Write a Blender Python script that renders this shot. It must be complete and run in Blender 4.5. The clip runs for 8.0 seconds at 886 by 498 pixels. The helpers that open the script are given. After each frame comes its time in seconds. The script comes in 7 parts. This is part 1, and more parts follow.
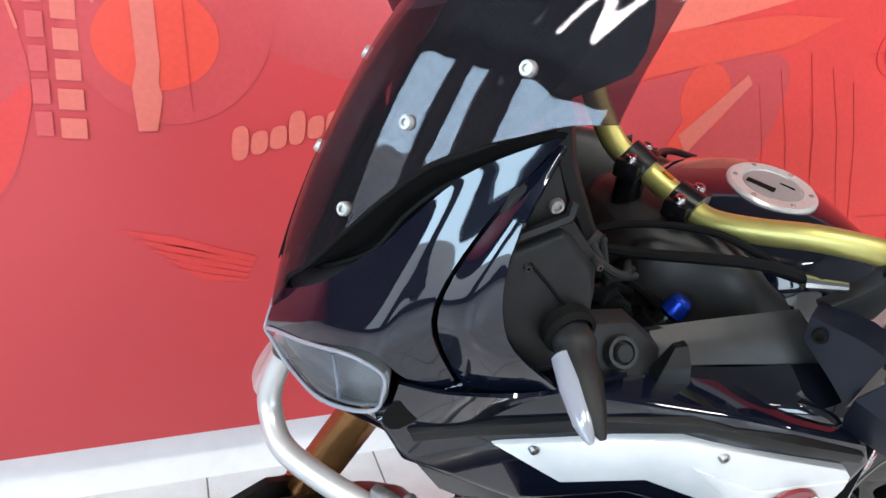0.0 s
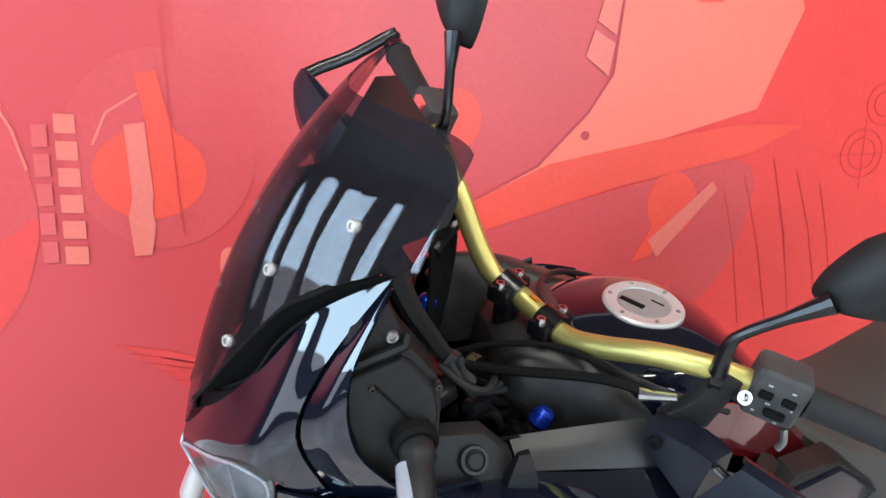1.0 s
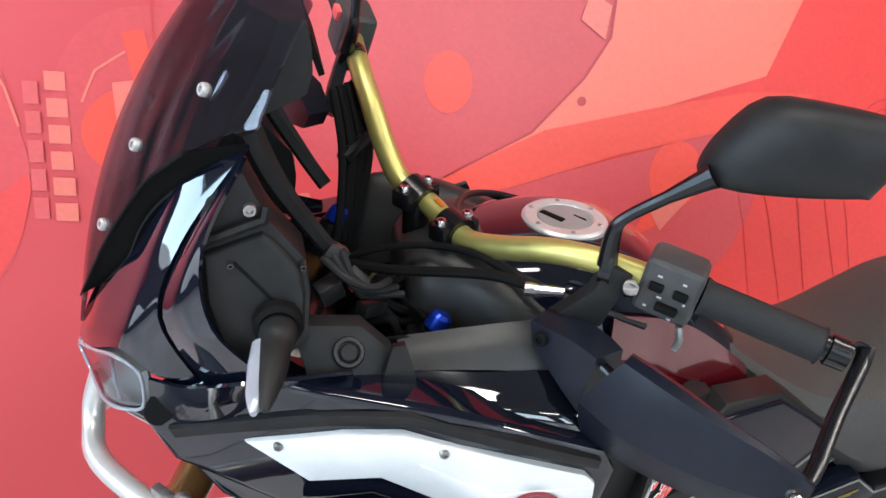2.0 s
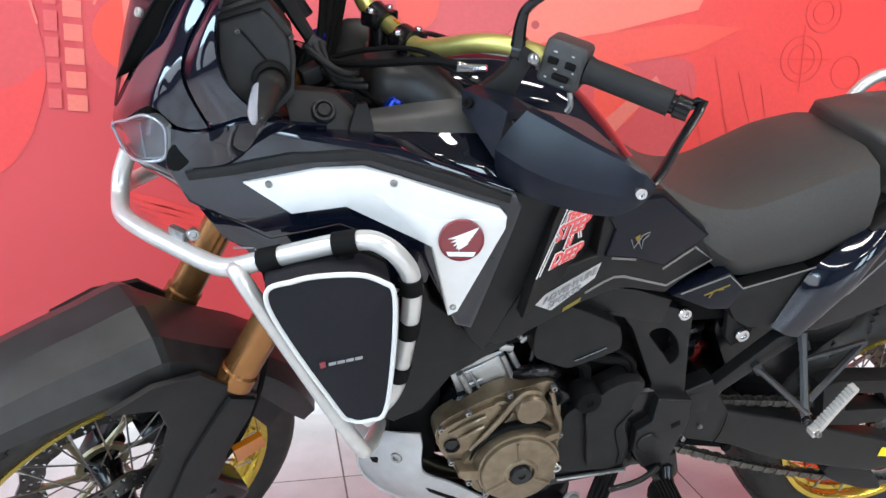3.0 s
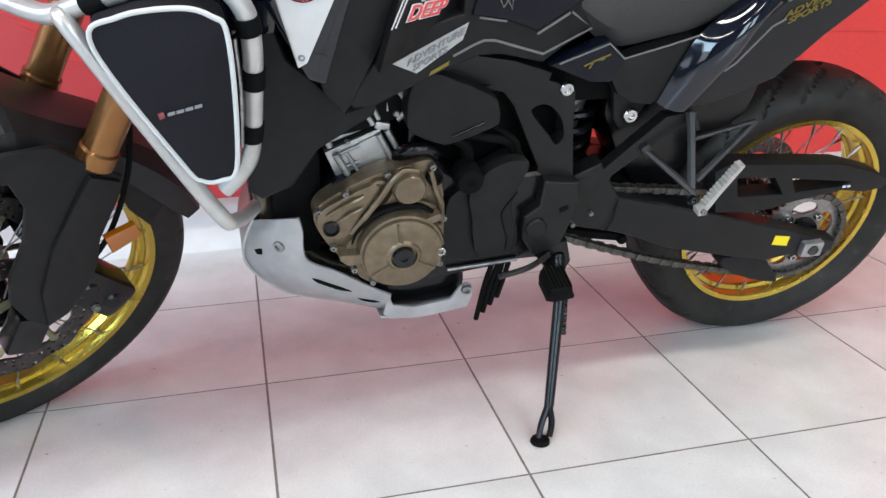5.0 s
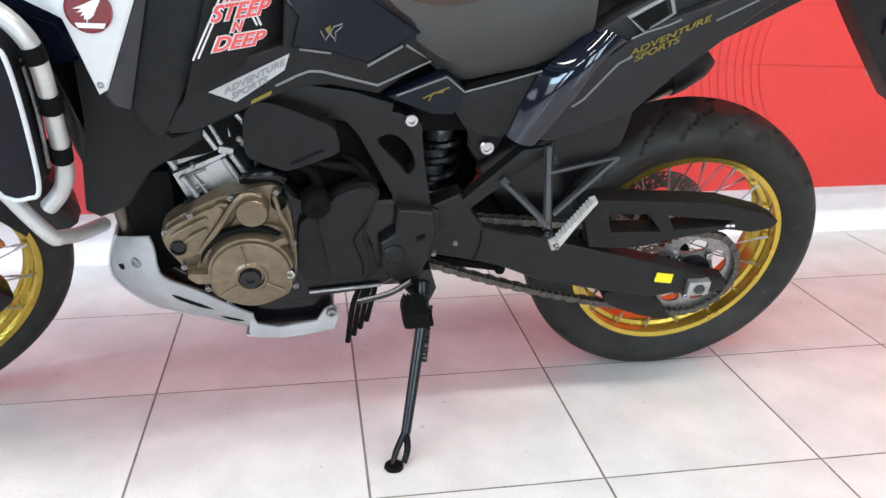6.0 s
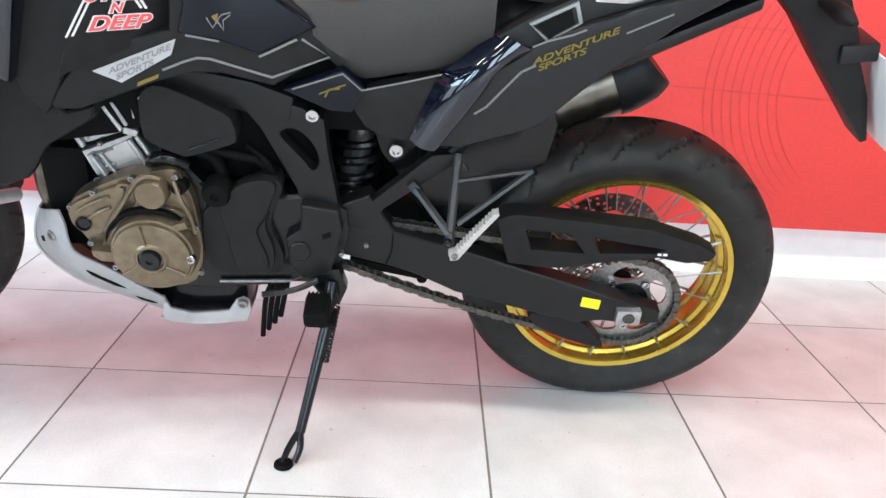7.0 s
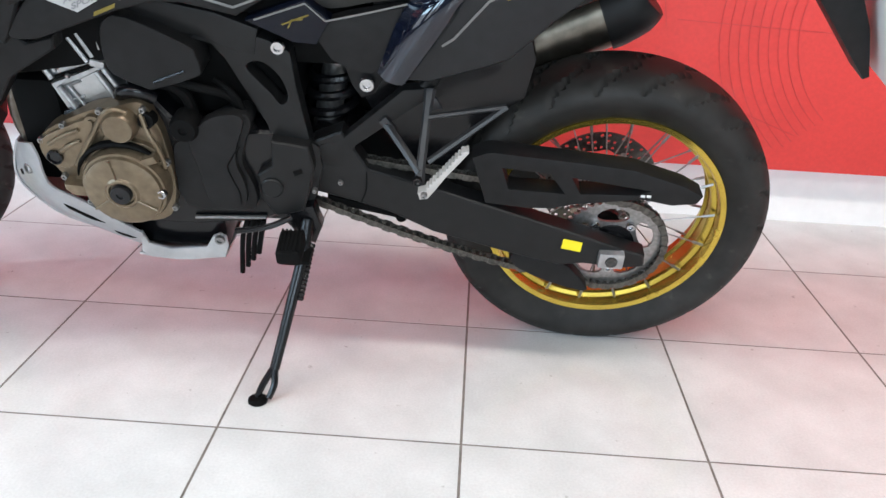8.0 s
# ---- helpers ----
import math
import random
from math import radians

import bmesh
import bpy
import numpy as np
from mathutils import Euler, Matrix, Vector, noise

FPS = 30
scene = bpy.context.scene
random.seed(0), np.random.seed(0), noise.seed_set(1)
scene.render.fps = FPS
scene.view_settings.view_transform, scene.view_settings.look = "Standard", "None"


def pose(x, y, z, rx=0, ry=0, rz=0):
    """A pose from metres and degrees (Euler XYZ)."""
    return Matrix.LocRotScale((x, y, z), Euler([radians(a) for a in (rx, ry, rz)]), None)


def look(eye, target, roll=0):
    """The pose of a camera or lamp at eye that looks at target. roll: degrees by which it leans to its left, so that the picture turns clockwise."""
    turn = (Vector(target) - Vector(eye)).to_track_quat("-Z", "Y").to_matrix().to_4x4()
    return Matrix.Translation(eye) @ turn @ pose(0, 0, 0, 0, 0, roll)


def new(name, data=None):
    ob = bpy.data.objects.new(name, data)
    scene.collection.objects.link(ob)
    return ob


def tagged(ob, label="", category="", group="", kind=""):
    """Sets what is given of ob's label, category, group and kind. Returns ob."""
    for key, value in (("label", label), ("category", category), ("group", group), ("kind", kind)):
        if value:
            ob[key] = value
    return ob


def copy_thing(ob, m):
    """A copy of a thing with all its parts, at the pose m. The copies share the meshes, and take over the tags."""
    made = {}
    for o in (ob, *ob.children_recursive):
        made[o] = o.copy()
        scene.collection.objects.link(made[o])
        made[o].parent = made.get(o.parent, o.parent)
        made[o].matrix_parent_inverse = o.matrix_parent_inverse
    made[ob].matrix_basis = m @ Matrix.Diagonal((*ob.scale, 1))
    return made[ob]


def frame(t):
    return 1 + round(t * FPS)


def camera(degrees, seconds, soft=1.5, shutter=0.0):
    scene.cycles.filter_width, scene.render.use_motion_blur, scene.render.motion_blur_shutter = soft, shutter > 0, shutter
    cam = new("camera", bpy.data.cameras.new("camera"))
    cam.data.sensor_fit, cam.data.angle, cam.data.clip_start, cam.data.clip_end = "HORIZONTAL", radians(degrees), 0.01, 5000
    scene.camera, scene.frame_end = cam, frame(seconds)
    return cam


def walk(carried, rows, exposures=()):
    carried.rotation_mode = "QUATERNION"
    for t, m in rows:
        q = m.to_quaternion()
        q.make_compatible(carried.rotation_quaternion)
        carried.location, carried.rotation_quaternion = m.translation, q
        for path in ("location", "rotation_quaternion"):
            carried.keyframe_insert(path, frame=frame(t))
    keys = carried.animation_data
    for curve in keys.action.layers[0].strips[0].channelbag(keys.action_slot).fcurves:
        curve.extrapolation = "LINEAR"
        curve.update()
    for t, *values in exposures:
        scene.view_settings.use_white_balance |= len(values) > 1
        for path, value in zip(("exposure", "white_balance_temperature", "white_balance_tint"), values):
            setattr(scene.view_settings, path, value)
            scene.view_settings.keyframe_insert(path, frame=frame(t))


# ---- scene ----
cam = camera(55.9, 8.0)
PATH = [
    (0, (-0.464, -1.055, 1.407), (0.131, 0.703, 0.663), 2.3),
    (0.5, (-0.412, -1.125, 1.459), (0.148, 0.698, 0.855), 0.7),
    (1, (-0.318, -1.212, 1.484), (0.177, 0.652, 0.952), -0.5),
    (1.2, (-0.257, -1.203, 1.47), (0.169, 0.681, 0.953), -1.4),
    (2.3, (-0.128, -1.34, 1.287), (0.213, 0.579, 0.837), -0.9),
    (2.5, (-0.147, -1.437, 1.252), (0.239, 0.48, 0.828), -1.1),
    (3, (-0.159, -1.594, 1.126), (0.235, 0.309, 0.654), 0.7),
    (3.5, (-0.144, -1.639, 1.004), (0.244, 0.258, 0.503), 1.2),
    (4, (-0.14, -1.662, 0.911), (0.243, 0.179, 0.231), 0.1),
    (4.5, (-0.124, -1.674, 0.905), (0.26, 0.146, 0.17), 0.0),
    (5, (-0.006, -1.648, 0.933), (0.44, 0.163, 0.212), -0.3),
    (5.2, (0.08, -1.622, 0.931), (0.52, 0.194, 0.218), -0.0),
    (6.5, (0.548, -1.798, 0.971), (0.705, 0.082, 0.308), 1.7),
    (7, (0.749, -1.748, 0.935), (0.799, 0.143, 0.285), 3.3),
    (7.5, (0.892, -1.718, 0.917), (0.917, 0.153, 0.212), 1.4),
    (8, (0.887, -1.713, 0.927), (0.831, 0.124, 0.139), 3.0),
]
walk(cam, [(t, look(eye, target, roll)) for t, eye, target, roll in PATH], exposures=((0, -0.28), (0.5, -0.14), (1, -0.18), (2.5, -0.16), (3, -0.16), (3.5, -0.08), (4, -0.06), (4.5, -0.36), (5, -0.46), (6.5, -0.06), (7.5, -0.06), (8, -0.28)))

# ---- world and light ----
world = bpy.data.worlds.new("world")
scene.world = world
world.use_nodes = True
wn = world.node_tree
sky = wn.nodes.new("ShaderNodeTexSky")
sky.sky_type, sky.sun_disc, sky.sun_elevation, sky.sun_rotation = "NISHITA", False, radians(48), radians(200)
wn.links.new(sky.outputs[0], wn.nodes["Background"].inputs[0])
wn.nodes["Background"].inputs[1].default_value = 0.12
sun = new("sun", bpy.data.lights.new("sun", "SUN"))
sun.data.energy, sun.data.angle, sun.data.color = 2.5, radians(0.6), (1, 0.96, 0.9)
sun.matrix_world = look((-3, -8, 12), (0, 20, -10))
# daylight through the shop windows: two in the south front, four in the west side with the sky above the street
X0, X1, YB, ZC, WALL_Y = -4.05, 4.95, -6.3, 3.3, 0.86
SOUTH, WEST = ((0.0, 1.7), (2.4, 4.1)), ((-5.6, -4.5), (-4.0, -2.9), (-2.4, -1.3), (-0.8, 0.2))


def daylight(eye, target, wide, high, power, colour):
    win = new("window_daylight", bpy.data.lights.new("window_daylight", "AREA"))
    win.data.shape, win.data.size, win.data.size_y, win.data.energy, win.data.color = "RECTANGLE", wide, high, power, colour
    win.matrix_world = look(eye, target)


SKYBLUE = (0.56, 0.79, 1.0)
for a, b in SOUTH:
    daylight(((a + b) / 2, YB - 0.04, 1.6), ((a + b) / 2, 0, 1.55), b - a, 2.2, 140, (0.68, 0.85, 1.0))
for a, b in WEST:
    c = (a + b) / 2
    daylight((X0 - 0.04, c, 2.25), (0, c, 2.2), b - a, 1.5, 96 * (b - a), SKYBLUE)
    daylight((X0 - 0.04, c, 0.9), (0, c, 0.85), b - a, 1.2, 13 * (b - a), (0.75, 0.85, 1.0))
# long ceiling panel lights
PANELS = [(x, y) for y in (-1.25, -3.9) for x in (-2.4, -0.3, 1.8, 3.9)]
for x, y in PANELS:
    lamp = new("panel_daylight", bpy.data.lights.new("panel_daylight", "AREA"))
    lamp.data.shape, lamp.data.size, lamp.data.size_y, lamp.data.energy, lamp.data.color = "RECTANGLE", 1.14, 0.24, 47, (1.0, 0.95, 0.89)
    lamp.matrix_world = look((x, y, ZC - 0.085), (x, y, 0))

# ---- materials ----
def mat(name, col, rough=0.5, metal=0.0, grain=0.0, gscale=60.0, bump=0.0, bscale=200.0, coat=0.0, spec=0.5, coarse=0.0, cscale=5.0, rvar=0.0):
    """Principled material with fine and coarse variation of colour and roughness and a fine relief."""
    m = bpy.data.materials.new(name)
    m.use_nodes = True
    t = m.node_tree
    b = t.nodes["Principled BSDF"]
    b.inputs["Roughness"].default_value, b.inputs["Metallic"].default_value = rough, metal
    b.inputs["Coat Weight"].default_value, b.inputs["Coat Roughness"].default_value = coat, 0.03
    b.inputs["Specular IOR Level"].default_value = spec
    b.inputs["Base Color"].default_value = (*col, 1)
    co = t.nodes.new("ShaderNodeTexCoord")
    def noise_tex(scale, detail):
        n = t.nodes.new("ShaderNodeTexNoise")
        n.inputs["Scale"].default_value, n.inputs["Detail"].default_value = scale, detail
        t.links.new(co.outputs["Object"], n.inputs["Vector"])
        return n
    out = None
    for amount, scale in ((grain, gscale), (coarse, cscale)):
        if not amount:
            continue
        n = noise_tex(scale, 4)
        r = t.nodes.new("ShaderNodeMapRange")
        r.inputs["From Min"].default_value, r.inputs["From Max"].default_value = 0.3, 0.7
        r.inputs["To Min"].default_value, r.inputs["To Max"].default_value = 1 - amount, 1 + amount
        t.links.new(n.outputs["Fac"], r.inputs["Value"])
        x = t.nodes.new("ShaderNodeMix")
        x.data_type, x.blend_type = "RGBA", "MULTIPLY"
        x.inputs[0].default_value = 1
        if out:
            t.links.new(out, x.inputs[6])
        else:
            x.inputs[6].default_value = (*col, 1)
        t.links.new(r.outputs[0], x.inputs[7])
        out = x.outputs[2]
    if out:
        t.links.new(out, b.inputs["Base Color"])
    if rvar:
        n = noise_tex(9, 5)
        r = t.nodes.new("ShaderNodeMapRange")
        r.inputs["To Min"].default_value, r.inputs["To Max"].default_value = max(0.02, rough - rvar), rough + rvar
        t.links.new(n.outputs["Fac"], r.inputs["Value"])
        t.links.new(r.outputs[0], b.inputs["Roughness"])
    if bump:
        n = noise_tex(bscale, 3)
        u = t.nodes.new("ShaderNodeBump")
        u.inputs["Strength"].default_value, u.inputs["Distance"].default_value = bump, 0.001
        t.links.new(n.outputs["Fac"], u.inputs["Height"])
        t.links.new(u.outputs[0], b.inputs["Normal"])
    return m


def tinted(name, tint, gloss=0.02, dust_haze=0.0):
    """Clear tinted plastic: light passes straight, with a mirror gloss and a thin dusty haze mixed in as bluish colour
    on top.
    """
    m = bpy.data.materials.new(name)
    m.use_nodes = True
    t = m.node_tree
    t.nodes.remove(t.nodes["Principled BSDF"])
    a, g, x, f, p, q = (t.nodes.new(k) for k in ("ShaderNodeBsdfTransparent", "ShaderNodeBsdfGlossy", "ShaderNodeMixShader", "ShaderNodeLayerWeight", "ShaderNodeMath", "ShaderNodeMath"))
    a.inputs[0].default_value, g.inputs["Roughness"].default_value, f.inputs[0].default_value = (*tint, 1), gloss, 0.5
    p.operation, p.inputs[1].default_value = "POWER", 5.0
    q.operation, q.inputs[1].default_value, q.inputs[2].default_value = "MULTIPLY_ADD", 0.85, 0.032
    t.links.new(f.outputs["Facing"], p.inputs[0])
    t.links.new(p.outputs[0], q.inputs[0])
    t.links.new(q.outputs[0], x.inputs[0])
    t.links.new(a.outputs[0], x.inputs[1])
    t.links.new(g.outputs[0], x.inputs[2])
    film, over = t.nodes.new("ShaderNodeBsdfDiffuse"), t.nodes.new("ShaderNodeMixShader")
    film.inputs[0].default_value, over.inputs[0].default_value = (0.46, 0.47, 0.56, 1), dust_haze
    t.links.new(x.outputs[0], over.inputs[1])
    t.links.new(film.outputs[0], over.inputs[2])
    t.links.new(over.outputs[0], t.nodes["Material Output"].inputs[0])
    return m


FENDER = mat("dusty_black_plastic", (0.018, 0.018, 0.0185), 0.40, spec=0.3, grain=0.2, gscale=30, bump=0.2, bscale=800, coarse=0.2, cscale=9, rvar=0.06)
CAPGREY = mat("grey_filler_lid", (0.21, 0.21, 0.21), 0.45, 0.2, grain=0.05, gscale=120)
NAVY = mat("gloss_navy_black_paint", (0.003, 0.004, 0.009), 0.08, 0.0, 0.15, 900, coat=0.95, spec=0.12)
PLASTIC = mat("matte_black_plastic", (0.0115, 0.0113, 0.0115), 0.42, grain=0.2, gscale=40, bump=0.25, bscale=900, rvar=0.08, spec=0.17)
SATIN = mat("satin_black_paint", (0.004, 0.004, 0.0048), 0.24, spec=0.35, grain=0.15, gscale=30, rvar=0.08)
FRAME = mat("frame_black_paint", (0.0095, 0.0094, 0.0095), 0.36, spec=0.24, grain=0.2, gscale=30, bump=0.1, bscale=600)
TAILNAVY = mat("gloss_deep_navy_paint", (0.0025, 0.004, 0.010), 0.09, 0.0, 0.2, 700, coat=0.8, spec=0.25)
NAVYMIRROR = mat("flat_gloss_black_panel", (0.003, 0.0035, 0.006), 0.05, 0.0, 0.1, 900, coat=0.95, spec=0.3)
SWITCHGREY = mat("grey_switch_plastic", (0.042, 0.042, 0.042), 0.5, spec=0.25, grain=0.15, gscale=60, bump=0.25, bscale=900)
HANDGRIP = mat("worn_grip_rubber", (0.017, 0.017, 0.0175), 0.65, spec=0.2, bump=0.6, bscale=500)
NAVYSATIN = mat("satin_navy_metallic_paint", (0.003, 0.0042, 0.009), 0.16, 0.0, 0.25, 700, coat=0.2, spec=0.14)
CARRIER = mat("dull_bronze_carrier", (0.26, 0.235, 0.15), 0.42, 0.7, grain=0.1, gscale=80)
GREY = mat("dark_grey_paint", (0.010, 0.0103, 0.0115), 0.34, spec=0.3, grain=0.15, gscale=50, bump=0.1, bscale=700)
STRUT = mat("grey_bracket_paint", (0.018, 0.018, 0.0195), 0.42, grain=0.1)
RUBBER = mat("tyre_rubber", (0.019, 0.0178, 0.0165), 0.55, spec=0.25, grain=0.3, gscale=25, bump=0.3, bscale=300, coarse=0.3, cscale=6)
# black rubber, also painted as shade into grooves, openings and inner hollows
RUBBERSHADE = mat("black_rubber_and_shade", (0.0035, 0.0035, 0.0035), 0.7, spec=0.09, bump=0.5, bscale=700)
SEAT = mat("seat_vinyl", (0.037, 0.035, 0.033), 0.52, spec=0.3, grain=0.12, gscale=300, bump=0.35, bscale=900, coarse=0.12)
GOLD = mat("gold_anodised", (0.60, 0.445, 0.08), 0.26, 0.9, grain=0.08, gscale=40, rvar=0.06)
BARGOLD = mat("pale_gold_anodised", (0.43, 0.385, 0.125), 0.40, 0.75, grain=0.06, gscale=60)
FORKGOLD = mat("bronze_fork_tube", (0.25, 0.115, 0.04), 0.27, 0.75, grain=0.08, gscale=60)
BRONZE = mat("bronze_engine_paint", (0.175, 0.134, 0.088), 0.29, 0.6, grain=0.18, gscale=60, bump=0.12, bscale=500, coarse=0.12)
ALU = mat("cast_aluminium", (0.40, 0.405, 0.41), 0.32, 0.8, grain=0.2, gscale=50, bump=0.15, bscale=400)
SKID = mat("skid_plate_aluminium", (0.44, 0.44, 0.445), 0.42, 0.55, grain=0.1, gscale=30, coarse=0.1, bump=0.08)
TUBE = mat("satin_silver_paint", (0.50, 0.49, 0.475), 0.30, 0.5, grain=0.06, gscale=50)
CHROME = mat("chrome", (0.50, 0.50, 0.51), 0.16, 1.0, rvar=0.05)
STEEL = mat("brushed_steel", (0.30, 0.295, 0.29), 0.36, 0.9, grain=0.25, gscale=120)
SCREWSTEEL = mat("matte_screw_steel", (0.40, 0.39, 0.37), 0.45, 0.6, grain=0.3, gscale=200)
STEMBRASS = mat("dull_brass", (0.30, 0.25, 0.13), 0.4, 0.7, grain=0.2, gscale=90)
DISC = mat("dark_disc_steel", (0.085, 0.083, 0.08), 0.32, 0.85, grain=0.3, gscale=80)
EXHAUST = mat("heat_browned_steel", (0.13, 0.112, 0.09), 0.30, 0.9, grain=0.3, gscale=30, coarse=0.3)
LAMPWHITE = mat("headlight_silver", (0.20, 0.20, 0.195), 0.30, 0.4)
CAPSILVER = mat("satin_silver_ring", (0.44, 0.44, 0.435), 0.34, 0.4, grain=0.05, gscale=150)
GUARD = mat("navy_satin_plastic", (0.005, 0.0065, 0.012), 0.36, spec=0.22, grain=0.15, gscale=60, rvar=0.06)
CHAIN = mat("oiled_chain_steel", (0.105, 0.10, 0.09), 0.42, 0.85, grain=0.4, gscale=150)
WHITE = mat("silver_white_paint", (0.60, 0.60, 0.595), 0.3, 0.1, coat=0.6, grain=0.03)
REDPAINT = mat("dark_red_metallic", (0.09, 0.004, 0.008), 0.18, 0.3, coat=1.0)
DARKRED = mat("badge_red", (0.16, 0.01, 0.018), 0.25, coat=0.5)
STICKRED = mat("sticker_red", (0.75, 0.10, 0.10), 0.4)
STICKWHITE = mat("sticker_white", (0.72, 0.72, 0.72), 0.4)
SILVERLINE = mat("silver_line", (0.17, 0.17, 0.167), 0.35, 0.4)
GOLDPRINT = mat("gold_print", (0.17, 0.13, 0.02), 0.4, 0.3)
GREYPRINT = mat("grey_print", (0.22, 0.22, 0.23), 0.4)
ORANGE = mat("orange_reflector", (0.34, 0.095, 0.004), 0.15, coat=0.6)
YELLOW = mat("yellow_sticker", (0.85, 0.68, 0.01), 0.4)
BLUE = mat("blue_anodised", (0.008, 0.035, 0.34), 0.25, 0.7)
CLOTH = mat("black_bag_fabric", (0.010, 0.0092, 0.012), 0.85, spec=0.2, grain=0.35, gscale=700, bump=0.5, bscale=1200)
PIPING = mat("reflective_grey_piping", (0.55, 0.55, 0.54), 0.5)
SCREEN = tinted("smoke_tinted_acrylic", (0.46, 0.40, 0.44), dust_haze=0.011)
LENS = tinted("clear_polycarbonate", (0.86, 0.88, 0.90))
TILE = mat("white_floor_tile", (0.63, 0.63, 0.625), 0.25, grain=0.05, gscale=200, coarse=0.11, cscale=6, rvar=0.04)
BADGE = mat("silver_badge_print", (0.42, 0.42, 0.42), 0.35, 0.3)
GROUT = mat("grey_grout", (0.17, 0.15, 0.135), 0.85, grain=0.3, gscale=30)
WALLWHITE = mat("white_wall_paint", (0.86, 0.845, 0.835), 0.45, grain=0.03, gscale=20, bump=0.1)
CEIL = mat("ceiling_paint", (0.10, 0.10, 0.10), 0.7, grain=0.04)
LENSGREY = mat("smoked_lens", (0.22, 0.23, 0.26), 0.12, coat=0.6)
DARKWALL = mat("grey_wall_paint", (0.09, 0.09, 0.095), 0.6, grain=0.05, gscale=20)


def dirt(m, scale, limit, dark):
    """Small scattered marks, each with a shape of its own, over a material."""
    t = m.node_tree
    b = t.nodes["Principled BSDF"]
    was = b.inputs["Base Color"].links[0].from_socket
    co, n, r, x = (t.nodes.new(k) for k in ("ShaderNodeNewGeometry", "ShaderNodeTexNoise", "ShaderNodeMapRange", "ShaderNodeMix"))
    n.inputs["Scale"].default_value, n.inputs["Detail"].default_value = scale, 4
    r.inputs["From Min"].default_value, r.inputs["From Max"].default_value = limit, limit + 0.07
    x.data_type, x.blend_type = "RGBA", "MULTIPLY"
    x.inputs[7].default_value = (dark, dark * 0.97, dark * 0.94, 1)
    t.links.new(co.outputs["Position"], n.inputs["Vector"])
    t.links.new(n.outputs["Fac"], r.inputs["Value"])
    t.links.new(r.outputs[0], x.inputs[0])
    t.links.new(was, x.inputs[6])
    t.links.new(x.outputs[2], b.inputs["Base Color"])


dirt(TILE, 34, 0.70, 0.55)
dirt(RUBBER, 18, 0.62, 1.9)


def printed(name, col):
    return mat(name, col, 0.40, grain=0.05, gscale=90, coarse=0.07, cscale=2.0, bump=0.12, bscale=140)


REDPRINT = printed("red_banner_print", (0.70, 0.050, 0.044))
PR_ROSE = printed("rose_print", (0.54, 0.060, 0.066))
PR_RED = printed("red_print", (0.63, 0.050, 0.048))
PR_ORANGE = printed("orange_red_print", (0.73, 0.066, 0.042))
PR_PEACH = printed("peach_print", (0.80, 0.155, 0.105))
PR_PALE = printed("pale_print", (0.66, 0.15, 0.115))
PR_BLOCK = printed("pale_rose_print", (0.57, 0.085, 0.085))
PR_DARK = printed("dark_red_print", (0.42, 0.04, 0.045))
PR_LINE = printed("fine_line_print", (0.55, 0.037, 0.036))
# the print fades from rose to red along the banner
nt = REDPRINT.node_tree
bs = nt.nodes["Principled BSDF"]
src = bs.inputs["Base Color"].links[0].from_socket
tc, sep, rng, mix = (nt.nodes.new(k) for k in ("ShaderNodeTexCoord", "ShaderNodeSeparateXYZ", "ShaderNodeMapRange", "ShaderNodeMix"))
mix.data_type, mix.blend_type = "RGBA", "MIX"
nt.links.new(tc.outputs["Object"], sep.inputs[0])
nt.links.new(sep.outputs["X"], rng.inputs["Value"])
rng.inputs["From Min"].default_value, rng.inputs["From Max"].default_value = -0.5, 0.9
nt.links.new(rng.outputs[0], mix.inputs[0])
mix.inputs[6].default_value = (0.52, 0.052, 0.060, 1)
nt.links.new(src, mix.inputs[7])
nt.links.new(mix.outputs[2], bs.inputs["Base Color"])

def wavy(m, scale, strength):
    """A slow waviness that bends the reflections of a gloss surface."""
    t = m.node_tree
    co, n, u = (t.nodes.new(k) for k in ("ShaderNodeTexCoord", "ShaderNodeTexNoise", "ShaderNodeBump"))
    n.inputs["Scale"].default_value, n.inputs["Detail"].default_value = scale, 1
    u.inputs["Strength"].default_value, u.inputs["Distance"].default_value = strength, 0.02
    t.links.new(co.outputs["Object"], n.inputs["Vector"])
    t.links.new(n.outputs["Fac"], u.inputs["Height"])
    for k in t.nodes:
        if k.bl_idname in ("ShaderNodeBsdfPrincipled", "ShaderNodeBsdfGlossy"):
            t.links.new(u.outputs[0], k.inputs["Normal"])
            if "Coat Normal" in k.inputs:
                t.links.new(u.outputs[0], k.inputs["Coat Normal"])


wavy(NAVY, 7, 0.10)

# ---- building blocks ----
def V(*a):
    return Vector(a)


def part(name, bm, material, parent, label="", smooth=True, edge=35):
    """Links a bmesh as one mesh object under a thing or a part."""
    bmesh.ops.recalc_face_normals(bm, faces=bm.faces)
    for f in bm.faces:
        f.smooth = smooth
    for e in bm.edges:
        e.smooth = len(e.link_faces) == 2 and e.calc_face_angle(0) < radians(edge)
    me = bpy.data.meshes.new(name)
    bm.to_mesh(me)
    bm.free()
    me.materials.append(material)
    ob = new(name, me)
    if parent is not None:
        ob.parent = parent
    if label:
        ob["label"] = label
    return ob


def shared(name, ob, parent, m=None):
    """Another part with the same mesh, moved by m."""
    o = new(name, ob.data)
    o.parent = parent
    if m is not None:
        o.matrix_basis = m
    return o


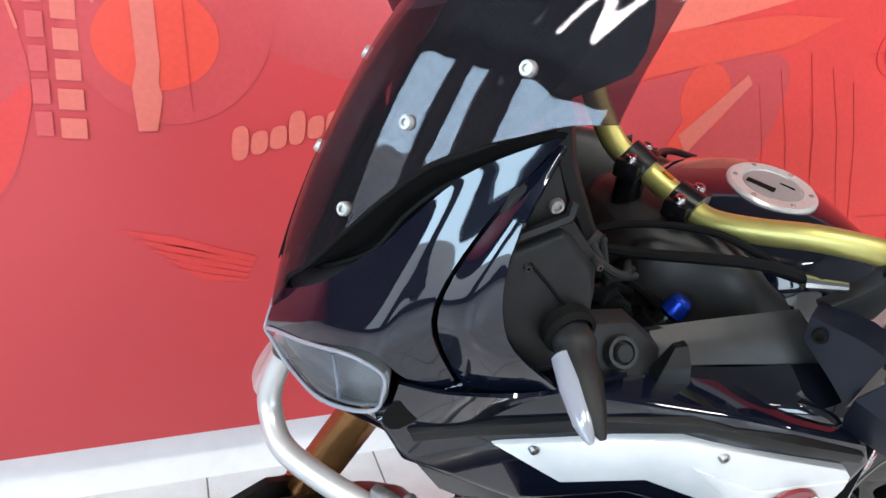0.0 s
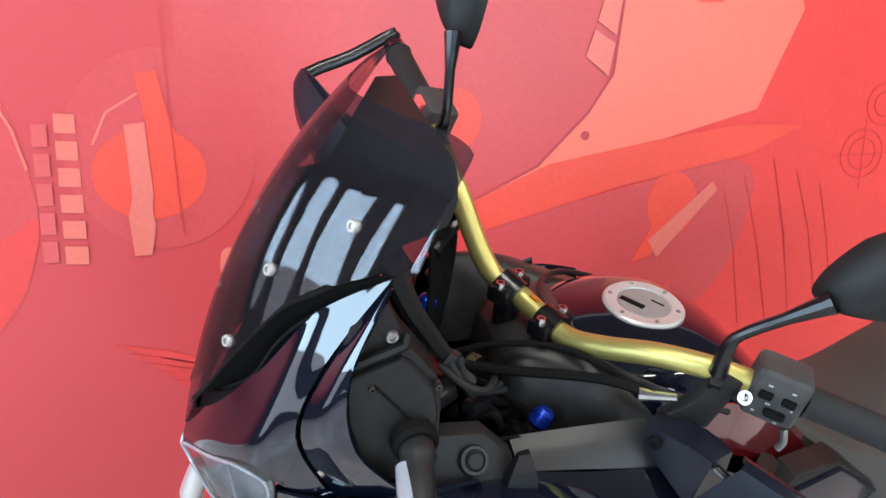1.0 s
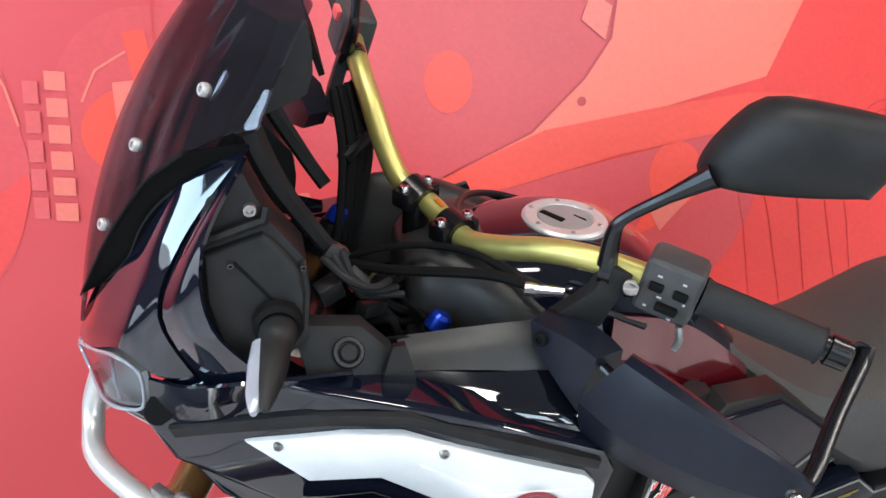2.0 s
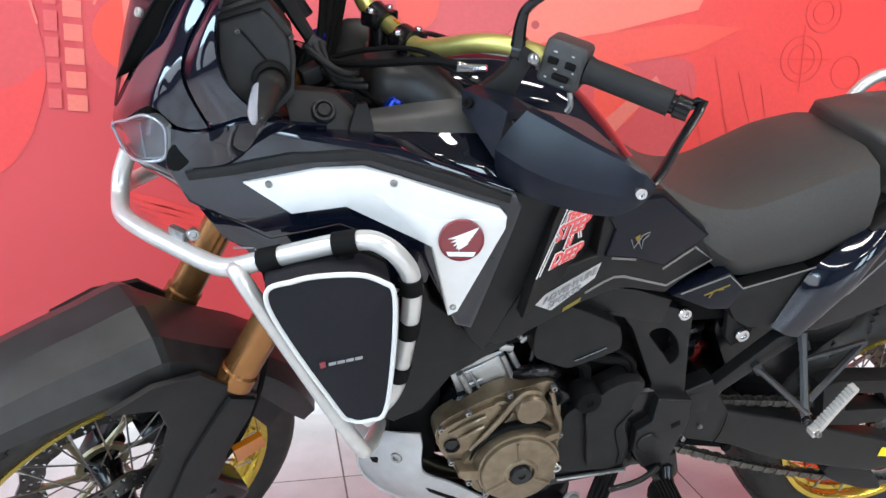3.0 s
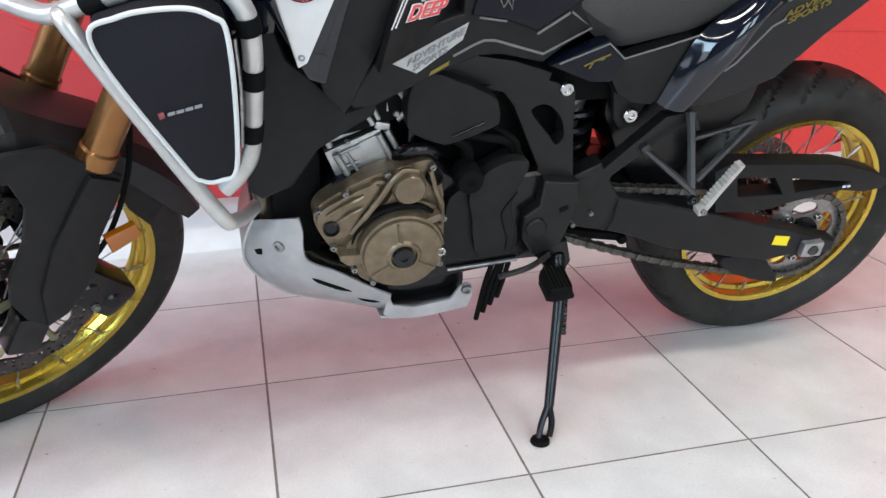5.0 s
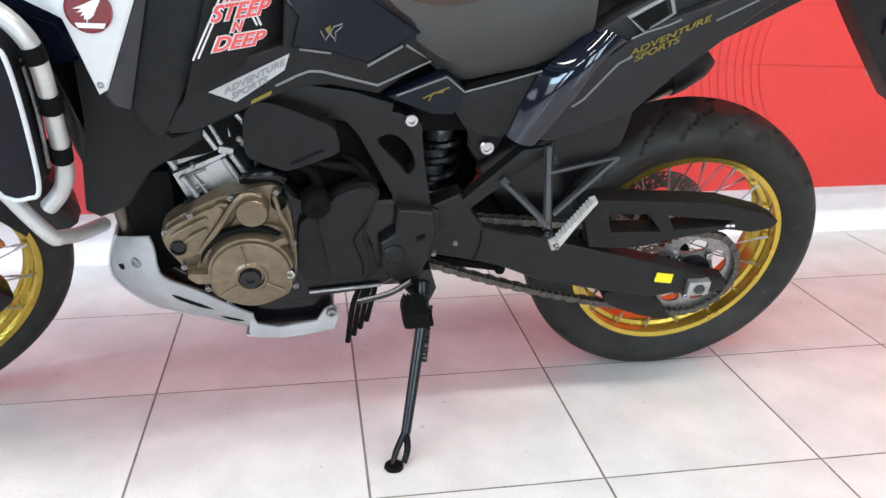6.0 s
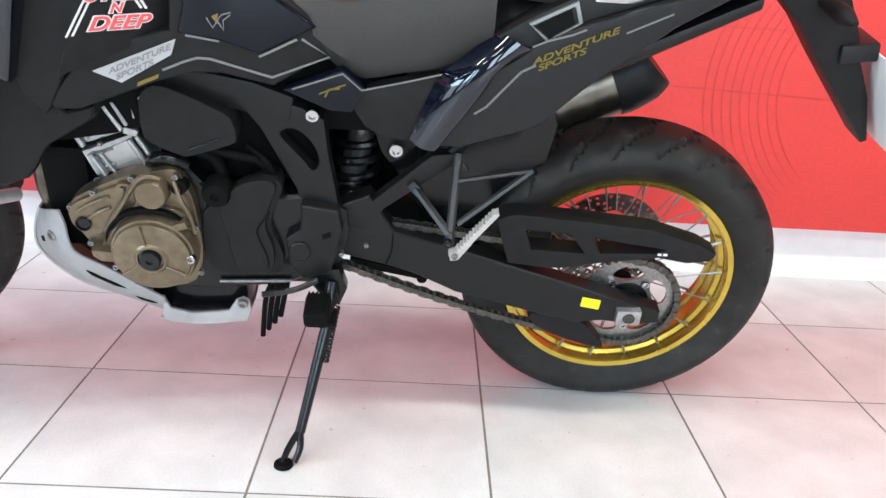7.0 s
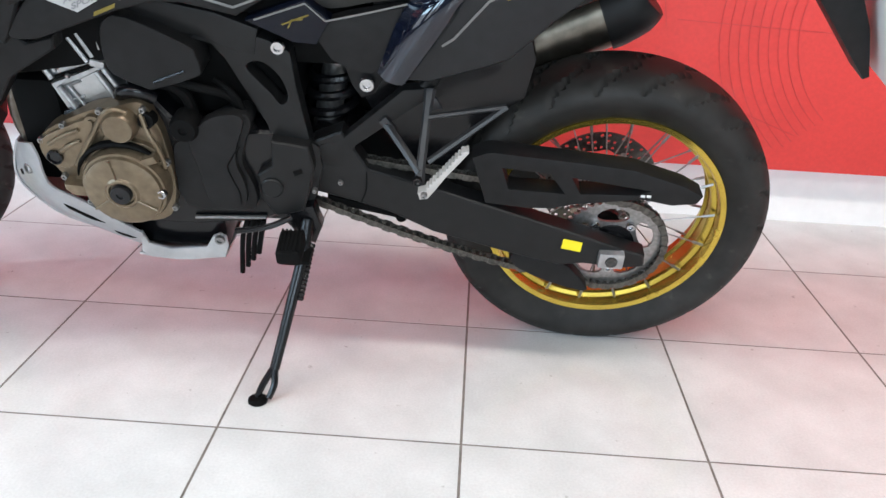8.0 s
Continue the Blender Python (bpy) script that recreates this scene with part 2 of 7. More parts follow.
def plate(poly, y, thick=0.01, bevel=0.003, holes=(), bm=None, seg=2):
    """A plate with the outline poly of (x, z); its outer face lies at y (a number or a function of x and z), and it is thick towards the bike's middle."""
    bm = bm or bmesh.new()
    at = y if callable(y) else (lambda x, z: y)
    s = 1 if thick > 0 else -1
    edges, vs = [], []
    for loop in (poly, *holes):
        ring = [bm.verts.new((x, at(x, z), z)) for x, z in loop]
        vs += ring
        edges += [bm.edges.new((ring[i], ring[i - 1])) for i in range(len(ring))]
    faces = [g for g in bmesh.ops.triangle_fill(bm, edges=edges, use_beauty=True, use_dissolve=False)["geom"] if isinstance(g, bmesh.types.BMFace)]
    ext = bmesh.ops.extrude_face_region(bm, geom=faces)
    moved = [g for g in ext["geom"] if isinstance(g, bmesh.types.BMVert)]
    bmesh.ops.translate(bm, verts=moved, vec=(0, thick, 0))
    bmesh.ops.recalc_face_normals(bm, faces=bm.faces)
    if bevel:
        es = [e for v in vs for e in v.link_edges if e.is_valid and len(e.link_faces) == 2 and e.calc_face_angle(0) > 1.0 and e.other_vert(v) in vs]
        bmesh.ops.bevel(bm, geom=list(set(es)), offset=bevel, segments=seg, affect="EDGES", profile=0.6, clamp_overlap=True)
    return bm


def curve_pts(pts, n=6, closed=False):
    """A smooth line through the points."""
    p = [Vector(q) for q in pts]
    out = []
    k = len(p)
    for i in range(k if closed else k - 1):
        if closed:
            a, b, c, d = p[i - 1], p[i], p[(i + 1) % k], p[(i + 2) % k]
        else:
            a, b, c, d = p[max(i - 1, 0)], p[i], p[i + 1], p[min(i + 2, k - 1)]
        for j in range(n):
            t = j / n
            out.append(0.5 * ((2 * b) + (c - a) * t + (2 * a - 5 * b + 4 * c - d) * t * t + (3 * b - a - 3 * c + d) * t ** 3))
    if not closed:
        out.append(p[-1])
    return out


def tube(pts, r, sides=12, n=6, smooth=True, closed=False, caps=True, bm=None, flat=1.0):
    """A tube along the points; r is a number or one radius for each point."""
    bm = bm or bmesh.new()
    line = curve_pts(pts, n, closed) if smooth else [Vector(q) for q in pts]
    m = len(line)
    rad = [r] * m if not isinstance(r, (list, tuple)) else [float(np.interp(i / (m - 1) * (len(r) - 1), range(len(r)), r)) for i in range(m)]
    rings, up = [], None
    for i, p in enumerate(line):
        d = (line[(i + 1) % m] - line[i - 1]) if closed else (line[min(i + 1, m - 1)] - line[max(i - 1, 0)])
        d.normalize()
        if up is None:
            up = d.cross(V(0, 0, 1)) if abs(d.z) < 0.9 else d.cross(V(0, 1, 0))
        up = (up - d * up.dot(d)).normalized()
        w = d.cross(up)
        rings.append([bm.verts.new(p + (up * math.cos(a) + w * math.sin(a) * flat) * rad[i]) for a in (2 * math.pi * k / sides for k in range(sides))])
    for i in range(m if closed else m - 1):
        a, b = rings[i], rings[(i + 1) % m]
        for k in range(sides):
            bm.faces.new((a[k], a[k - 1], b[k - 1], b[k]))
    if caps and not closed:
        bm.faces.new(rings[0])
        bm.faces.new(rings[-1][::-1])
    return bm


def lathe(profile, centre, axis, sides=32, bm=None, closed=False):
    """Turns the profile of (radius, along) round an axis."""
    bm = bm or bmesh.new()
    ax = Vector(axis).normalized()
    u = ax.orthogonal().normalized()
    w = ax.cross(u)
    c = Vector(centre)
    rings = []
    for r, h in profile:
        if r < 1e-6:
            rings.append([bm.verts.new(c + ax * h)])
        else:
            rings.append([bm.verts.new(c + ax * h + (u * math.cos(a) + w * math.sin(a)) * r) for a in (2 * math.pi * k / sides for k in range(sides))])
    k = len(rings)
    for i in range(k if closed else k - 1):
        a, b = rings[i], rings[(i + 1) % k]
        for j in range(sides):
            q = [a[j % len(a)], a[(j + 1) % sides % len(a)], b[(j + 1) % sides % len(b)], b[j % len(b)]]
            q = [v for n_, v in enumerate(q) if v not in q[:n_]]
            if len(q) > 2:
                bm.faces.new(q)
    return bm


def patch(rows, nu=5, nv=5, thick=0.004, bm=None):
    """A smooth sheet through rows of points, with a thickness."""
    bm = bm or bmesh.new()
    fine = [curve_pts(r, nv) for r in rows]
    cols = [curve_pts([f[j] for f in fine], nu) for j in range(len(fine[0]))]
    grid = [[bm.verts.new(cols[j][i]) for j in range(len(cols))] for i in range(len(cols[0]))]
    fs = [bm.faces.new((grid[i][j], grid[i][j + 1], grid[i + 1][j + 1], grid[i + 1][j])) for i in range(len(grid) - 1) for j in range(len(grid[0]) - 1)]
    bmesh.ops.recalc_face_normals(bm, faces=fs)
    if thick:
        bmesh.ops.solidify(bm, geom=fs, thickness=thick)
    return bm


def loft(sections, caps=True, n=4, bm=None):
    """Joins closed rings of points, smoothly along."""
    bm = bm or bmesh.new()
    k = len(sections[0])
    lines = [curve_pts([s[j] for s in sections], n) for j in range(k)]
    rings = [[bm.verts.new(lines[j][i]) for j in range(k)] for i in range(len(lines[0]))]
    for a, b in zip(rings, rings[1:]):
        for j in range(k):
            bm.faces.new((a[j], a[j - 1], b[j - 1], b[j]))
    if caps:
        bm.faces.new(rings[0])
        bm.faces.new(rings[-1][::-1])
    return bm


def box(c, size, bevel=0.004, m=None, bm=None, seg=2):
    bm = bm or bmesh.new()
    g = bmesh.ops.create_cube(bm, size=1)["verts"]
    bmesh.ops.scale(bm, vec=size, verts=g)
    if bevel:
        es = list({e for v in g for e in v.link_edges})
        g = list({v for f in bmesh.ops.bevel(bm, geom=es, offset=bevel, segments=seg, affect="EDGES", profile=0.6)["faces"] for v in f.verts} | {v for v in g if v.is_valid})
    mm = Matrix.Translation(c) @ (m if m is not None else Matrix.Identity(4))
    bmesh.ops.transform(bm, matrix=mm, verts=g)
    return bm


def moved(bm, m):
    bmesh.ops.transform(bm, matrix=m, verts=bm.verts)
    if m.determinant() < 0:
        bmesh.ops.reverse_faces(bm, faces=bm.faces)
    return bm


def bolt(parent, c, r=0.008, material=None, axis=(0, -1, 0), h=0.006, name="bolt"):
    """A round socket screw."""
    bm = lathe([(0, h * 0.35), (r * 0.45, h * 0.35), (r * 0.5, h), (r * 0.85, h), (r, h * 0.6), (r, -0.004), (0, -0.004)], c, axis, 14)
    return part(name, bm, material or CHROME, parent)


def lettering(name, text, size, m, material, parent, label="", shear=0.0, bold=0.0):
    """Flat raised letters in the built-in font."""
    cu = bpy.data.curves.new(name, "FONT")
    cu.offset = bold
    cu.body, cu.size, cu.extrude, cu.align_x, cu.align_y, cu.shear = text, size, 0.0006, "CENTER", "CENTER", shear
    tmp = bpy.data.objects.new(name, cu)
    me = bpy.data.meshes.new_from_object(tmp)
    bpy.data.objects.remove(tmp)
    me.materials.clear()
    me.materials.append(material)
    ob = new(name, me)
    ob.parent = parent
    ob.matrix_basis = m
    if label:
        ob["label"] = label
    return ob

MIRROR = Matrix.Diagonal((1, -1, 1, 1))

# ---- room ----
TS = 0.45
PANEL_Y = 0.785
floor = part("floor", box(((X0 + X1) / 2, (YB + WALL_Y) / 2 + 0.02, -0.0506), (X1 - X0 + 0.3, WALL_Y - YB + 0.3, 0.1), 0), GROUT, None)
tagged(floor, "pale speckled square floor tiles with dark grout joints", "floor", kind="structure")


def wall_box(name, a, b, material=DARKWALL, label="plain grey painted wall"):
    c = [(p + q) / 2 for p, q in zip(a, b)]
    ob = part(name, box(c, [abs(q - p) for p, q in zip(a, b)], 0), material, None)
    return tagged(ob, label, "wall", kind="structure")


wall_box("wall_north", (X0 - 0.1, WALL_Y, 0), (X1 + 0.1, WALL_Y + 0.15, ZC), WALLWHITE, "white painted wall behind the red banner")
wall_box("wall_east", (X1, YB, 0), (X1 + 0.15, WALL_Y, ZC))
wall_box("ceiling", (X0 - 0.15, YB - 0.15, ZC), (X1 + 0.15, WALL_Y + 0.15, ZC + 0.1), CEIL, "plain dark grey ceiling")["category"] = "ceiling"
# the shop windows: piers, lintels, sills and dark frames
def glazed(tag, openings, lo, hi, at, axis, low, high):
    def flat(u0, u1, d0, d1, z0, z1):
        return ((u0, at + d0, z0), (u1, at + d1, z1)) if axis == 0 else ((at + d0, u0, z0), (at + d1, u1, z1))
    us = [lo] + [v for w in openings for v in w] + [hi]
    n = 0
    for i in range(0, len(us), 2):
        n += 1
        wall_box("wall_%s_%d" % (tag, n), *flat(us[i], us[i + 1], -0.15, 0, 0, ZC))
    for a, b in openings:
        for z0, z1 in ((0, low), (high, ZC)):
            n += 1
            wall_box("wall_%s_%d" % (tag, n), *flat(a, b, -0.15, 0, z0, z1))
        bm = bmesh.new()
        bits = [(u - 0.025, u + 0.025, low, high) for u in np.linspace(a + 0.025, b - 0.025, max(2, round((b - a) / 1.6) + 1))]
        posts = len(bits)
        bits += [(a, b, z, z + 0.05) for z in (low, high - 0.05)]
        for k, (u0, u1, z0, z1) in enumerate(bits):
            p, q = flat(u0, u1, 0.002, 0.05 if k < posts else 0.046, z0, z1)
            box([(s + t) / 2 for s, t in zip(p, q)], [t - s for s, t in zip(p, q)], 0.004, bm=bm)
        glazed.count += 1
        tagged(part("window_%d" % glazed.count, bm, SATIN, None), "dark framed shop window", "window", kind="structure")


glazed.count = 0
glazed("south", SOUTH, X0 - 0.15, X1 + 0.15, YB, 0, 0.5, 2.7)
glazed("west", WEST, YB, WALL_Y, X0, 1, 0.3, 3.0)
fixture = None
for x, y in PANELS:
    if fixture is None:
        fixture = new("panel_light")
        fixture.location = (x, y, ZC - 0.035)
        part("housing", box((0, 0, 0), (1.2, 0.3, 0.06), 0.006), WALLWHITE, fixture)
        tagged(fixture, "white oblong panel light on the ceiling", "ceiling light", "ceiling panel lights")
    else:
        copy_thing(fixture, Matrix.Translation((x, y, ZC - 0.035)))

# ---- motorcycle ----
# bike frame: x to the rear, y to its right, z up; it leans to its left on the side stand
motorcycle = new("motorcycle")
motorcycle.matrix_world = Matrix.Translation((0, 0.012, 0)) @ pose(0, 0, 0, 0, 0, 1.3) @ pose(0, 0, 0, 15.5)
tagged(motorcycle, "black adventure motorcycle with gold spoked wheels, leaning on its side stand", "motorcycle")
BIKE = motorcycle
RAKE, STEER_DEG = radians(27.5), 30.0
AXLE_F, AXLE_R = V(-0.468, 0, 0.349), V(1.166, 0.022, 0.336)
RISE = V(math.sin(RAKE), 0, math.cos(RAKE))
PIV = AXLE_F + V(math.cos(RAKE), 0, -math.sin(RAKE)) * 0.06
STEER = Matrix.Translation(PIV) @ Matrix.Rotation(radians(STEER_DEG), 4, RISE) @ Matrix.Translation(-PIV)
BAR_TURN = Matrix.Translation(PIV) @ Matrix.Rotation(radians(33.5), 4, RISE) @ Matrix.Translation(-PIV)
OTHER = BAR_TURN @ MIRROR @ BAR_TURN.inverted()


def steered(name, bm, material, parent, label="", **k):
    """A part given in the straight-ahead position, turned with the steering."""
    return part(name, moved(bm, STEER), material, parent, label, **k)


def pair_steered(name, build, material, parent, label="", **k):
    """A part given where it stands on the turned left side, and its counterpart."""
    return part(name, build(), material, parent, label, **k), part(name, moved(build(), OTHER), material, parent, label, **k)


def pair(name, build, material, parent=None, label="", **k):
    parent = parent or BIKE
    return part(name, build(), material, parent, label, **k), part(name, moved(build(), MIRROR), material, parent, label, **k)


def strip(pts, w):
    """The outline of a thin line of that width through points (x, z)."""
    up, dn = [], []
    for i, (x, z) in enumerate(pts):
        a, b = pts[max(i - 1, 0)], pts[min(i + 1, len(pts) - 1)]
        dx, dz = b[0] - a[0], b[1] - a[1]
        k = math.hypot(dx, dz)
        up.append((x - dz / k * w / 2, z + dx / k * w / 2))
        dn.append((x + dz / k * w / 2, z - dx / k * w / 2))
    return up + dn[::-1]


def soft_outline(pts, n=3):
    return [(q.x, q.z) for q in curve_pts([(x, 0, z) for x, z in pts], n, True)]


# wheels, each built round the y axis
def wheel(name, m, R, rim_r, tyre_w, rim_w, spokes, discs, block):
    s, h = tyre_w / 2, rim_w / 2
    hub = part(name, moved(lathe([(0, -0.062), (0.03, -0.062), (0.032, -0.05), (0.024, -0.03), (0.024, 0.03), (0.032, 0.05), (0.03, 0.062), (0, 0.062)], (0, 0, 0), (0, 1, 0), 28), m), SATIN, BIKE, "black hub of a spoked wheel")
    side = R - rim_r
    prof = [(rim_r - 0.004, -h + 0.004), (rim_r + 0.006, -h - 0.006), (rim_r + side * 0.35, -s * 0.94), (rim_r + side * 0.58, -s), (rim_r + side * 0.8, -s * 0.86), (R - side * 0.045, -s * 0.56), (R, -s * 0.22)]
    prof = prof + [(r, -a) for r, a in prof[::-1]]
    half = curve_pts([(r, a, 0) for r, a in prof], 3)
    seg = 400
    bm = bmesh.new()
    rings = []
    for p in half:
        lane = abs(p.y) / s
        row = []
        for k in range(seg):
            a = 2 * math.pi * k / seg
            r = p.x
            if r > rim_r + side * 0.62:
                u = (k / seg * block + (1 if p.y > 0 else -1) * lane * 1.3 + (0.5 if p.y > 0 else 0)) % 1
                if u < 0.11 and 0.12 < lane < 0.93:
                    r -= 0.007
            row.append(bm.verts.new((r * math.cos(a), p.y, r * math.sin(a))))
        rings.append(row)
    for ra, rb in zip(rings, rings[1:]):
        for k in range(seg):
            bm.faces.new((ra[k], ra[k - 1], rb[k - 1], rb[k]))
    part("tyre", moved(bm, m), RUBBER, hub, "black worn rubber tyre")
    rp = [(rim_r - 0.002, -h), (rim_r + 0.002, -h - 0.003), (rim_r + 0.001, -h - 0.006), (rim_r - 0.010, -h - 0.004), (rim_r - 0.013, -h + 0.004), (rim_r - 0.013, -h * 0.62), (rim_r - 0.022, -h * 0.55), (rim_r - 0.024, -h * 0.42), (rim_r - 0.018, -h * 0.32), (rim_r - 0.018, -h * 0.1)]
    inner = rp + [(r, -a) for r, a in rp[::-1]]
    outer = [(rim_r - 0.006, h * 0.9), (rim_r - 0.006, h * 0.3), (rim_r - 0.006, -h * 0.3), (rim_r - 0.006, -h * 0.9)]
    part("rim", moved(lathe(inner + outer, (0, 0, 0), (0, 1, 0), 96, closed=True), m), GOLD, hub, "gold anodised rim")
    first = None
    for i in range(spokes):
        a = 2 * math.pi * (i + 0.5) / spokes
        sgn = 1 if i % 2 else -1
        b = a + (0.42 if (i // 2) % 2 else -0.42)
        p = V(math.cos(b) * 0.033, sgn * 0.05, math.sin(b) * 0.033)
        q = V(math.cos(a) * (rim_r - 0.016), sgn * h * 0.75, math.sin(a) * (rim_r - 0.016))
        bm = tube([p, q - (q - p).normalized() * 0.022], 0.0017, 5, smooth=False)
        tube([q - (q - p).normalized() * 0.024, q], 0.0032, 5, smooth=False, bm=bm)
        part("spoke", moved(bm, m), STEEL, hub)
    for y, r0, r1 in discs:
        cells, rows = 48, 3
        bm = bmesh.new()

        def at(u, v, yy):
            a = 2 * math.pi * u / cells
            big = r1 > 0.13
            ro = r1 * (1 + (0.026 * math.cos(a * 12) if big else 0))
            ri = r0 * (1 + 0.03 * math.cos(a * 12 + 1))
            r = ri + (ro - ri) * v
            return (r * math.cos(a), yy, r * math.sin(a))

        layers = []
        for yy in (y - 0.0025, y + 0.0025):
            grid = {}

            def vert(u, v):
                key = (round(u * 8) % (cells * 8), round(v * 64))
                if key not in grid:
                    grid[key] = bm.verts.new(at(u, v, yy))
                return grid[key]
            holes = []
            for i in range(cells):
                for j in range(rows):
                    edge = [vert(i + p, (j + q) / rows) for p, q in ((0, 0), (0.5, 0), (1, 0), (1, 0.5), (1, 1), (0.5, 1), (0, 1), (0, 0.5))]
                    if (i + j * 2) % 3 == 2:
                        bm.faces.new(edge)
                        continue
                    mid = (i + 0.5, (j + 0.5) / rows)
                    hole = [bm.verts.new(at(mid[0] + 0.27 * math.cos(b), mid[1] + 0.31 / rows * math.sin(b), yy)) for b in (math.pi * (1.25 + 0.25 * k) for k in range(8))]
                    holes.append(hole)
                    for k in range(8):
                        bm.faces.new((edge[k - 1], edge[k], hole[k], hole[k - 1]))
            layers.append((grid, holes))
        (g0, h0), (g1, h1) = layers
        for v in (0, 64):
            ks = sorted(k for k in g0 if k[1] == v)
            for p, q in zip(ks, ks[1:] + ks[:1]):
                bm.faces.new((g0[p], g0[q], g1[q], g1[p]))
        for a_, b_ in zip(h0, h1):
            for k in range(8):
                bm.faces.new((a_[k - 1], a_[k], b_[k], b_[k - 1]))
        disc = part("brake_disc", moved(bm, m), DISC, hub, "drilled wavy steel brake disc")
        carrier = part("disc_carrier", moved(lathe([(0.05, 0.004), (0.05, -0.004), (0.036, -0.004), (0.036, 0.004)], (0, y, 0), (0, 1, 0), 24, closed=True), m), CARRIER if r1 > 0.13 else STEEL, hub, "gold disc carrier" if r1 > 0.13 else "")
        for i in range(6):
            bm = bmesh.new()
            a = 2 * math.pi * i / 6
            tube([V(math.cos(a + 0.35) * 0.045, y, math.sin(a + 0.35) * 0.045), V(math.cos(a) * (r0 - 0.002), y, math.sin(a) * (r0 - 0.002))], 0.006, 6, smooth=False, bm=bm)
            lathe([(0, 0.005), (0.008, 0.005), (0.008, -0.005), (0, -0.005)], (math.cos(a) * (r0 + 0.001), y, math.sin(a) * (r0 + 0.001)), (0, 1, 0), 10, bm=bm)
            part("carrier_arm", moved(bm, m), CARRIER if r1 > 0.13 else STEEL, hub)
    return hub


front_wheel = wheel("front_wheel", STEER @ Matrix.Translation(AXLE_F), 0.356, 0.285, 0.098, 0.062, 36, ((-0.074, 0.108, 0.151), (0.074, 0.108, 0.151)), 34)
rear_wheel = wheel("rear_wheel", Matrix.Translation(AXLE_R), 0.336, 0.243, 0.166, 0.112, 36, ((0.085, 0.085, 0.128),), 22)

# fork, in straight-ahead position
for y in (-0.104, 0.104):
    base = AXLE_F + V(0.008, y, 0)
    leg = steered("fork_leg", tube([base + RISE * 0.36, base + RISE * 0.42, base + RISE * 0.84], 0.0285, 24, smooth=False), FORKGOLD, BIKE, "bronze gold upside-down fork tube")
    steered("fork_slider", tube([base - RISE * 0.02, base + RISE * 0.37], 0.022, 16, smooth=False), SATIN, leg)
    steered("axle_clamp", box(base, (0.06, 0.045, 0.085), 0.008, Matrix.Rotation(RAKE, 4, "Y")), SATIN, leg)
    steered("fork_ring", lathe([(0.0288, 0), (0.032, 0.004), (0.032, 0.03), (0.0288, 0.034)], base + RISE * 0.36, RISE, 24), FORKGOLD, leg)
    steered("fork_cap", lathe([(0, 0.022), (0.014, 0.022), (0.016, 0.01), (0.026, 0.01), (0.0275, 0), (0.0275, -0.03)], base + RISE * 0.86, RISE, 24), SATIN, leg)
    steered("adjuster_knob", lathe([(0, 0.040), (0.008, 0.040), (0.012, 0.036), (0.0135, 0.026), (0.0135, 0.02)], base + RISE * 0.865, RISE, 12), BLUE, leg, "blue anodised adjuster knob")
    caliper = steered("brake_caliper", box(AXLE_F + V(0.140, math.copysign(0.078, y), 0.015), (0.080, 0.075, 0.150), 0.018, Matrix.Rotation(radians(-35), 4, "Y")), SATIN, BIKE, "black brake caliper")
    for k in (-0.033, 0.033):
        q = AXLE_F + V(0.142 - k * 0.57, math.copysign(0.115, y), 0.013 + k * 0.82)
        steered("piston_boss", lathe([(0, 0.006), (0.014, 0.006), (0.019, 0.001), (0.020, -0.02)], q, (0, math.copysign(1, y), 0), 20), SATIN, caliper)
    for k in (-0.035, 0.035):
        p = STEER @ (AXLE_F + V(0.10 - k * 0.8, math.copysign(0.116, y), 0.035 + k * 1.3))
        bolt(caliper, p, 0.008, STEEL, STEER.to_3x3() @ V(0, math.copysign(1, y), 0))
for name, k, w in (("lower_yoke", 0.63, 0.045), ("upper_yoke", 0.83, 0.03)):
    steered(name, box(AXLE_F + RISE * k + V(0.03, 0, -0.015), (0.075, 0.27, w), 0.012, Matrix.Rotation(RAKE, 4, "Y")), SATIN, BIKE)
part("head_tube", tube([PIV + RISE * 0.6, PIV + RISE * 0.86], 0.032, 16, smooth=False), FRAME, BIKE)
part("stem_nut", lathe([(0, 0.004), (0.007, 0.004), (0.009, 0.012), (0.0135, 0.012), (0.015, 0.006), (0.015, -0.008), (0.019, -0.010), (0.020, -0.040)], (-0.040, -0.003, 1.106), RISE, 6), STEMBRASS, BIKE, "dull brass steering stem nut")
# swingarm
SA = [(0.585, 0.545), (0.641, 0.572), (0.689, 0.496), (0.804, 0.468), (1.114, 0.378), (1.19, 0.352), (1.232, 0.34), (1.235, 0.312), (1.195, 0.305), (1.113, 0.312), (1.065, 0.305), (0.988, 0.322), (0.814, 0.362), (0.729, 0.40), (0.682, 0.413), (0.584, 0.435)]
swingarm = part("swingarm", plate(SA, lambda x, z: -0.125 - 0.025 * min(1, max(0, (x - 0.6) / 0.4)), 0.04, 0.008, seg=3), FRAME, BIKE, "black painted swingarm")
part("swingarm_beam", moved(plate(SA, lambda x, z: -0.125 - 0.025 * min(1, max(0, (x - 0.6) / 0.4)), 0.04, 0.008), MIRROR), FRAME, BIKE)
part("swingarm_bridge", box((0.70, 0, 0.455), (0.11, 0.22, 0.07), 0.012, Matrix.Rotation(radians(12), 4, "Y")), FRAME, BIKE)
part("warning_sticker", plate([(1.068, 0.373), (1.106, 0.366), (1.104, 0.343), (1.066, 0.350)], -0.1512, 0.001, 0), YELLOW, swingarm, "yellow warning sticker")

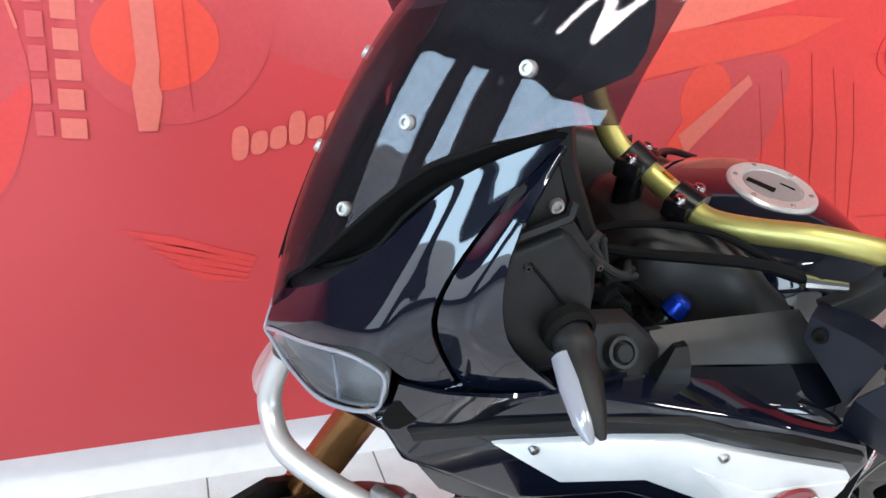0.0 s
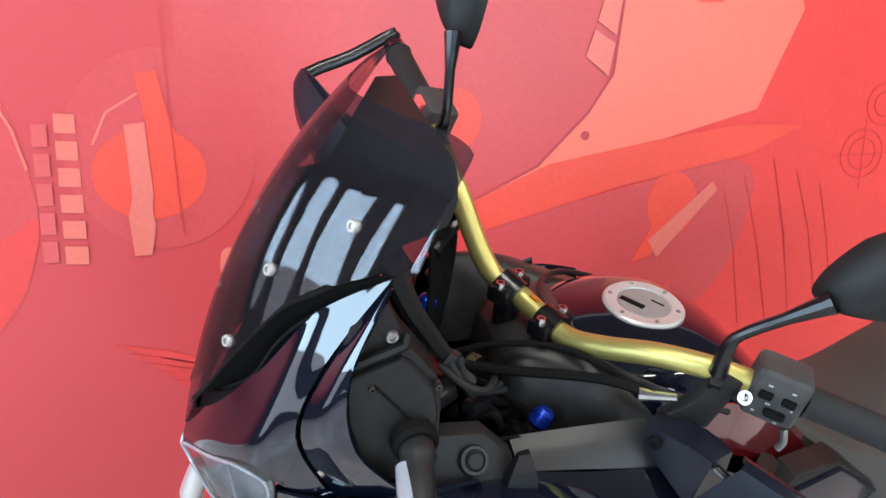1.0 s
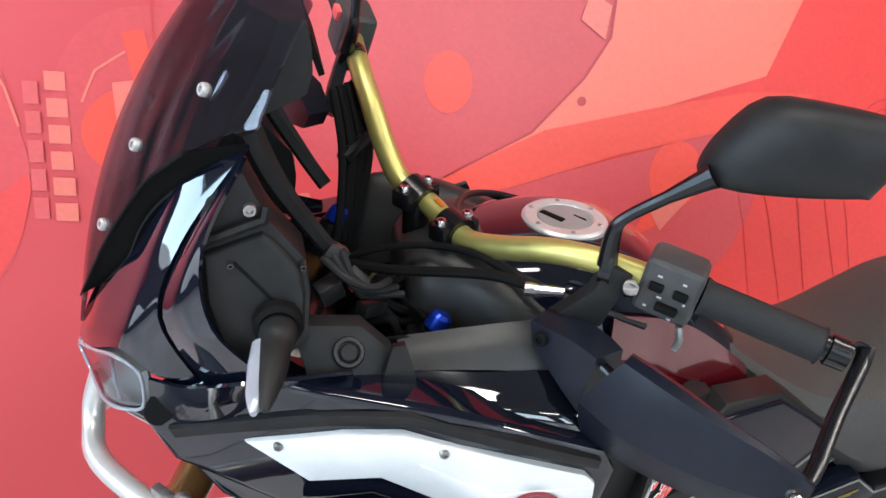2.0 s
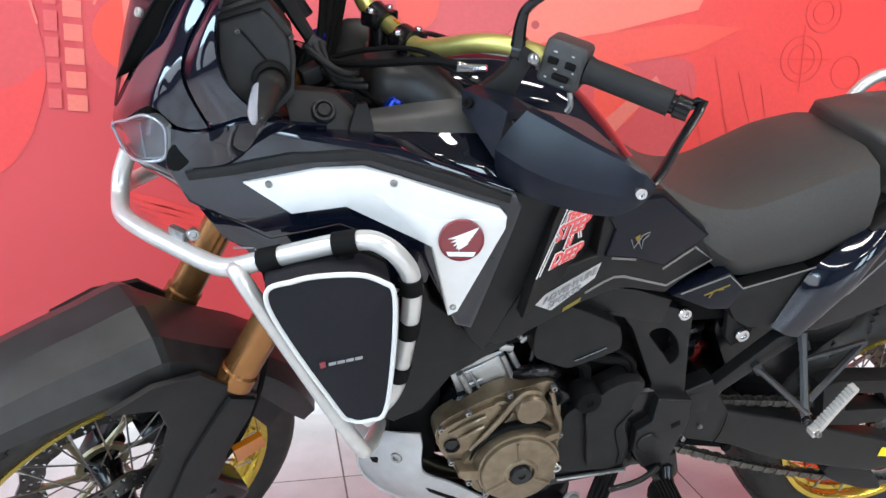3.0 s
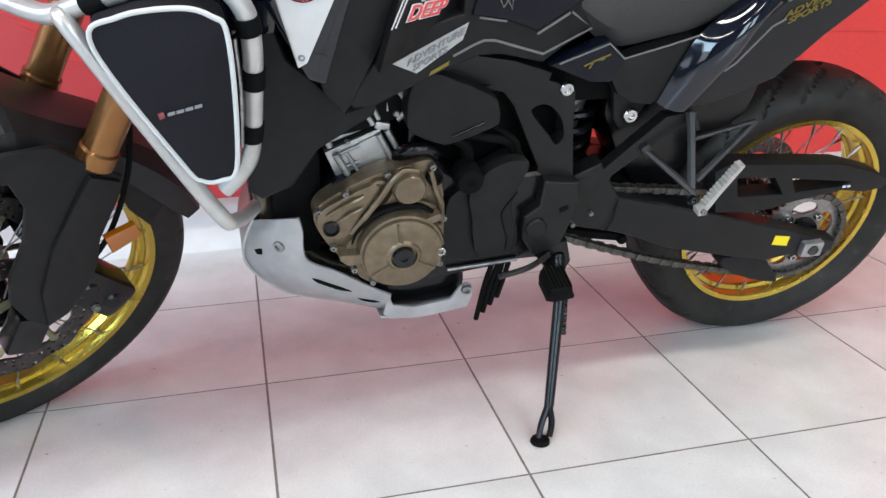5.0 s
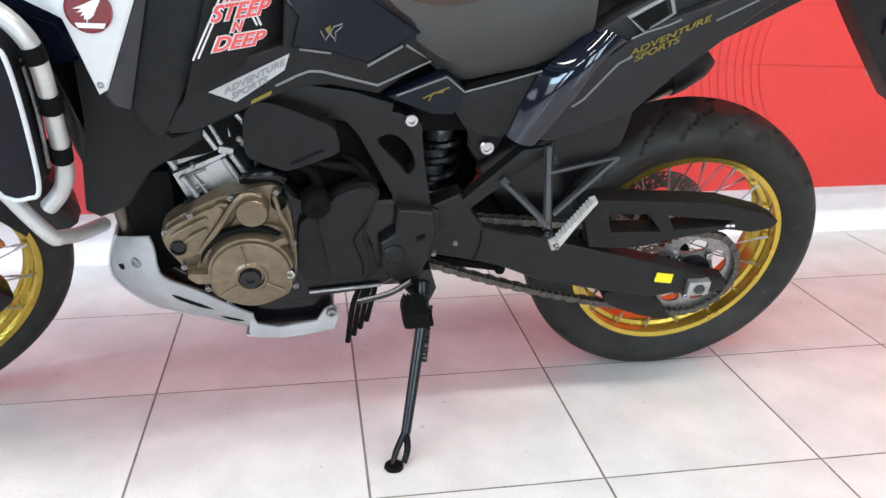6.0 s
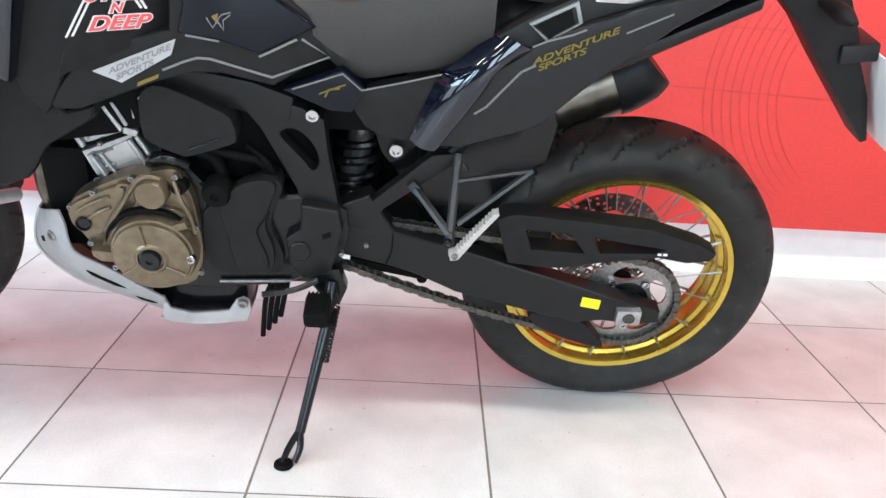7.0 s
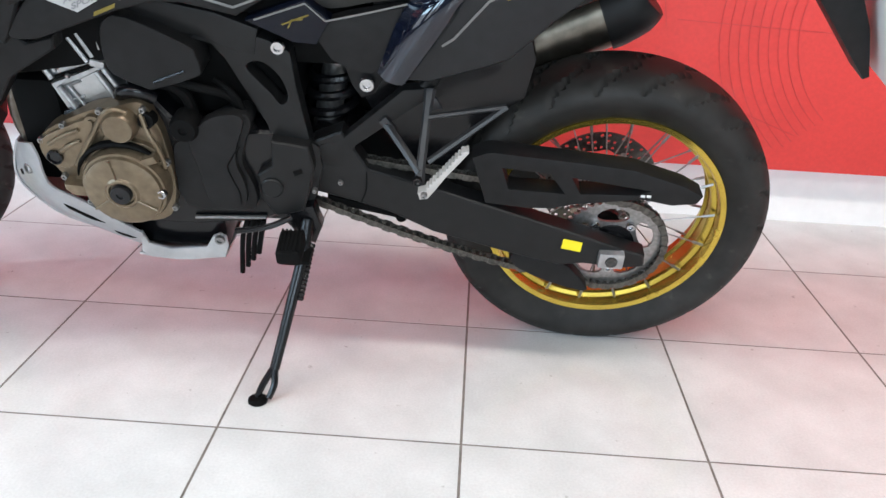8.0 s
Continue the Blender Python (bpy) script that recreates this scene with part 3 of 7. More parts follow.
# frame plates round the swingarm pivot
PIVOT = [(0.380, 0.743), (0.426, 0.731), (0.447, 0.705), (0.509, 0.578), (0.510, 0.549), (0.488, 0.483), (0.500, 0.419), (0.523, 0.379), (0.578, 0.393), (0.592, 0.440), (0.604, 0.494), (0.599, 0.540), (0.584, 0.549), (0.566, 0.660), (0.560, 0.724), (0.522, 0.745), (0.471, 0.760)]
PWIN = [(q.x, q.z) for q in curve_pts([(x, 0, z) for x, z in ((0.482, 0.694), (0.503, 0.704), (0.524, 0.693), (0.542, 0.669), (0.549, 0.638), (0.537, 0.623), (0.522, 0.643), (0.500, 0.668))], 3, True)]
frame_plate = pair("frame_plate", lambda: plate(PIVOT, -0.132, 0.035, 0.005, (PWIN,)), FRAME, label="black frame plate at the swingarm pivot")[0]
pair("frame_beam", lambda: plate([(0.24, 0.80), (0.30, 0.815), (0.44, 0.79), (0.51, 0.765), (0.50, 0.715), (0.462, 0.722), (0.402, 0.745), (0.287, 0.762)], -0.135, 0.05, 0.008), FRAME)
pair("subframe_strut", lambda: plate([(0.595, 0.540), (0.637, 0.552), (0.752, 0.662), (0.806, 0.669), (0.803, 0.652), (0.744, 0.606), (0.666, 0.543), (0.648, 0.494), (0.605, 0.498)], -0.128, 0.026, 0.004), FRAME, label="black painted subframe strut")
pair("subframe_tube", lambda: tube([(0.79, -0.11, 0.66), (0.90, -0.10, 0.80), (1.15, -0.09, 0.93)], 0.0135, 12), FRAME)
bolt(BIKE, (0.540, -0.132, 0.733), 0.013)
part("cover_lug", plate([(0.660, 0.690), (0.715, 0.690), (0.708, 0.650), (0.693, 0.634), (0.676, 0.642)], -0.096, 0.02, 0.004), PLASTIC, BIKE)
bolt(BIKE, (0.687, -0.108, 0.660), 0.0145)
bolt(BIKE, (0.564, -0.150, 0.50), 0.006, SATIN)
# pillion footrest bracket
J2 = V(0.790, -0.213, 0.549)
bracket = part("footrest_bracket", tube([(0.800, -0.128, 0.668), (0.797, -0.150, 0.640), J2 + V(0, 0.004, 0), J2 - V(0.001, 0.012, 0.018)], [0.011, 0.008, 0.0085, 0.011], 6, smooth=False, flat=0.7), STRUT, BIKE, "dark grey pillion footrest bracket")
for a, b, r in ((V(0.722, -0.128, 0.597), J2, 0.0085), (V(0.934, -0.141, 0.648), J2 + V(0.012, 0.018, 0.012), 0.0075), (V(0.797, -0.158, 0.629), V(0.934, -0.141, 0.648), 0.0065)):
    part("bracket_strut", tube([a, b], r, 6, smooth=False, flat=0.7), STRUT, bracket)
part("bracket_pad", box((0.725, -0.130, 0.595), (0.030, 0.014, 0.018), 0.004, Matrix.Rotation(radians(50), 4, "Y")), STRUT, bracket)
part("bracket_gusset", plate([(0.797, 0.664), (0.812, 0.655), (0.822, 0.636), (0.799, 0.632)], -0.140, 0.008, 0.002), STRUT, bracket)
bolt(bracket, J2 + V(-0.004, -0.012, -0.010), 0.009, SATIN)
# folded peg with a row of teeth along its edge
PEGA, PEGB = V(0.797, -0.246, 0.522), V(0.869, -0.230, 0.607)
PD, PN = (PEGB - PEGA).normalized(), V(-0.763, 0, 0.646)
teeth = []
for k in range(12):
    u = 0.12 + 0.072 * k
    for du, hgt in ((0.0, 0.003), (0.018, 0.0065), (0.045, 0.0065), (0.060, 0.003)):
        q = PEGA + (PEGB - PEGA) * (u + du) + PN * hgt
        teeth.append((q.x, q.z))
low = [PEGB + PD * 0.003 - PN * 0.001, PEGB - PN * 0.005, PEGA.lerp(PEGB, 0.45) - PN * 0.006, PEGA.lerp(PEGB, 0.2) - PN * 0.009, PEGA - PN * 0.010, PEGA - PD * 0.008, PEGA + PN * 0.012]
peg2 = part("pillion_footrest", plate(teeth + [(q.x, q.z) for q in low], lambda x, z: -0.246 + 0.22 * (x - 0.797), 0.020, 0.0006), TUBE, BIKE, "folded silver pillion footrest")
bolt(peg2, PEGA + V(0.002, -0.001, 0.004), 0.006, STEEL)

# chain guard, chain and rear sprocket
CG = [(0.881, 0.539), (0.905, 0.550), (0.918, 0.552), (1.074, 0.540), (1.180, 0.530), (1.279, 0.500), (1.316, 0.480), (1.307, 0.463), (1.262, 0.456), (1.204, 0.466), (1.133, 0.455), (1.075, 0.446), (1.042, 0.436), (0.996, 0.432), (0.911, 0.440)]
CW = ([(0.938, 0.519), (1.026, 0.512), (1.058, 0.470), (0.953, 0.474)], [(1.069, 0.506), (1.215, 0.486), (1.195, 0.476), (1.088, 0.472)])
part("chain_guard", plate(CG, -0.14, 0.045, 0.004, CW), PLASTIC, BIKE, "black plastic chain guard with two openings")
sprocket = bmesh.new()
pts_o = []
for i in range(126):
    a = 2 * math.pi * i / 126
    r = 0.108 if i % 3 == 1 else 0.1
    pts_o.append((1.172 + r * math.cos(a), 0.328 + r * math.sin(a)))
hole = []
for jj in range(5):
    c = 2 * math.pi * (jj + 0.3) / 5
    loop = []
    for k in range(14):
        b = 2 * math.pi * k / 14
        r, a = 0.070 + 0.0165 * math.sin(b), c + 0.47 * math.cos(b)
        loop.append((1.172 + r * math.cos(a), 0.328 + r * math.sin(a)))
    hole.append(loop)
part("sprocket", plate(pts_o, -0.098, 0.006, 0, hole, bm=sprocket), STEEL, BIKE, "toothed steel rear sprocket")
part("sprocket_hub", lathe([(0, 0.010), (0.030, 0.010), (0.034, 0.004), (0.046, 0.003), (0.048, -0.01)], (1.172, -0.099, 0.328), (0, -1, 0), 28), SATIN, BIKE)
for j in range(5):
    c = 2 * math.pi * (j + 0.8) / 5
    bolt(BIKE, (1.172 + 0.058 * math.cos(c), -0.104, 0.328 + 0.058 * math.sin(c)), 0.009, CHROME)
line = []
for i in range(40):
    line.append((0.56 + (1.16 - 0.56) * i / 39, 0.515 - (0.515 - 0.438) * i / 39))
for i in range(26):
    a = math.pi / 2 - math.pi * i / 25
    line.append((1.172 + 0.106 * math.cos(a), 0.328 + 0.106 * math.sin(a)))
for i in range(40):
    u = i / 39
    line.append((1.16 - (1.16 - 0.56) * u, 0.222 + (0.408 - 0.222) * u - 0.02 * math.sin(math.pi * u)))
bm = bmesh.new()
acc = 0.0
for (xa, za), (xb, zb) in zip(line, line[1:]):
    n = max(1, round(math.hypot(xb - xa, zb - za) / 0.0159))
    ang = math.atan2(zb - za, xb - xa)
    for k in range(n):
        u = (k + 0.5) / n
        acc += 1
        y = 0.0085 if int(acc) % 2 else 0.0065
        for sg in (-1, 1):
            m4 = Matrix.Rotation(-ang, 4, "Y")
            box((xa + (xb - xa) * u, -0.101 + sg * y, za + (zb - za) * u), (0.018, 0.002, 0.014 if int(acc) % 2 else 0.012), 0, m4, bm=bm)
        tube([(xa + (xb - xa) * u, -0.109, za + (zb - za) * u), (xa + (xb - xa) * u, -0.093, za + (zb - za) * u)], 0.0052, 6, smooth=False, bm=bm)
tagged(part("chain", bm, CHAIN, BIKE, "oily roller drive chain"), kind="stuff")
for x in (1.200, 1.211):
    part("guard_mark", plate([(x, 0.4785), (x + 0.008, 0.4780), (x + 0.008, 0.4730), (x, 0.4735)], -0.1412, 0.001, 0), STICKWHITE, BIKE)
part("chain_guide", plate(soft_outline([(0.975, 0.310), (1.070, 0.297), (1.105, 0.270), (1.132, 0.236), (1.130, 0.221), (1.056, 0.241), (0.985, 0.276)], 2), -0.128, 0.05, 0.005), PLASTIC, BIKE, "black plastic lower chain guide")
part("chain_slider", plate([(0.600, 0.394), (0.744, 0.363), (0.739, 0.347), (0.600, 0.375)], -0.078, 0.02, 0.003), RUBBERSHADE, BIKE, "dark plastic chain slider")
part("slider_roller", lathe([(0, 0.004), (0.009, 0.004), (0.011, 0.001), (0.011, -0.02)], (0.748, -0.082, 0.352), (0, -1, 0), 16), RUBBERSHADE, BIKE)
part("swingarm_seam", tube([(0.686, -0.1345, 0.492), (0.684, -0.1345, 0.450), (0.673, -0.1335, 0.418)], 0.0012, 5), RUBBERSHADE, BIKE)
bolt(BIKE, (0.636, -0.128, 0.462), 0.005, STEEL)
adjuster = part("axle_adjuster", box((1.165, -0.155, 0.333), (0.05, 0.02, 0.036), 0.004), ALU, BIKE, "square aluminium axle adjuster block")
part("axle_nut", lathe([(0, 0.002), (0.008, 0.002), (0.009, 0.004), (0.0115, 0.004), (0.0125, 0.001), (0.0125, -0.002)], (1.165, -0.165, 0.333), (0, -1, 0), 12), DISC, adjuster)

# engine
engine = part("engine", plate([(0.120, 0.551), (0.139, 0.584), (0.197, 0.604), (0.269, 0.618), (0.309, 0.622), (0.335, 0.588), (0.40, 0.56), (0.52, 0.57), (0.56, 0.50), (0.55, 0.40), (0.48, 0.36), (0.346, 0.345), (0.220, 0.345), (0.165, 0.39), (0.125, 0.45)], -0.135, 0.27, 0.015, seg=3), SATIN, BIKE, "black and bronze parallel twin engine")
part("crankcase_cover", plate(soft_outline([(0.096, 0.530), (0.108, 0.556), (0.145, 0.580), (0.200, 0.606), (0.245, 0.617), (0.290, 0.628), (0.306, 0.618), (0.311, 0.600), (0.322, 0.571), (0.328, 0.515), (0.330, 0.450), (0.31, 0.385), (0.25, 0.368), (0.19, 0.380), (0.165, 0.41), (0.141, 0.440), (0.108, 0.492)]), -0.160, 0.04, 0.008, seg=3), BRONZE, engine, "bronze painted crankcase cover")
part("clutch_case", plate(soft_outline([(0.100, 0.532), (0.112, 0.553), (0.150, 0.574), (0.190, 0.592), (0.208, 0.588), (0.195, 0.560), (0.172, 0.528), (0.158, 0.500), (0.135, 0.490), (0.110, 0.500)]), -0.172, 0.02, 0.007, seg=3), BRONZE, engine)
for p, q, r in (((0.118, 0.540), (0.180, 0.574), 0.004), ((0.135, 0.524), (0.178, 0.551), 0.004)):
    part("case_rib", tube([(p[0], -0.172, p[1]), ((p[0] + q[0]) / 2, -0.177, (p[1] + q[1]) / 2 + 0.004), (q[0], -0.174, q[1])], r, 8), BRONZE, engine)
part("case_port", lathe([(0, 0.001), (0.010, 0.001), (0.012, 0.005), (0.0145, 0.004), (0.015, -0.01)], (0.124, -0.174, 0.514), (0, -1, 0), 20), SATIN, engine)
part("case_boss", lathe([(0, 0.001), (0.009, 0.001), (0.011, 0.006), (0.016, 0.005), (0.018, -0.008)], (0.207, -0.166, 0.585), (0, -1, 0), 20), BRONZE, engine)
part("case_web", plate(soft_outline([(0.147, 0.458), (0.168, 0.495), (0.190, 0.520), (0.222, 0.560), (0.240, 0.595), (0.262, 0.560), (0.292, 0.550), (0.318, 0.530), (0.31, 0.50), (0.24, 0.47), (0.18, 0.44)]), -0.172, 0.02, 0.007, seg=3), BRONZE, engine)
part("case_ridge", tube([(0.160, -0.170, 0.498), (0.176, -0.176, 0.524), (0.205, -0.178, 0.567), (0.230, -0.178, 0.606), (0.250, -0.176, 0.620), (0.274, -0.174, 0.614)], 0.0055, 8), BRONZE, engine)
part("case_ridge", tube([(0.296, -0.170, 0.612), (0.306, -0.176, 0.575), (0.318, -0.176, 0.545), (0.322, -0.168, 0.500)], 0.005, 8), BRONZE, engine)
part("breather_elbow", lathe([(0, 0.0), (0.008, 0.0), (0.010, 0.006), (0.014, 0.005), (0.015, -0.02)], (0.304, -0.170, 0.598), (0, -1, 0.2), 18), RUBBERSHADE, engine)
part("alternator_cover", lathe([(0, 0.016), (0.022, 0.016), (0.024, 0.022), (0.028, 0.022), (0.032, 0.018), (0.062, 0.016), (0.070, 0.013), (0.072, 0.006), (0.076, 0.005), (0.079, -0.004), (0.080, -0.04)], (0.247, -0.187, 0.463), (0, -1, 0), 56), BRONZE, engine, "round bronze alternator cover")
# dark crescent laid on the case paints the shadow of the groove
part("cover_gap_shade", tube([(0.247 + 0.089 * math.cos(radians(a)), -0.176, 0.463 + 0.089 * math.sin(radians(a))) for a in range(38, 171, 12)], [0.002, 0.008, 0.0105, 0.0105, 0.008, 0.002], 8, 2, flat=0.6), RUBBERSHADE, engine, "dark crescent as painted groove shade round the alternator cover")
part("case_lug", plate([(0.135, 0.468), (0.190, 0.464), (0.190, 0.442), (0.150, 0.443), (0.136, 0.455)], -0.193, 0.03, 0.006), BRONZE, engine)
part("case_lug", plate([(0.231, 0.523), (0.275, 0.523), (0.312, 0.538), (0.318, 0.524), (0.279, 0.508), (0.238, 0.511)], -0.192, 0.03, 0.004), BRONZE, engine)
part("starter_cover", lathe([(0, 0.010), (0.026, 0.008), (0.030, 0.002), (0.031, -0.03)], (0.257, -0.182, 0.588), (0, -1, 0), 32), BRONZE, engine)
part("inspection_plug", lathe([(0, 0.004), (0.006, 0.004), (0.007, 0.007), (0.018, 0.007), (0.0195, 0.003), (0.0195, -0.004)], (0.246, -0.2075, 0.463), (0, -1, 0), 24), GREY, engine)
bolt(engine, (0.316, -0.196, 0.461), 0.010)
for k in range(3):
    a = radians(100 + 115 * k)
    part("cover_rib", tube([(0.246 + 0.028 * math.cos(a), -0.2055, 0.463 + 0.028 * math.sin(a)), (0.246 + 0.068 * math.cos(a), -0.2045, 0.463 + 0.068 * math.sin(a))], 0.0025, 6, smooth=False), BRONZE, engine)
for x, z in ((0.104, 0.545), (0.150, 0.578), (0.222, 0.610), (0.300, 0.618), (0.326, 0.51), (0.325, 0.41), (0.165, 0.415), (0.20, 0.382), (0.128, 0.468)):
    bolt(engine, (x, -0.166, z), 0.006, STEEL)
cylinder = part("cylinder_block", plate([(0.122, 0.632), (0.215, 0.672), (0.257, 0.622), (0.262, 0.600), (0.193, 0.575), (0.150, 0.560)], -0.118, 0.236, 0.006), ALU, engine, "bare cast aluminium cylinder block")
head = part("cylinder_head", plate([(0.116, 0.667), (0.131, 0.688), (0.161, 0.718), (0.238, 0.752), (0.258, 0.742), (0.260, 0.713), (0.251, 0.694), (0.217, 0.680), (0.127, 0.645)], -0.118, 0.236, 0.006), ALU, engine)
part("cylinder_pad", plate([(0.160, 0.636), (0.208, 0.661), (0.228, 0.628), (0.181, 0.606)], -0.1215, 0.008, 0.002), CAPSILVER, cylinder, "smooth machined pad")
part("head_pad", plate([(0.209, 0.727), (0.229, 0.732), (0.233, 0.703), (0.215, 0.701)], -0.124, 0.010, 0.004), CAPSILVER, head)
part("head_face", plate([(0.140, 0.668), (0.150, 0.700), (0.172, 0.716), (0.192, 0.684)], -0.1205, 0.006, 0.003), ALU, head)
for p, q, r in (((0.213, 0.664), (0.238, 0.613), 0.0055), ((0.227, 0.671), (0.254, 0.620), 0.0055), ((0.140, 0.631), (0.167, 0.578), 0.0065), ((0.158, 0.633), (0.178, 0.596), 0.003)):
    part("cylinder_rib", tube([(p[0], -0.123, p[1]), (q[0], -0.123, q[1])], r, 10, smooth=False), ALU, cylinder)
for p, q, r in (((0.179, 0.727), (0.203, 0.683), 0.0055), ((0.194, 0.735), (0.213, 0.692), 0.0045), ((0.117, 0.675), (0.131, 0.646), 0.0055), ((0.131, 0.686), (0.140, 0.660), 0.004)):
    part("head_rib", tube([(p[0], -0.123, p[1]), (q[0], -0.123, q[1])], r, 10, smooth=False), ALU, head)
part("head_lug", tube([(0.242, -0.120, 0.746), (0.256, -0.124, 0.727), (0.258, -0.124, 0.706), (0.247, -0.120, 0.688)], 0.005, 8), ALU, head)
part("joint_bridge", box((0.219, -0.122, 0.680), (0.026, 0.012, 0.014), 0.004, Matrix.Rotation(radians(15), 4, "Y")), ALU, head)
part("joint_groove", tube([(0.120, -0.117, 0.641), (0.174, -0.117, 0.661), (0.222, -0.117, 0.677)], 0.004, 6), RUBBERSHADE, cylinder)
for p, q in (((0.186, 0.726), (0.208, 0.687)), ((0.220, 0.666), (0.246, 0.616)), ((0.237, 0.732), (0.243, 0.704))):
    part("rib_groove", tube([(p[0], -0.1175, p[1]), (q[0], -0.1175, q[1])], 0.003, 6, smooth=False), RUBBERSHADE, cylinder)
for x, z, r in ((0.157, 0.694, 0.009), (0.243, 0.700, 0.006), (0.160, 0.652, 0.005), (0.205, 0.600, 0.005), (0.185, 0.593, 0.004)):
    part("head_bolt", lathe([(0, 0.008), (r * 0.6, 0.008), (r, 0.005), (r, -0.004)], (x, -0.119, z), (0, -1, 0), 12), STEEL, cylinder)
part("coolant_elbow", tube([(0.246, -0.12, 0.618), (0.262, -0.142, 0.638), (0.290, -0.146, 0.642), (0.312, -0.135, 0.625)], 0.013, 12), SATIN, engine, "black coolant elbow")
part("coolant_pipe", tube([(0.268, -0.10, 0.735), (0.272, -0.115, 0.700), (0.272, -0.120, 0.660), (0.268, -0.125, 0.632)], 0.007, 10), SATIN, engine)
for k, pts in enumerate(([(0.31, -0.13, 0.655), (0.35, -0.135, 0.65), (0.372, -0.13, 0.62), (0.378, -0.13, 0.54)], [(0.33, -0.14, 0.67), (0.40, -0.145, 0.655), (0.45, -0.13, 0.63), (0.48, -0.12, 0.56)], [(0.42, -0.12, 0.66), (0.455, -0.135, 0.64), (0.47, -0.13, 0.60)])):
    part("hose", tube(pts, (0.011, 0.008, 0.006)[k], 10), RUBBERSHADE, engine)
part("rubber_plug", lathe([(0, 0.01), (0.006, 0.01), (0.008, 0.014), (0.022, 0.012), (0.026, 0.004), (0.026, -0.03)], (0.368, -0.165, 0.585), (0, -1, 0), 24), RUBBERSHADE, engine)
part("battery_box", plate(soft_outline([(0.254, 0.758), (0.270, 0.784), (0.304, 0.786), (0.392, 0.744), (0.408, 0.726), (0.413, 0.696), (0.400, 0.683), (0.330, 0.658), (0.310, 0.660), (0.262, 0.682), (0.252, 0.708)], 2), -0.165, 0.06, 0.010, seg=3), PLASTIC, BIKE, "black plastic side box")
part("box_groove", tube([(0.330, -0.166, 0.672), (0.385, -0.166, 0.696)], 0.0025, 6, smooth=False), SATIN, BIKE)
scover = part("sprocket_cover", plate(soft_outline([(0.335, 0.520), (0.352, 0.552), (0.395, 0.580), (0.440, 0.604), (0.470, 0.612), (0.484, 0.592), (0.468, 0.550), (0.460, 0.507), (0.476, 0.460), (0.478, 0.420), (0.455, 0.402), (0.342, 0.408)]), -0.152, 0.05, 0.010, seg=3), PLASTIC, BIKE, "black plastic sprocket cover")
part("cover_step", plate(soft_outline([(0.372, 0.556), (0.405, 0.600), (0.450, 0.616), (0.474, 0.604), (0.457, 0.552), (0.452, 0.512), (0.463, 0.475), (0.462, 0.430), (0.44, 0.412), (0.400, 0.416), (0.388, 0.450), (0.381, 0.500)]), -0.166, 0.025, 0.009, seg=3), PLASTIC, scover)
part("cover_groove", tube([(x, -0.1665, z) for x, z in ((0.462, 0.552), (0.446, 0.528), (0.436, 0.508), (0.441, 0.484), (0.452, 0.451), (0.452, 0.425))], 0.0016, 6), RUBBERSHADE, scover)
heel = part("heel_plate", plate([(0.517, 0.562), (0.585, 0.553), (0.593, 0.508), (0.581, 0.455), (0.568, 0.409), (0.515, 0.393), (0.489, 0.434), (0.486, 0.487), (0.514, 0.508)], -0.158, 0.03, 0.008, seg=3), FRAME, BIKE, "dark frame pivot cover")
part("pivot_cap", lathe([(0, 0.003), (0.018, 0.003), (0.021, 0.0), (0.021, -0.02)], (0.512, -0.161, 0.462), (0, -1, 0), 24), FRAME, heel)
# flat dark patch instead of a cut hole, its shade painted on
part("pivot_hole_shade", plate([(0.553, 0.500), (0.570, 0.507), (0.572, 0.498), (0.556, 0.490)], -0.1592, 0.004, 0), RUBBERSHADE, heel)
bolt(heel, (0.590, -0.150, 0.455), 0.005, STEEL)
# exhaust headers and radiator in front of the engine
pair("exhaust_header", lambda: tube([(0.10, -0.05, 0.66), (0.04, -0.06, 0.62), (0.02, -0.06, 0.52), (0.06, -0.055, 0.42), (0.16, -0.05, 0.34), (0.35, -0.04, 0.31)], 0.02, 12), EXHAUST, BIKE, "dark steel exhaust header pipe")
part("radiator", box((-0.02, 0, 0.80), (0.03, 0.34, 0.28), 0.006, Matrix.Rotation(radians(-14), 4, "Y")), SATIN, BIKE, "black radiator")
pair("radiator_shroud", lambda: plate([(0.040, 0.90), (0.060, 0.84), (0.103, 0.80), (0.146, 0.750), (0.195, 0.765), (0.19, 0.74), (0.103, 0.684), (0.060, 0.62), (0.012, 0.600), (-0.010, 0.615), (0.0, 0.70), (0.018, 0.78), (0.022, 0.88)], lambda x, z: -0.20 - 0.05 * max(0, z - 0.7), 0.035, 0.008, seg=3), PLASTIC, label="black plastic radiator shroud")
# near-black fillers added behind the shroud and tank covers to stand for inner shade
pair("shroud_filler", lambda: plate([(-0.01, 0.88), (0.03, 0.90), (0.06, 0.83), (0.05, 0.70), (0.0, 0.64), (-0.03, 0.70)], -0.12, 0.02, 0.004), RUBBERSHADE)
part("tank_gap_filler", loft([ring0 for ring0 in ([(x, y * w, z0 + (z1 - z0) * h) for y, h in ((-1, 0), (-1, 1), (1, 1), (1, 0))] for x, w, z0, z1 in ((-0.02, 0.12, 0.66, 0.93), (0.10, 0.13, 0.66, 0.98), (0.28, 0.12, 0.70, 1.0), (0.44, 0.10, 0.76, 0.96), (0.60, 0.07, 0.74, 0.88)))], n=2), RUBBERSHADE, BIKE, "added near-black filler between the tank covers", edge=60)
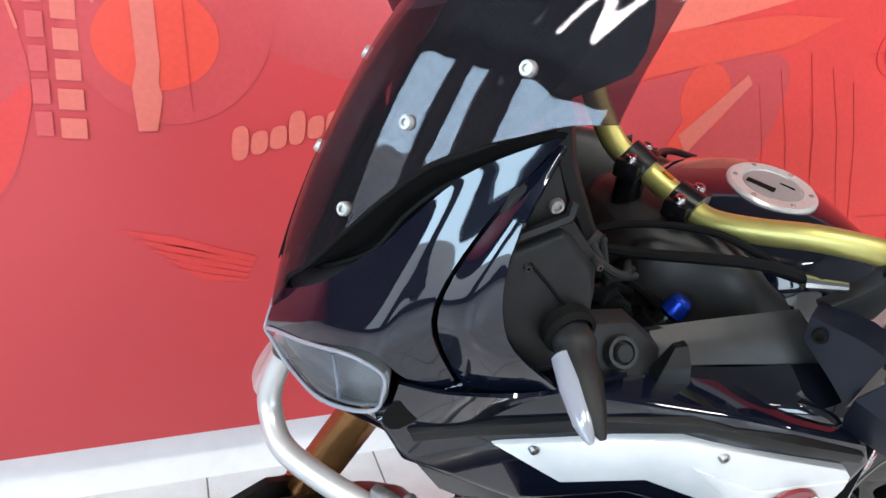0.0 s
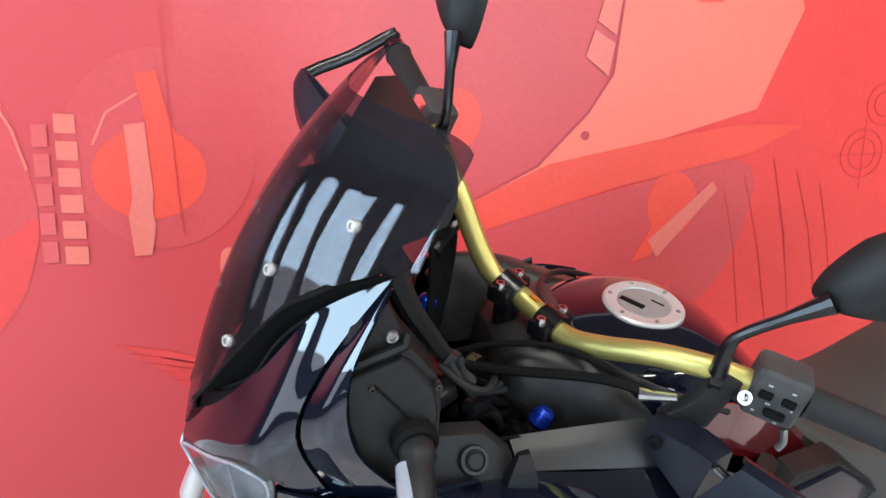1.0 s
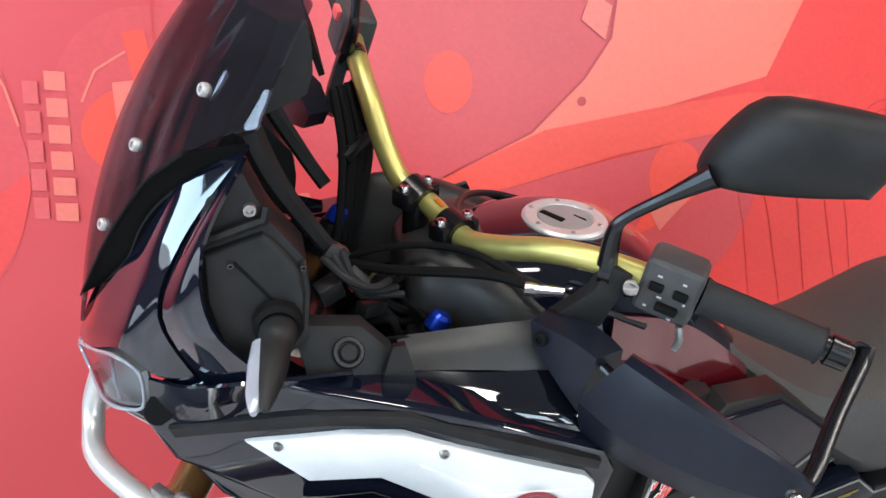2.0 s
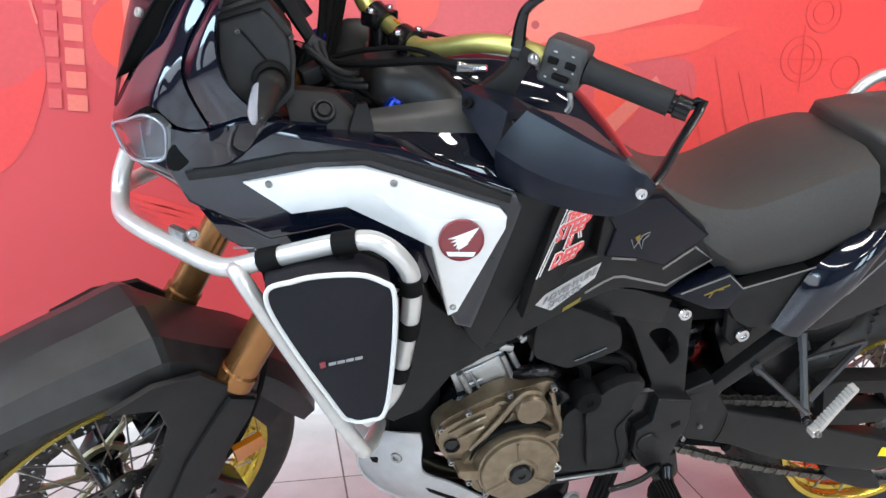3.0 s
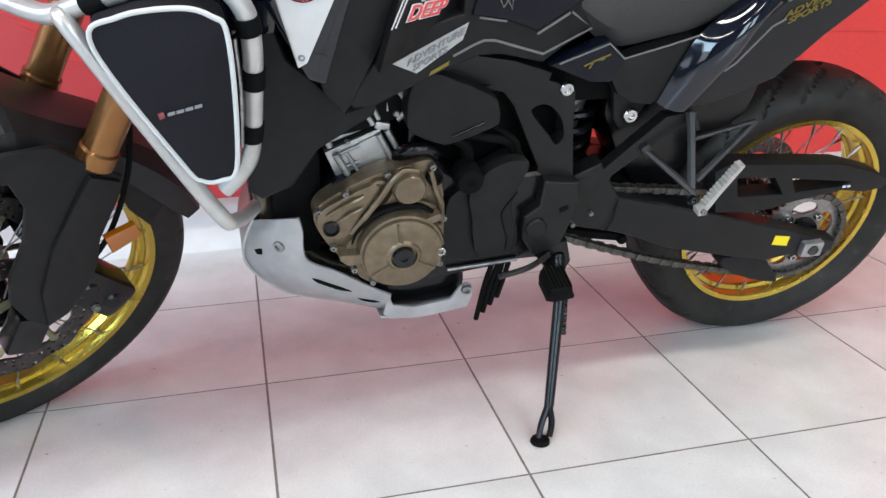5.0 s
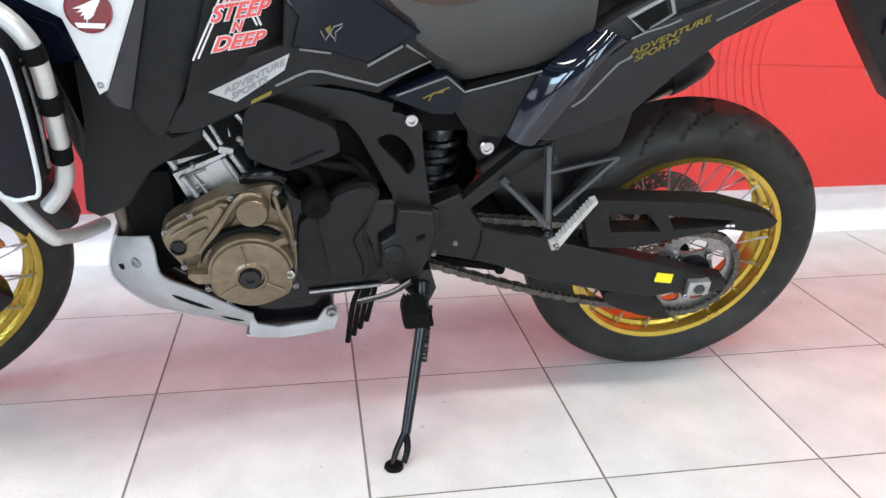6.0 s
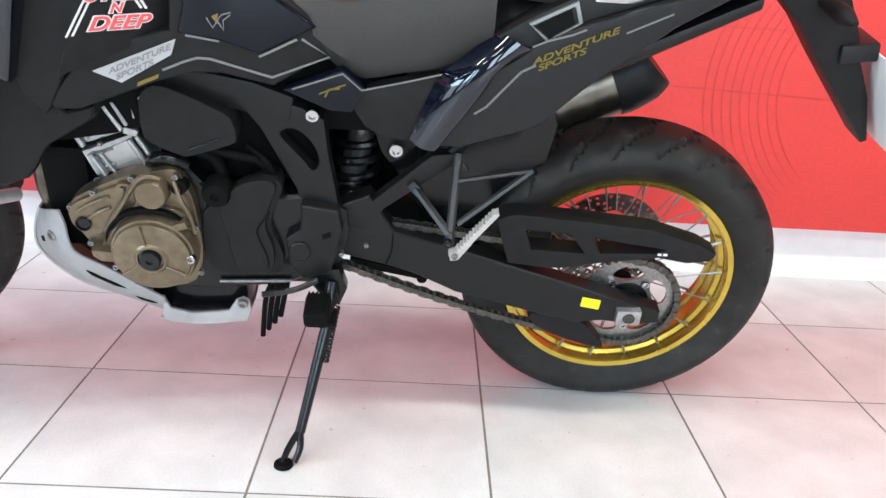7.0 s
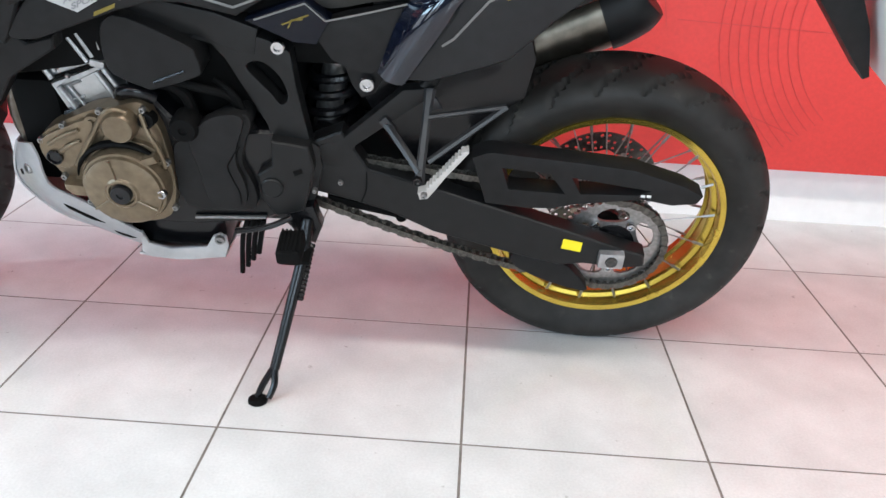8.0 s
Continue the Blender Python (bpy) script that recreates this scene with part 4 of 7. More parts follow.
for z, dx in ((0.585, 0.0), (0.612, 0.004), (0.642, 0.010), (0.705, -0.004), (0.726, 0.004)):
    part("block_fin", tube([(0.150 + dx + (z - 0.6) * -0.25, -0.121, z - 0.012), (0.182 + dx + (z - 0.6) * -0.25, -0.121, z + 0.002)], 0.0032, 6, smooth=False), ALU, cylinder)
part("lower_engine", box((0.47, 0, 0.37), (0.20, 0.2, 0.06), 0.015), SATIN, engine)
part("gear_rod", tube([(0.35, -0.14, 0.37), (0.49, -0.14, 0.378)], 0.004, 8, smooth=False), STEEL, engine)
for k in range(4):
    part("drain_hose", tube([(0.45 + 0.01 * k, -0.12 - 0.006 * (k % 2), 0.36), (0.435 + 0.012 * k, -0.13, 0.32), (0.424 + 0.013 * k, -0.13, 0.225 + 0.018 * k)], 0.0055, 8), RUBBERSHADE, BIKE)
# skid plate: a bent sheet, its nose turned inwards, its lower half sloping under
SKR = [[(0.071, -0.150, 0.525), (0.035, -0.122, 0.508), (0.000, -0.072, 0.478)], [(0.077, -0.150, 0.495), (0.030, -0.120, 0.470), (-0.016, -0.068, 0.440)], [(0.077, -0.150, 0.458), (0.032, -0.118, 0.425), (-0.022, -0.066, 0.390)], [(0.088, -0.150, 0.428), (0.046, -0.122, 0.385), (0.004, -0.068, 0.345)], [(0.140, -0.150, 0.398), (0.097, -0.126, 0.345), (0.055, -0.070, 0.300)], [(0.205, -0.150, 0.352), (0.172, -0.126, 0.306), (0.150, -0.075, 0.268)], [(0.240, -0.150, 0.330), (0.236, -0.128, 0.280), (0.232, -0.090, 0.250)]]
SKRAIL = [(0.236, 0.328), (0.246, 0.298), (0.288, 0.286), (0.362, 0.296), (0.378, 0.324), (0.392, 0.331), (0.404, 0.325), (0.407, 0.302), (0.398, 0.276), (0.300, 0.262), (0.246, 0.262), (0.228, 0.276)]


def on_skid(u, v):
    """A point of the skid plate's side; u from front to rear, v from the rim down."""
    row = [V(*SKR[min(int(u) + 1, 6)][k]) * (u % 1) + V(*SKR[int(u)][k]) * (1 - u % 1) for k in range(3)]
    return row[0].lerp(row[1], v * 2) if v < 0.5 else row[1].lerp(row[2], v * 2 - 1)


skid = part("skid_plate", patch(SKR, 4, 4, 0.004), SKID, BIKE, "bare aluminium engine skid plate")
part("skid_plate_side", moved(patch(SKR, 4, 4, 0.004), MIRROR), SKID, skid)
part("skid_plate_floor", patch([[(r[2][0], y, r[2][2]) for y in (-0.07, 0, 0.07)] for r in SKR] + [[(0.300, y, 0.252) for y in (-0.07, 0, 0.07)], [(0.398, y, 0.266) for y in (-0.07, 0, 0.07)]], 3, 2, 0.004), SKID, skid)
part("skid_rail", plate(SKRAIL, -0.142, 0.006, 0.002), SKID, skid)
part("skid_rail", moved(plate(SKRAIL, -0.142, 0.006, 0.002), MIRROR), SKID, skid)
part("skid_rear_slope", patch([[(0.222, -0.140, 0.272), (0.222, -0.07, 0.252)], [(0.300, -0.142, 0.264), (0.300, -0.07, 0.253)], [(0.398, -0.142, 0.278), (0.398, -0.07, 0.267)]], 3, 3, 0.004), SKID, skid)
# the openings are dark shapes laid on the sheet, shade given as colour
part("skid_opening_shade", lathe([(0, 0.002), (0.011, 0.002), (0.012, -0.002)], on_skid(1.6, 0.78), (-0.75, -0.65, 0.1), 6), RUBBERSHADE, skid)
part("skid_opening_shade", tube([on_skid(3.5, 0.28), on_skid(3.8, 0.29), on_skid(4.4, 0.27), on_skid(4.75, 0.24)], [0.001, 0.006, 0.006, 0.001], 8, 4), RUBBERSHADE, skid)
part("skid_opening_shade", tube([on_skid(4.9, 0.36), on_skid(5.15, 0.36), on_skid(5.5, 0.33), on_skid(5.75, 0.30)], [0.001, 0.0045, 0.0045, 0.001], 8, 4), RUBBERSHADE, skid)
bolt(skid, on_skid(1.5, 0.42), 0.011, STEEL, (-0.6, -0.8, 0.1))
bolt(skid, (0.392, -0.143, 0.318), 0.011, STEEL)
part("sump", box((0.30, 0, 0.305), (0.20, 0.22, 0.07), 0.02), SATIN, BIKE)

# side stand
stand = part("side_stand", tube([(0.572, -0.15, 0.385), (0.566, -0.20, 0.325), (0.536, -0.285, 0.205), (0.522, -0.325, 0.150)], [0.014, 0.012, 0.0105, 0.010], 12, smooth=False), SATIN, BIKE, "black steel side stand")
for dx in (-0.014, 0.014):
    part("stand_prong", tube([(0.522, -0.322, 0.155), (0.513 + dx * 0.75, -0.345, 0.128), (0.503 + dx * 0.8, -0.364, 0.108)], [0.007, 0.0068, 0.0062], 8), SATIN, stand)
part("stand_foot", loft([[(0.494 + rx * math.cos(a), -0.368 + ry * math.sin(a), z - 0.277 * ry * math.sin(a)) for a in (2 * math.pi * k / 20 for k in range(20))] for rx, ry, z in ((0.017, 0.017, 0.1025), (0.019, 0.020, 0.1035), (0.018, 0.019, 0.110), (0.014, 0.015, 0.113))], n=1), RUBBERSHADE, stand)
part("stand_spring", tube([(0.575 - 0.022 * u / 50 + 0.006 * math.cos(u * 1.2), -0.17 - 0.07 * u / 50 + 0.006 * math.sin(u * 1.2), 0.37 - 0.11 * u / 50) for u in range(50)], 0.0022, 6, n=2), SATIN, stand)
part("stand_hanger", plate([(0.50, 0.41), (0.585, 0.42), (0.60, 0.37), (0.585, 0.33), (0.555, 0.345), (0.53, 0.38)], -0.155, 0.03, 0.006), SATIN, BIKE)
for k in range(13):
    part("spring_coil", lathe([(0.007, 0.0046), (0.009, 0), (0.007, -0.0046)], (0.581 - 0.0014 * k, -0.180 - 0.0051 * k, 0.345 - 0.0068 * k), (-0.17, -0.6, -0.8), 12), SATIN, stand)
peg = part("rider_footrest", box((0.548, -0.208, 0.360), (0.050, 0.066, 0.036), 0.011, Matrix.Rotation(radians(8), 4, "X")), RUBBERSHADE, BIKE, "black rubber rider footrest")
part("footrest_base", box((0.556, -0.200, 0.340), (0.058, 0.05, 0.010), 0.003, Matrix.Rotation(radians(8), 4, "X")), RUBBERSHADE, peg)
for k in range(6):
    part("footrest_ridge", box((0.530 + 0.0075 * k, -0.208, 0.378), (0.004, 0.056, 0.005), 0.001, Matrix.Rotation(radians(8), 4, "X")), RUBBERSHADE, peg)
part("gear_lever", tube([(0.545, -0.165, 0.40), (0.50, -0.18, 0.385), (0.44, -0.185, 0.375)], 0.006, 8), SATIN, BIKE)
# crash bars
CB = [(-0.376, 0.0, 1.005), (-0.390, -0.004, 0.967), (-0.393, -0.020, 0.940), (-0.386, -0.060, 0.927), (-0.352, -0.110, 0.925), (-0.300, -0.168, 0.924), (-0.252, -0.220, 0.925), (-0.225, -0.240, 0.932), (-0.175, -0.264, 0.957), (-0.072, -0.297, 0.996), (-0.034, -0.316, 0.997), (-0.003, -0.320, 0.964), (0.006, -0.315, 0.92), (0.005, -0.304, 0.851), (-0.003, -0.280, 0.742), (-0.02, -0.266, 0.695), (-0.045, -0.262, 0.665)]
CD = [(-0.224, -0.243, 0.933), (-0.202, -0.268, 0.902), (-0.066, -0.275, 0.647), (-0.035, -0.25, 0.60), (0.0, -0.14, 0.55)]
bars = pair("crash_bar", lambda: tube(CB, 0.0135, 14, 5), TUBE, label="silver steel crash bar")
for o, m in zip(bars, (Matrix.Identity(4), MIRROR)):
    part("crash_bar_brace", moved(tube(CD, 0.0125, 14), m), TUBE, o)
    part("clamp_plate", moved(box((-0.300, -0.158, 0.940), (0.034, 0.012, 0.022), 0.003, pose(0, 0, 0, 0, 0, -50)), m), STEEL, o)
    bolt(o, m @ V(-0.280, -0.172, 0.948), 0.009, STEEL, m @ V(0.3, -1, 0.2))
# side fairings: white side panel on black fairing
def side_y(x, z):
    """The side panels: flat fore and aft, with a shallow bulge between."""
    return -0.247 - 0.306 * x - 0.026 * max(0, 1 - ((x + 0.03) / 0.17) ** 2)


def print_on(name, poly, f, material, parent, label="", lift=0.0015):
    """A thin printed or stuck-on shape on a panel whose face lies at f."""
    return part(name, plate(poly, lambda x, z: f(x, z) - lift, 0.0012, 0), material, parent, label)


def on_panel(f, x, z, deg, lift=0.0018):
    """The pose of lettering on a panel."""
    e = 0.001
    ax = V(1, (f(x + e, z) - f(x, z)) / e, 0).normalized()
    az = V(0, (f(x, z + e) - f(x, z)) / e, 1).normalized()
    n = ax.cross(az).normalized()
    az = n.cross(ax)
    m = Matrix((ax, az, n)).transposed().to_4x4()
    m.translation = V(x, f(x, z), z) + n * lift
    return m @ Matrix.Rotation(radians(deg), 4, "Z")


WP = [(-0.209, 1.028), (-0.112, 1.067), (-0.054, 1.078), (-0.011, 1.070), (0.125, 1.031), (0.136, 1.018), (0.136, 1.0), (0.08, 0.868), (0.067, 0.860), (0.037, 0.970), (0.022, 0.978), (-0.076, 1.019), (-0.146, 0.995)]
FS = [(-0.312, 1.037), (-0.226, 1.115), (-0.141, 1.110), (-0.011, 1.105), (0.145, 1.055), (0.158, 1.03), (0.15, 0.99), (0.106, 0.83), (0.08, 0.838), (0.022, 0.955), (-0.083, 0.985), (-0.174, 0.942), (-0.285, 0.985)]
side_fairing = pair("side_fairing", lambda: plate(FS, lambda x, z: side_y(x, z) + 0.010, 0.05, 0.010, seg=4), NAVY, label="gloss black side fairing")
side_panels = pair("side_panel", lambda: plate(WP, lambda x, z: side_y(x, z) + 0.002, 0.012, 0.003), WHITE, label="silver white side panel")
lower_face = lambda x, z: side_y(x, z) + 0.026
lower_fairing = pair("lower_fairing", lambda: plate([(-0.292, 1.000), (-0.240, 0.926), (-0.209, 0.911), (-0.177, 0.864), (-0.038, 0.880), (0.040, 0.900), (0.050, 0.960), (-0.070, 1.000), (-0.180, 0.960), (-0.260, 1.010)], lower_face, 0.02, 0.005), NAVY, label="gloss black lower fairing with thin printed lines")[0]
for pts in ([(-0.227, 0.913), (-0.198, 0.917), (-0.181, 0.895)], [(-0.177, 0.891), (-0.170, 0.923), (-0.106, 0.912)]):
    print_on("printed_line", strip(pts, 0.003), lower_face, GREYPRINT, lower_fairing)
fair_face = lambda x, z: side_y(x, z) + 0.010
# flat near-black patches paint the shade of two openings in the fairing
for poly in ([(-0.309, 1.050), (-0.300, 1.070), (-0.282, 1.074), (-0.274, 1.056), (-0.293, 1.034), (-0.306, 1.036)], [(-0.264, 1.051), (-0.238, 1.092), (-0.225, 1.096), (-0.252, 1.056)]):
    print_on("fairing_recess_shade", soft_outline(poly, 2), fair_face, RUBBERSHADE, side_fairing[0])
part("fairing_ridge", plate([(-0.286, 1.034), (-0.232, 1.049), (-0.149, 1.082), (-0.050, 1.101), (0.060, 1.076), (0.140, 1.048), (0.138, 1.036), (0.056, 1.062), (-0.046, 1.089), (-0.126, 1.073), (-0.224, 1.036), (-0.281, 1.022)], lambda x, z: side_y(x, z) + 0.003, 0.014, 0.004), PLASTIC, side_fairing[0], "matte black ridge above the side panel")
panel_face = lambda x, z: side_y(x, z) + 0.002
part("panel_step", plate([(-0.039, 1.044), (0.018, 0.988), (0.037, 0.974), (0.067, 0.868), (0.08, 0.874), (0.132, 1.002), (0.132, 1.016), (0.035, 1.012)], lambda x, z: panel_face(x, z) - 0.0025, 0.004, 0.0015), WHITE, side_panels[0])
for x, z in ((-0.175, 1.034), (-0.017, 1.062), (0.072, 0.877)):
    bolt(side_panels[0], (x, side_y(x, z) + 0.001, z), 0.005, STEEL, h=0.003)
nrm = V(-0.306 + 0.052 * 0.105 / 0.0289, -1, 0).normalized()
emblem = part("emblem", lathe([(0, 0.002), (0.0285, 0.002), (0.0295, 0.0035), (0.031, 0.003), (0.0315, -0.001)], V(0.075, panel_face(0.075, 0.985) - 0.003, 0.985), nrm, 48), DARKRED, BIKE, "round dark red badge with a white wing")
ef = lambda x, z: panel_face(x, z) - 0.006
for k in range(5):
    print_on("wing_feather", [(0.056 + 0.004 * k, 0.988 - 0.005 * k), (0.070, 0.994 - 0.004 * k), (0.096 - 0.003 * k, 1.006 - 0.006 * k), (0.092 - 0.004 * k, 0.999 - 0.006 * k), (0.072, 0.989 - 0.004 * k)], ef, STICKWHITE, emblem)
print_on("emblem_bar", [(0.055, 0.9685), (0.095, 0.9685), (0.092, 0.962), (0.058, 0.962)], ef, STICKWHITE, emblem)


def tank_y(x, z):
    return -0.198 + 0.27 * (x - 0.29) + 0.08 * (z - 0.87)


FC = [(0.094, 0.842), (0.160, 1.028), (0.226, 1.016), (0.236, 0.990), (0.196, 0.880), (0.148, 0.780), (0.135, 0.765), (0.108, 0.80)]
pair("front_cover", lambda: plate(FC, lambda x, z: -0.250 + 0.10 * (x - 0.1) + 0.10 * max(0, z - 0.85), 0.05, 0.008, seg=3), PLASTIC, label="matte black knee cover")
TP = [(0.142, 0.788), (0.200, 0.862), (0.262, 0.882), (0.326, 0.892), (0.334, 0.985), (0.350, 0.996), (0.44, 0.985), (0.565, 0.885), (0.578, 0.845), (0.48, 0.792), (0.40, 0.818), (0.36, 0.822), (0.305, 0.811), (0.185, 0.772), (0.150, 0.774)]
cover = pair("tank_cover", lambda: plate(TP, tank_y, 0.04, 0.006, seg=3), PLASTIC, label="matte black tank side cover with stickers")[0]
def knee_y(x, z):
    return -0.252 + 0.85 * (x - 0.213)


pair("knee_panel", lambda: plate([(0.180, 0.845), (0.198, 0.900), (0.222, 0.985), (0.236, 1.014), (0.300, 1.018), (0.345, 0.995), (0.338, 0.900), (0.330, 0.880), (0.26, 0.866)], knee_y, 0.03, 0.004), PLASTIC, label="matte black knee recess panel")
UP = [(0.318, 0.985), (0.352, 0.935), (0.340, 0.890), (0.401, 0.875), (0.460, 0.850), (0.520, 0.876), (0.552, 0.890), (0.44, 0.978)]
pair("upper_cover", lambda: plate(UP, lambda x, z: tank_y(x, z) - 0.006, 0.03, 0.005, seg=3), NAVYSATIN, label="gloss navy upper tank cover")
upf = lambda x, z: tank_y(x, z) - 0.006
print_on("silver_line", strip([(0.312, 0.830), (0.345, 0.842), (0.365, 0.847), (0.385, 0.844), (0.478, 0.808), (0.571, 0.838), (0.527, 0.870)], 0.004), tank_y, SILVERLINE, cover)
print_on("silver_line", strip([(0.460, 0.846), (0.520, 0.872)], 0.004), tank_y, SILVERLINE, cover, lift=0.008)
print_on("silver_line", strip([(0.352, 0.886), (0.401, 0.874)], 0.003), upf, SILVERLINE, cover)
print_on("badge_plate", [(0.211, 0.834), (0.336, 0.879), (0.327, 0.854), (0.251, 0.813)], tank_y, BADGE, cover, "silver badge plate")
WIDE = Matrix.Diagonal((1.45, 1, 1, 1))
lettering("badge_letters", "ADVENTURE", 0.0125, on_panel(tank_y, 0.279, 0.849, 20, 0.0032) @ WIDE, GREYPRINT, cover, shear=0.4, bold=0.0003)
lettering("badge_letters", "SPORTS", 0.0125, on_panel(tank_y, 0.270, 0.832, 20, 0.0032) @ WIDE, GREYPRINT, cover, shear=0.4, bold=0.0003)
print_on("gold_bars", [(0.274, 0.812), (0.306, 0.824), (0.304, 0.817), (0.272, 0.805)], tank_y, GOLDPRINT, cover)
# mountain sticker on the knee recess
for pts in ([(0.199, 0.903), (0.222, 0.945), (0.251, 0.997)], [(0.206, 0.903), (0.229, 0.945), (0.256, 0.990)], [(0.296, 0.924), (0.287, 0.950), (0.273, 0.993)], [(0.290, 0.926), (0.281, 0.950), (0.268, 0.985)], [(0.256, 0.990), (0.262, 0.972), (0.268, 0.985)], [(0.251, 0.997), (0.262, 1.006), (0.273, 0.993)]):
    print_on("sticker_line", strip(pts, 0.0028), knee_y, STICKWHITE, cover)
for text, x, z, deg, size, wide in (("TEAM", 0.265, 0.978, -6, 0.017, 1.25), ("STEEP", 0.264, 0.956, -6, 0.033, 1.22), ("N", 0.258, 0.934, -6, 0.020, 1.2), ("DEEP", 0.258, 0.911, -7, 0.029, 1.42)):
    lettering("sticker_outline", text, size, on_panel(knee_y, x, z, deg, 0.0030) @ Matrix.Diagonal((wide, 1, 1, 1)), STICKWHITE, cover, shear=0.35, bold=0.0022)
    lettering("sticker_letters", text, size, on_panel(knee_y, x, z, deg, 0.0042) @ Matrix.Diagonal((wide, 1, 1, 1)), STICKRED, cover, "red sticker letters", shear=0.35, bold=0.0006)
# gold line motif
for pts in ([(0.385, 0.912), (0.393, 0.896), (0.407, 0.916), (0.421, 0.919)], [(0.400, 0.907), (0.409, 0.892), (0.409, 0.907), (0.420, 0.915)]):
    print_on("line_motif", strip(pts, 0.002), upf, SILVERLINE, cover)
print_on("line_motif", [(0.392, 0.914), (0.402, 0.918), (0.400, 0.902)], upf, GOLDPRINT, cover)

# tank
def ring(x, w, zt, zb, k=20, flat=0.6):
    return [(x, w * math.copysign(abs(math.cos(a)) ** flat, math.cos(a)), (zt + zb) / 2 + (zt - zb) / 2 * math.copysign(abs(math.sin(a)) ** flat, math.sin(a))) for a in (2 * math.pi * i / k for i in range(k))]


tank = part("fuel_tank", loft([ring(0.060, 0.095, 1.158, 0.92), ring(0.085, 0.118, 1.166, 0.90), ring(0.13, 0.133, 1.172, 0.88), ring(0.19, 0.138, 1.172, 0.85), ring(0.27, 0.130, 1.150, 0.84), ring(0.34, 0.112, 1.095, 0.84), ring(0.42, 0.085, 1.01, 0.82), ring(0.47, 0.07, 0.96, 0.82)]), NAVY, BIKE, "gloss black fuel tank")
part("tank_front_cover", loft([ring(-0.020, 0.070, 1.150, 1.03, 24, 0.5), ring(-0.005, 0.088, 1.166, 0.98, 24, 0.5), ring(0.030, 0.104, 1.172, 0.94, 24, 0.5), ring(0.062, 0.128, 1.170, 0.92, 24, 0.5), ring(0.10, 0.150, 1.154, 0.90, 24, 0.55), ring(0.16, 0.150, 1.122, 0.90, 24)]), FENDER, tank, "matte black front tank cover")
part("tank_shoulder", patch([[(-0.064, 0.120, 1.06), (-0.062, 0.142, 1.115), (-0.060, 0.162, 1.142), (-0.056, 0.190, 1.120), (-0.05, 0.205, 1.075)], [(-0.030, 0.110, 1.06), (-0.030, 0.140, 1.135), (-0.030, 0.166, 1.168), (-0.028, 0.196, 1.142), (-0.02, 0.215, 1.085)], [(0.05, 0.090, 1.08), (0.05, 0.130, 1.146), (0.05, 0.164, 1.158), (0.05, 0.196, 1.140), (0.05, 0.215, 1.09)], [(0.13, 0.080, 1.09), (0.13, 0.120, 1.130), (0.13, 0.155, 1.126), (0.13, 0.190, 1.115), (0.13, 0.21, 1.09)], [(0.22, 0.080, 1.06), (0.22, 0.110, 1.09), (0.22, 0.140, 1.090), (0.22, 0.175, 1.08), (0.22, 0.20, 1.06)]], 4, 4, 0.004), FENDER, tank, "matte black tank shoulder")
part("tank_rim", tube([(0.24, -0.139, 1.10), (0.18, -0.137, 1.128), (0.13, -0.126, 1.148), (0.085, -0.095, 1.164), (0.060, -0.05, 1.170), (0.054, 0, 1.171), (0.060, 0.05, 1.170), (0.085, 0.095, 1.164), (0.13, 0.126, 1.148), (0.18, 0.137, 1.128)], 0.0045, 8), GREY, tank)
pair("tank_red_panel", lambda: patch([[(0.20, -0.142, 1.12), (0.20, -0.146, 1.05)], [(0.28, -0.134, 1.10), (0.28, -0.140, 1.02)], [(0.34, -0.116, 1.06), (0.35, -0.124, 0.98)], [(0.42, -0.09, 0.99), (0.43, -0.10, 0.95)]], 5, 4, 0.003), REDPAINT, tank, "dark red metallic tank side")
cap = part("filler_cap", lathe([(0, 0.0015), (0.035, 0.0015), (0.036, 0.0035), (0.038, 0.004), (0.050, 0.004), (0.0532, 0.001), (0.0537, -0.015)], (0.184, 0, 1.170), (0.05, 0, 1), 56), CAPSILVER, tank, "flat silver ring round the filler cap")
part("cap_centre", lathe([(0, 0.0035), (0.033, 0.003), (0.0345, 0.0016)], (0.184, 0, 1.170), (0.05, 0, 1), 48), CAPGREY, cap, "grey steel filler lid")
part("cap_slot", box((0.168, 0.002, 1.1745), (0.009, 0.034, 0.002), 0.0008, pose(0, 0, 0, 0, 0, 35)), RUBBERSHADE, cap)
part("cap_mark", box((0.202, -0.004, 1.1725), (0.0016, 0.018, 0.002), 0, pose(0, 0, 0, 0, 0, 35)), RUBBERSHADE, cap)
for k in range(6):
    a = 2 * math.pi * (k + 0.4) / 6
    bolt(cap, (0.184 + 0.044 * math.cos(a), 0.044 * math.sin(a), 1.1740 - 0.05 * 0.044 * math.cos(a)), 0.003, STEEL, (0.05, 0, 1), 0.0012)

# seat
def seat_ring(x, w, zt, zb):
    return [(x, y * w, zb + (zt - zb) * h) for y, h in ((-0.85, 0), (-1, 0.25), (-0.98, 0.62), (-0.84, 0.88), (-0.55, 0.98), (0, 1), (0.55, 0.98), (0.84, 0.88), (0.98, 0.62), (1, 0.25), (0.85, 0))]


part("seat", loft([seat_ring(0.385, 0.075, 1.03, 0.99), seat_ring(0.45, 0.10, 0.985, 0.93), seat_ring(0.53, 0.125, 0.948, 0.865), seat_ring(0.61, 0.145, 0.948, 0.805), seat_ring(0.70, 0.155, 0.985, 0.82), seat_ring(0.76, 0.158, 1.012, 0.835), seat_ring(0.84, 0.155, 1.030, 0.87)]), SEAT, BIKE, "grey black vinyl rider seat")
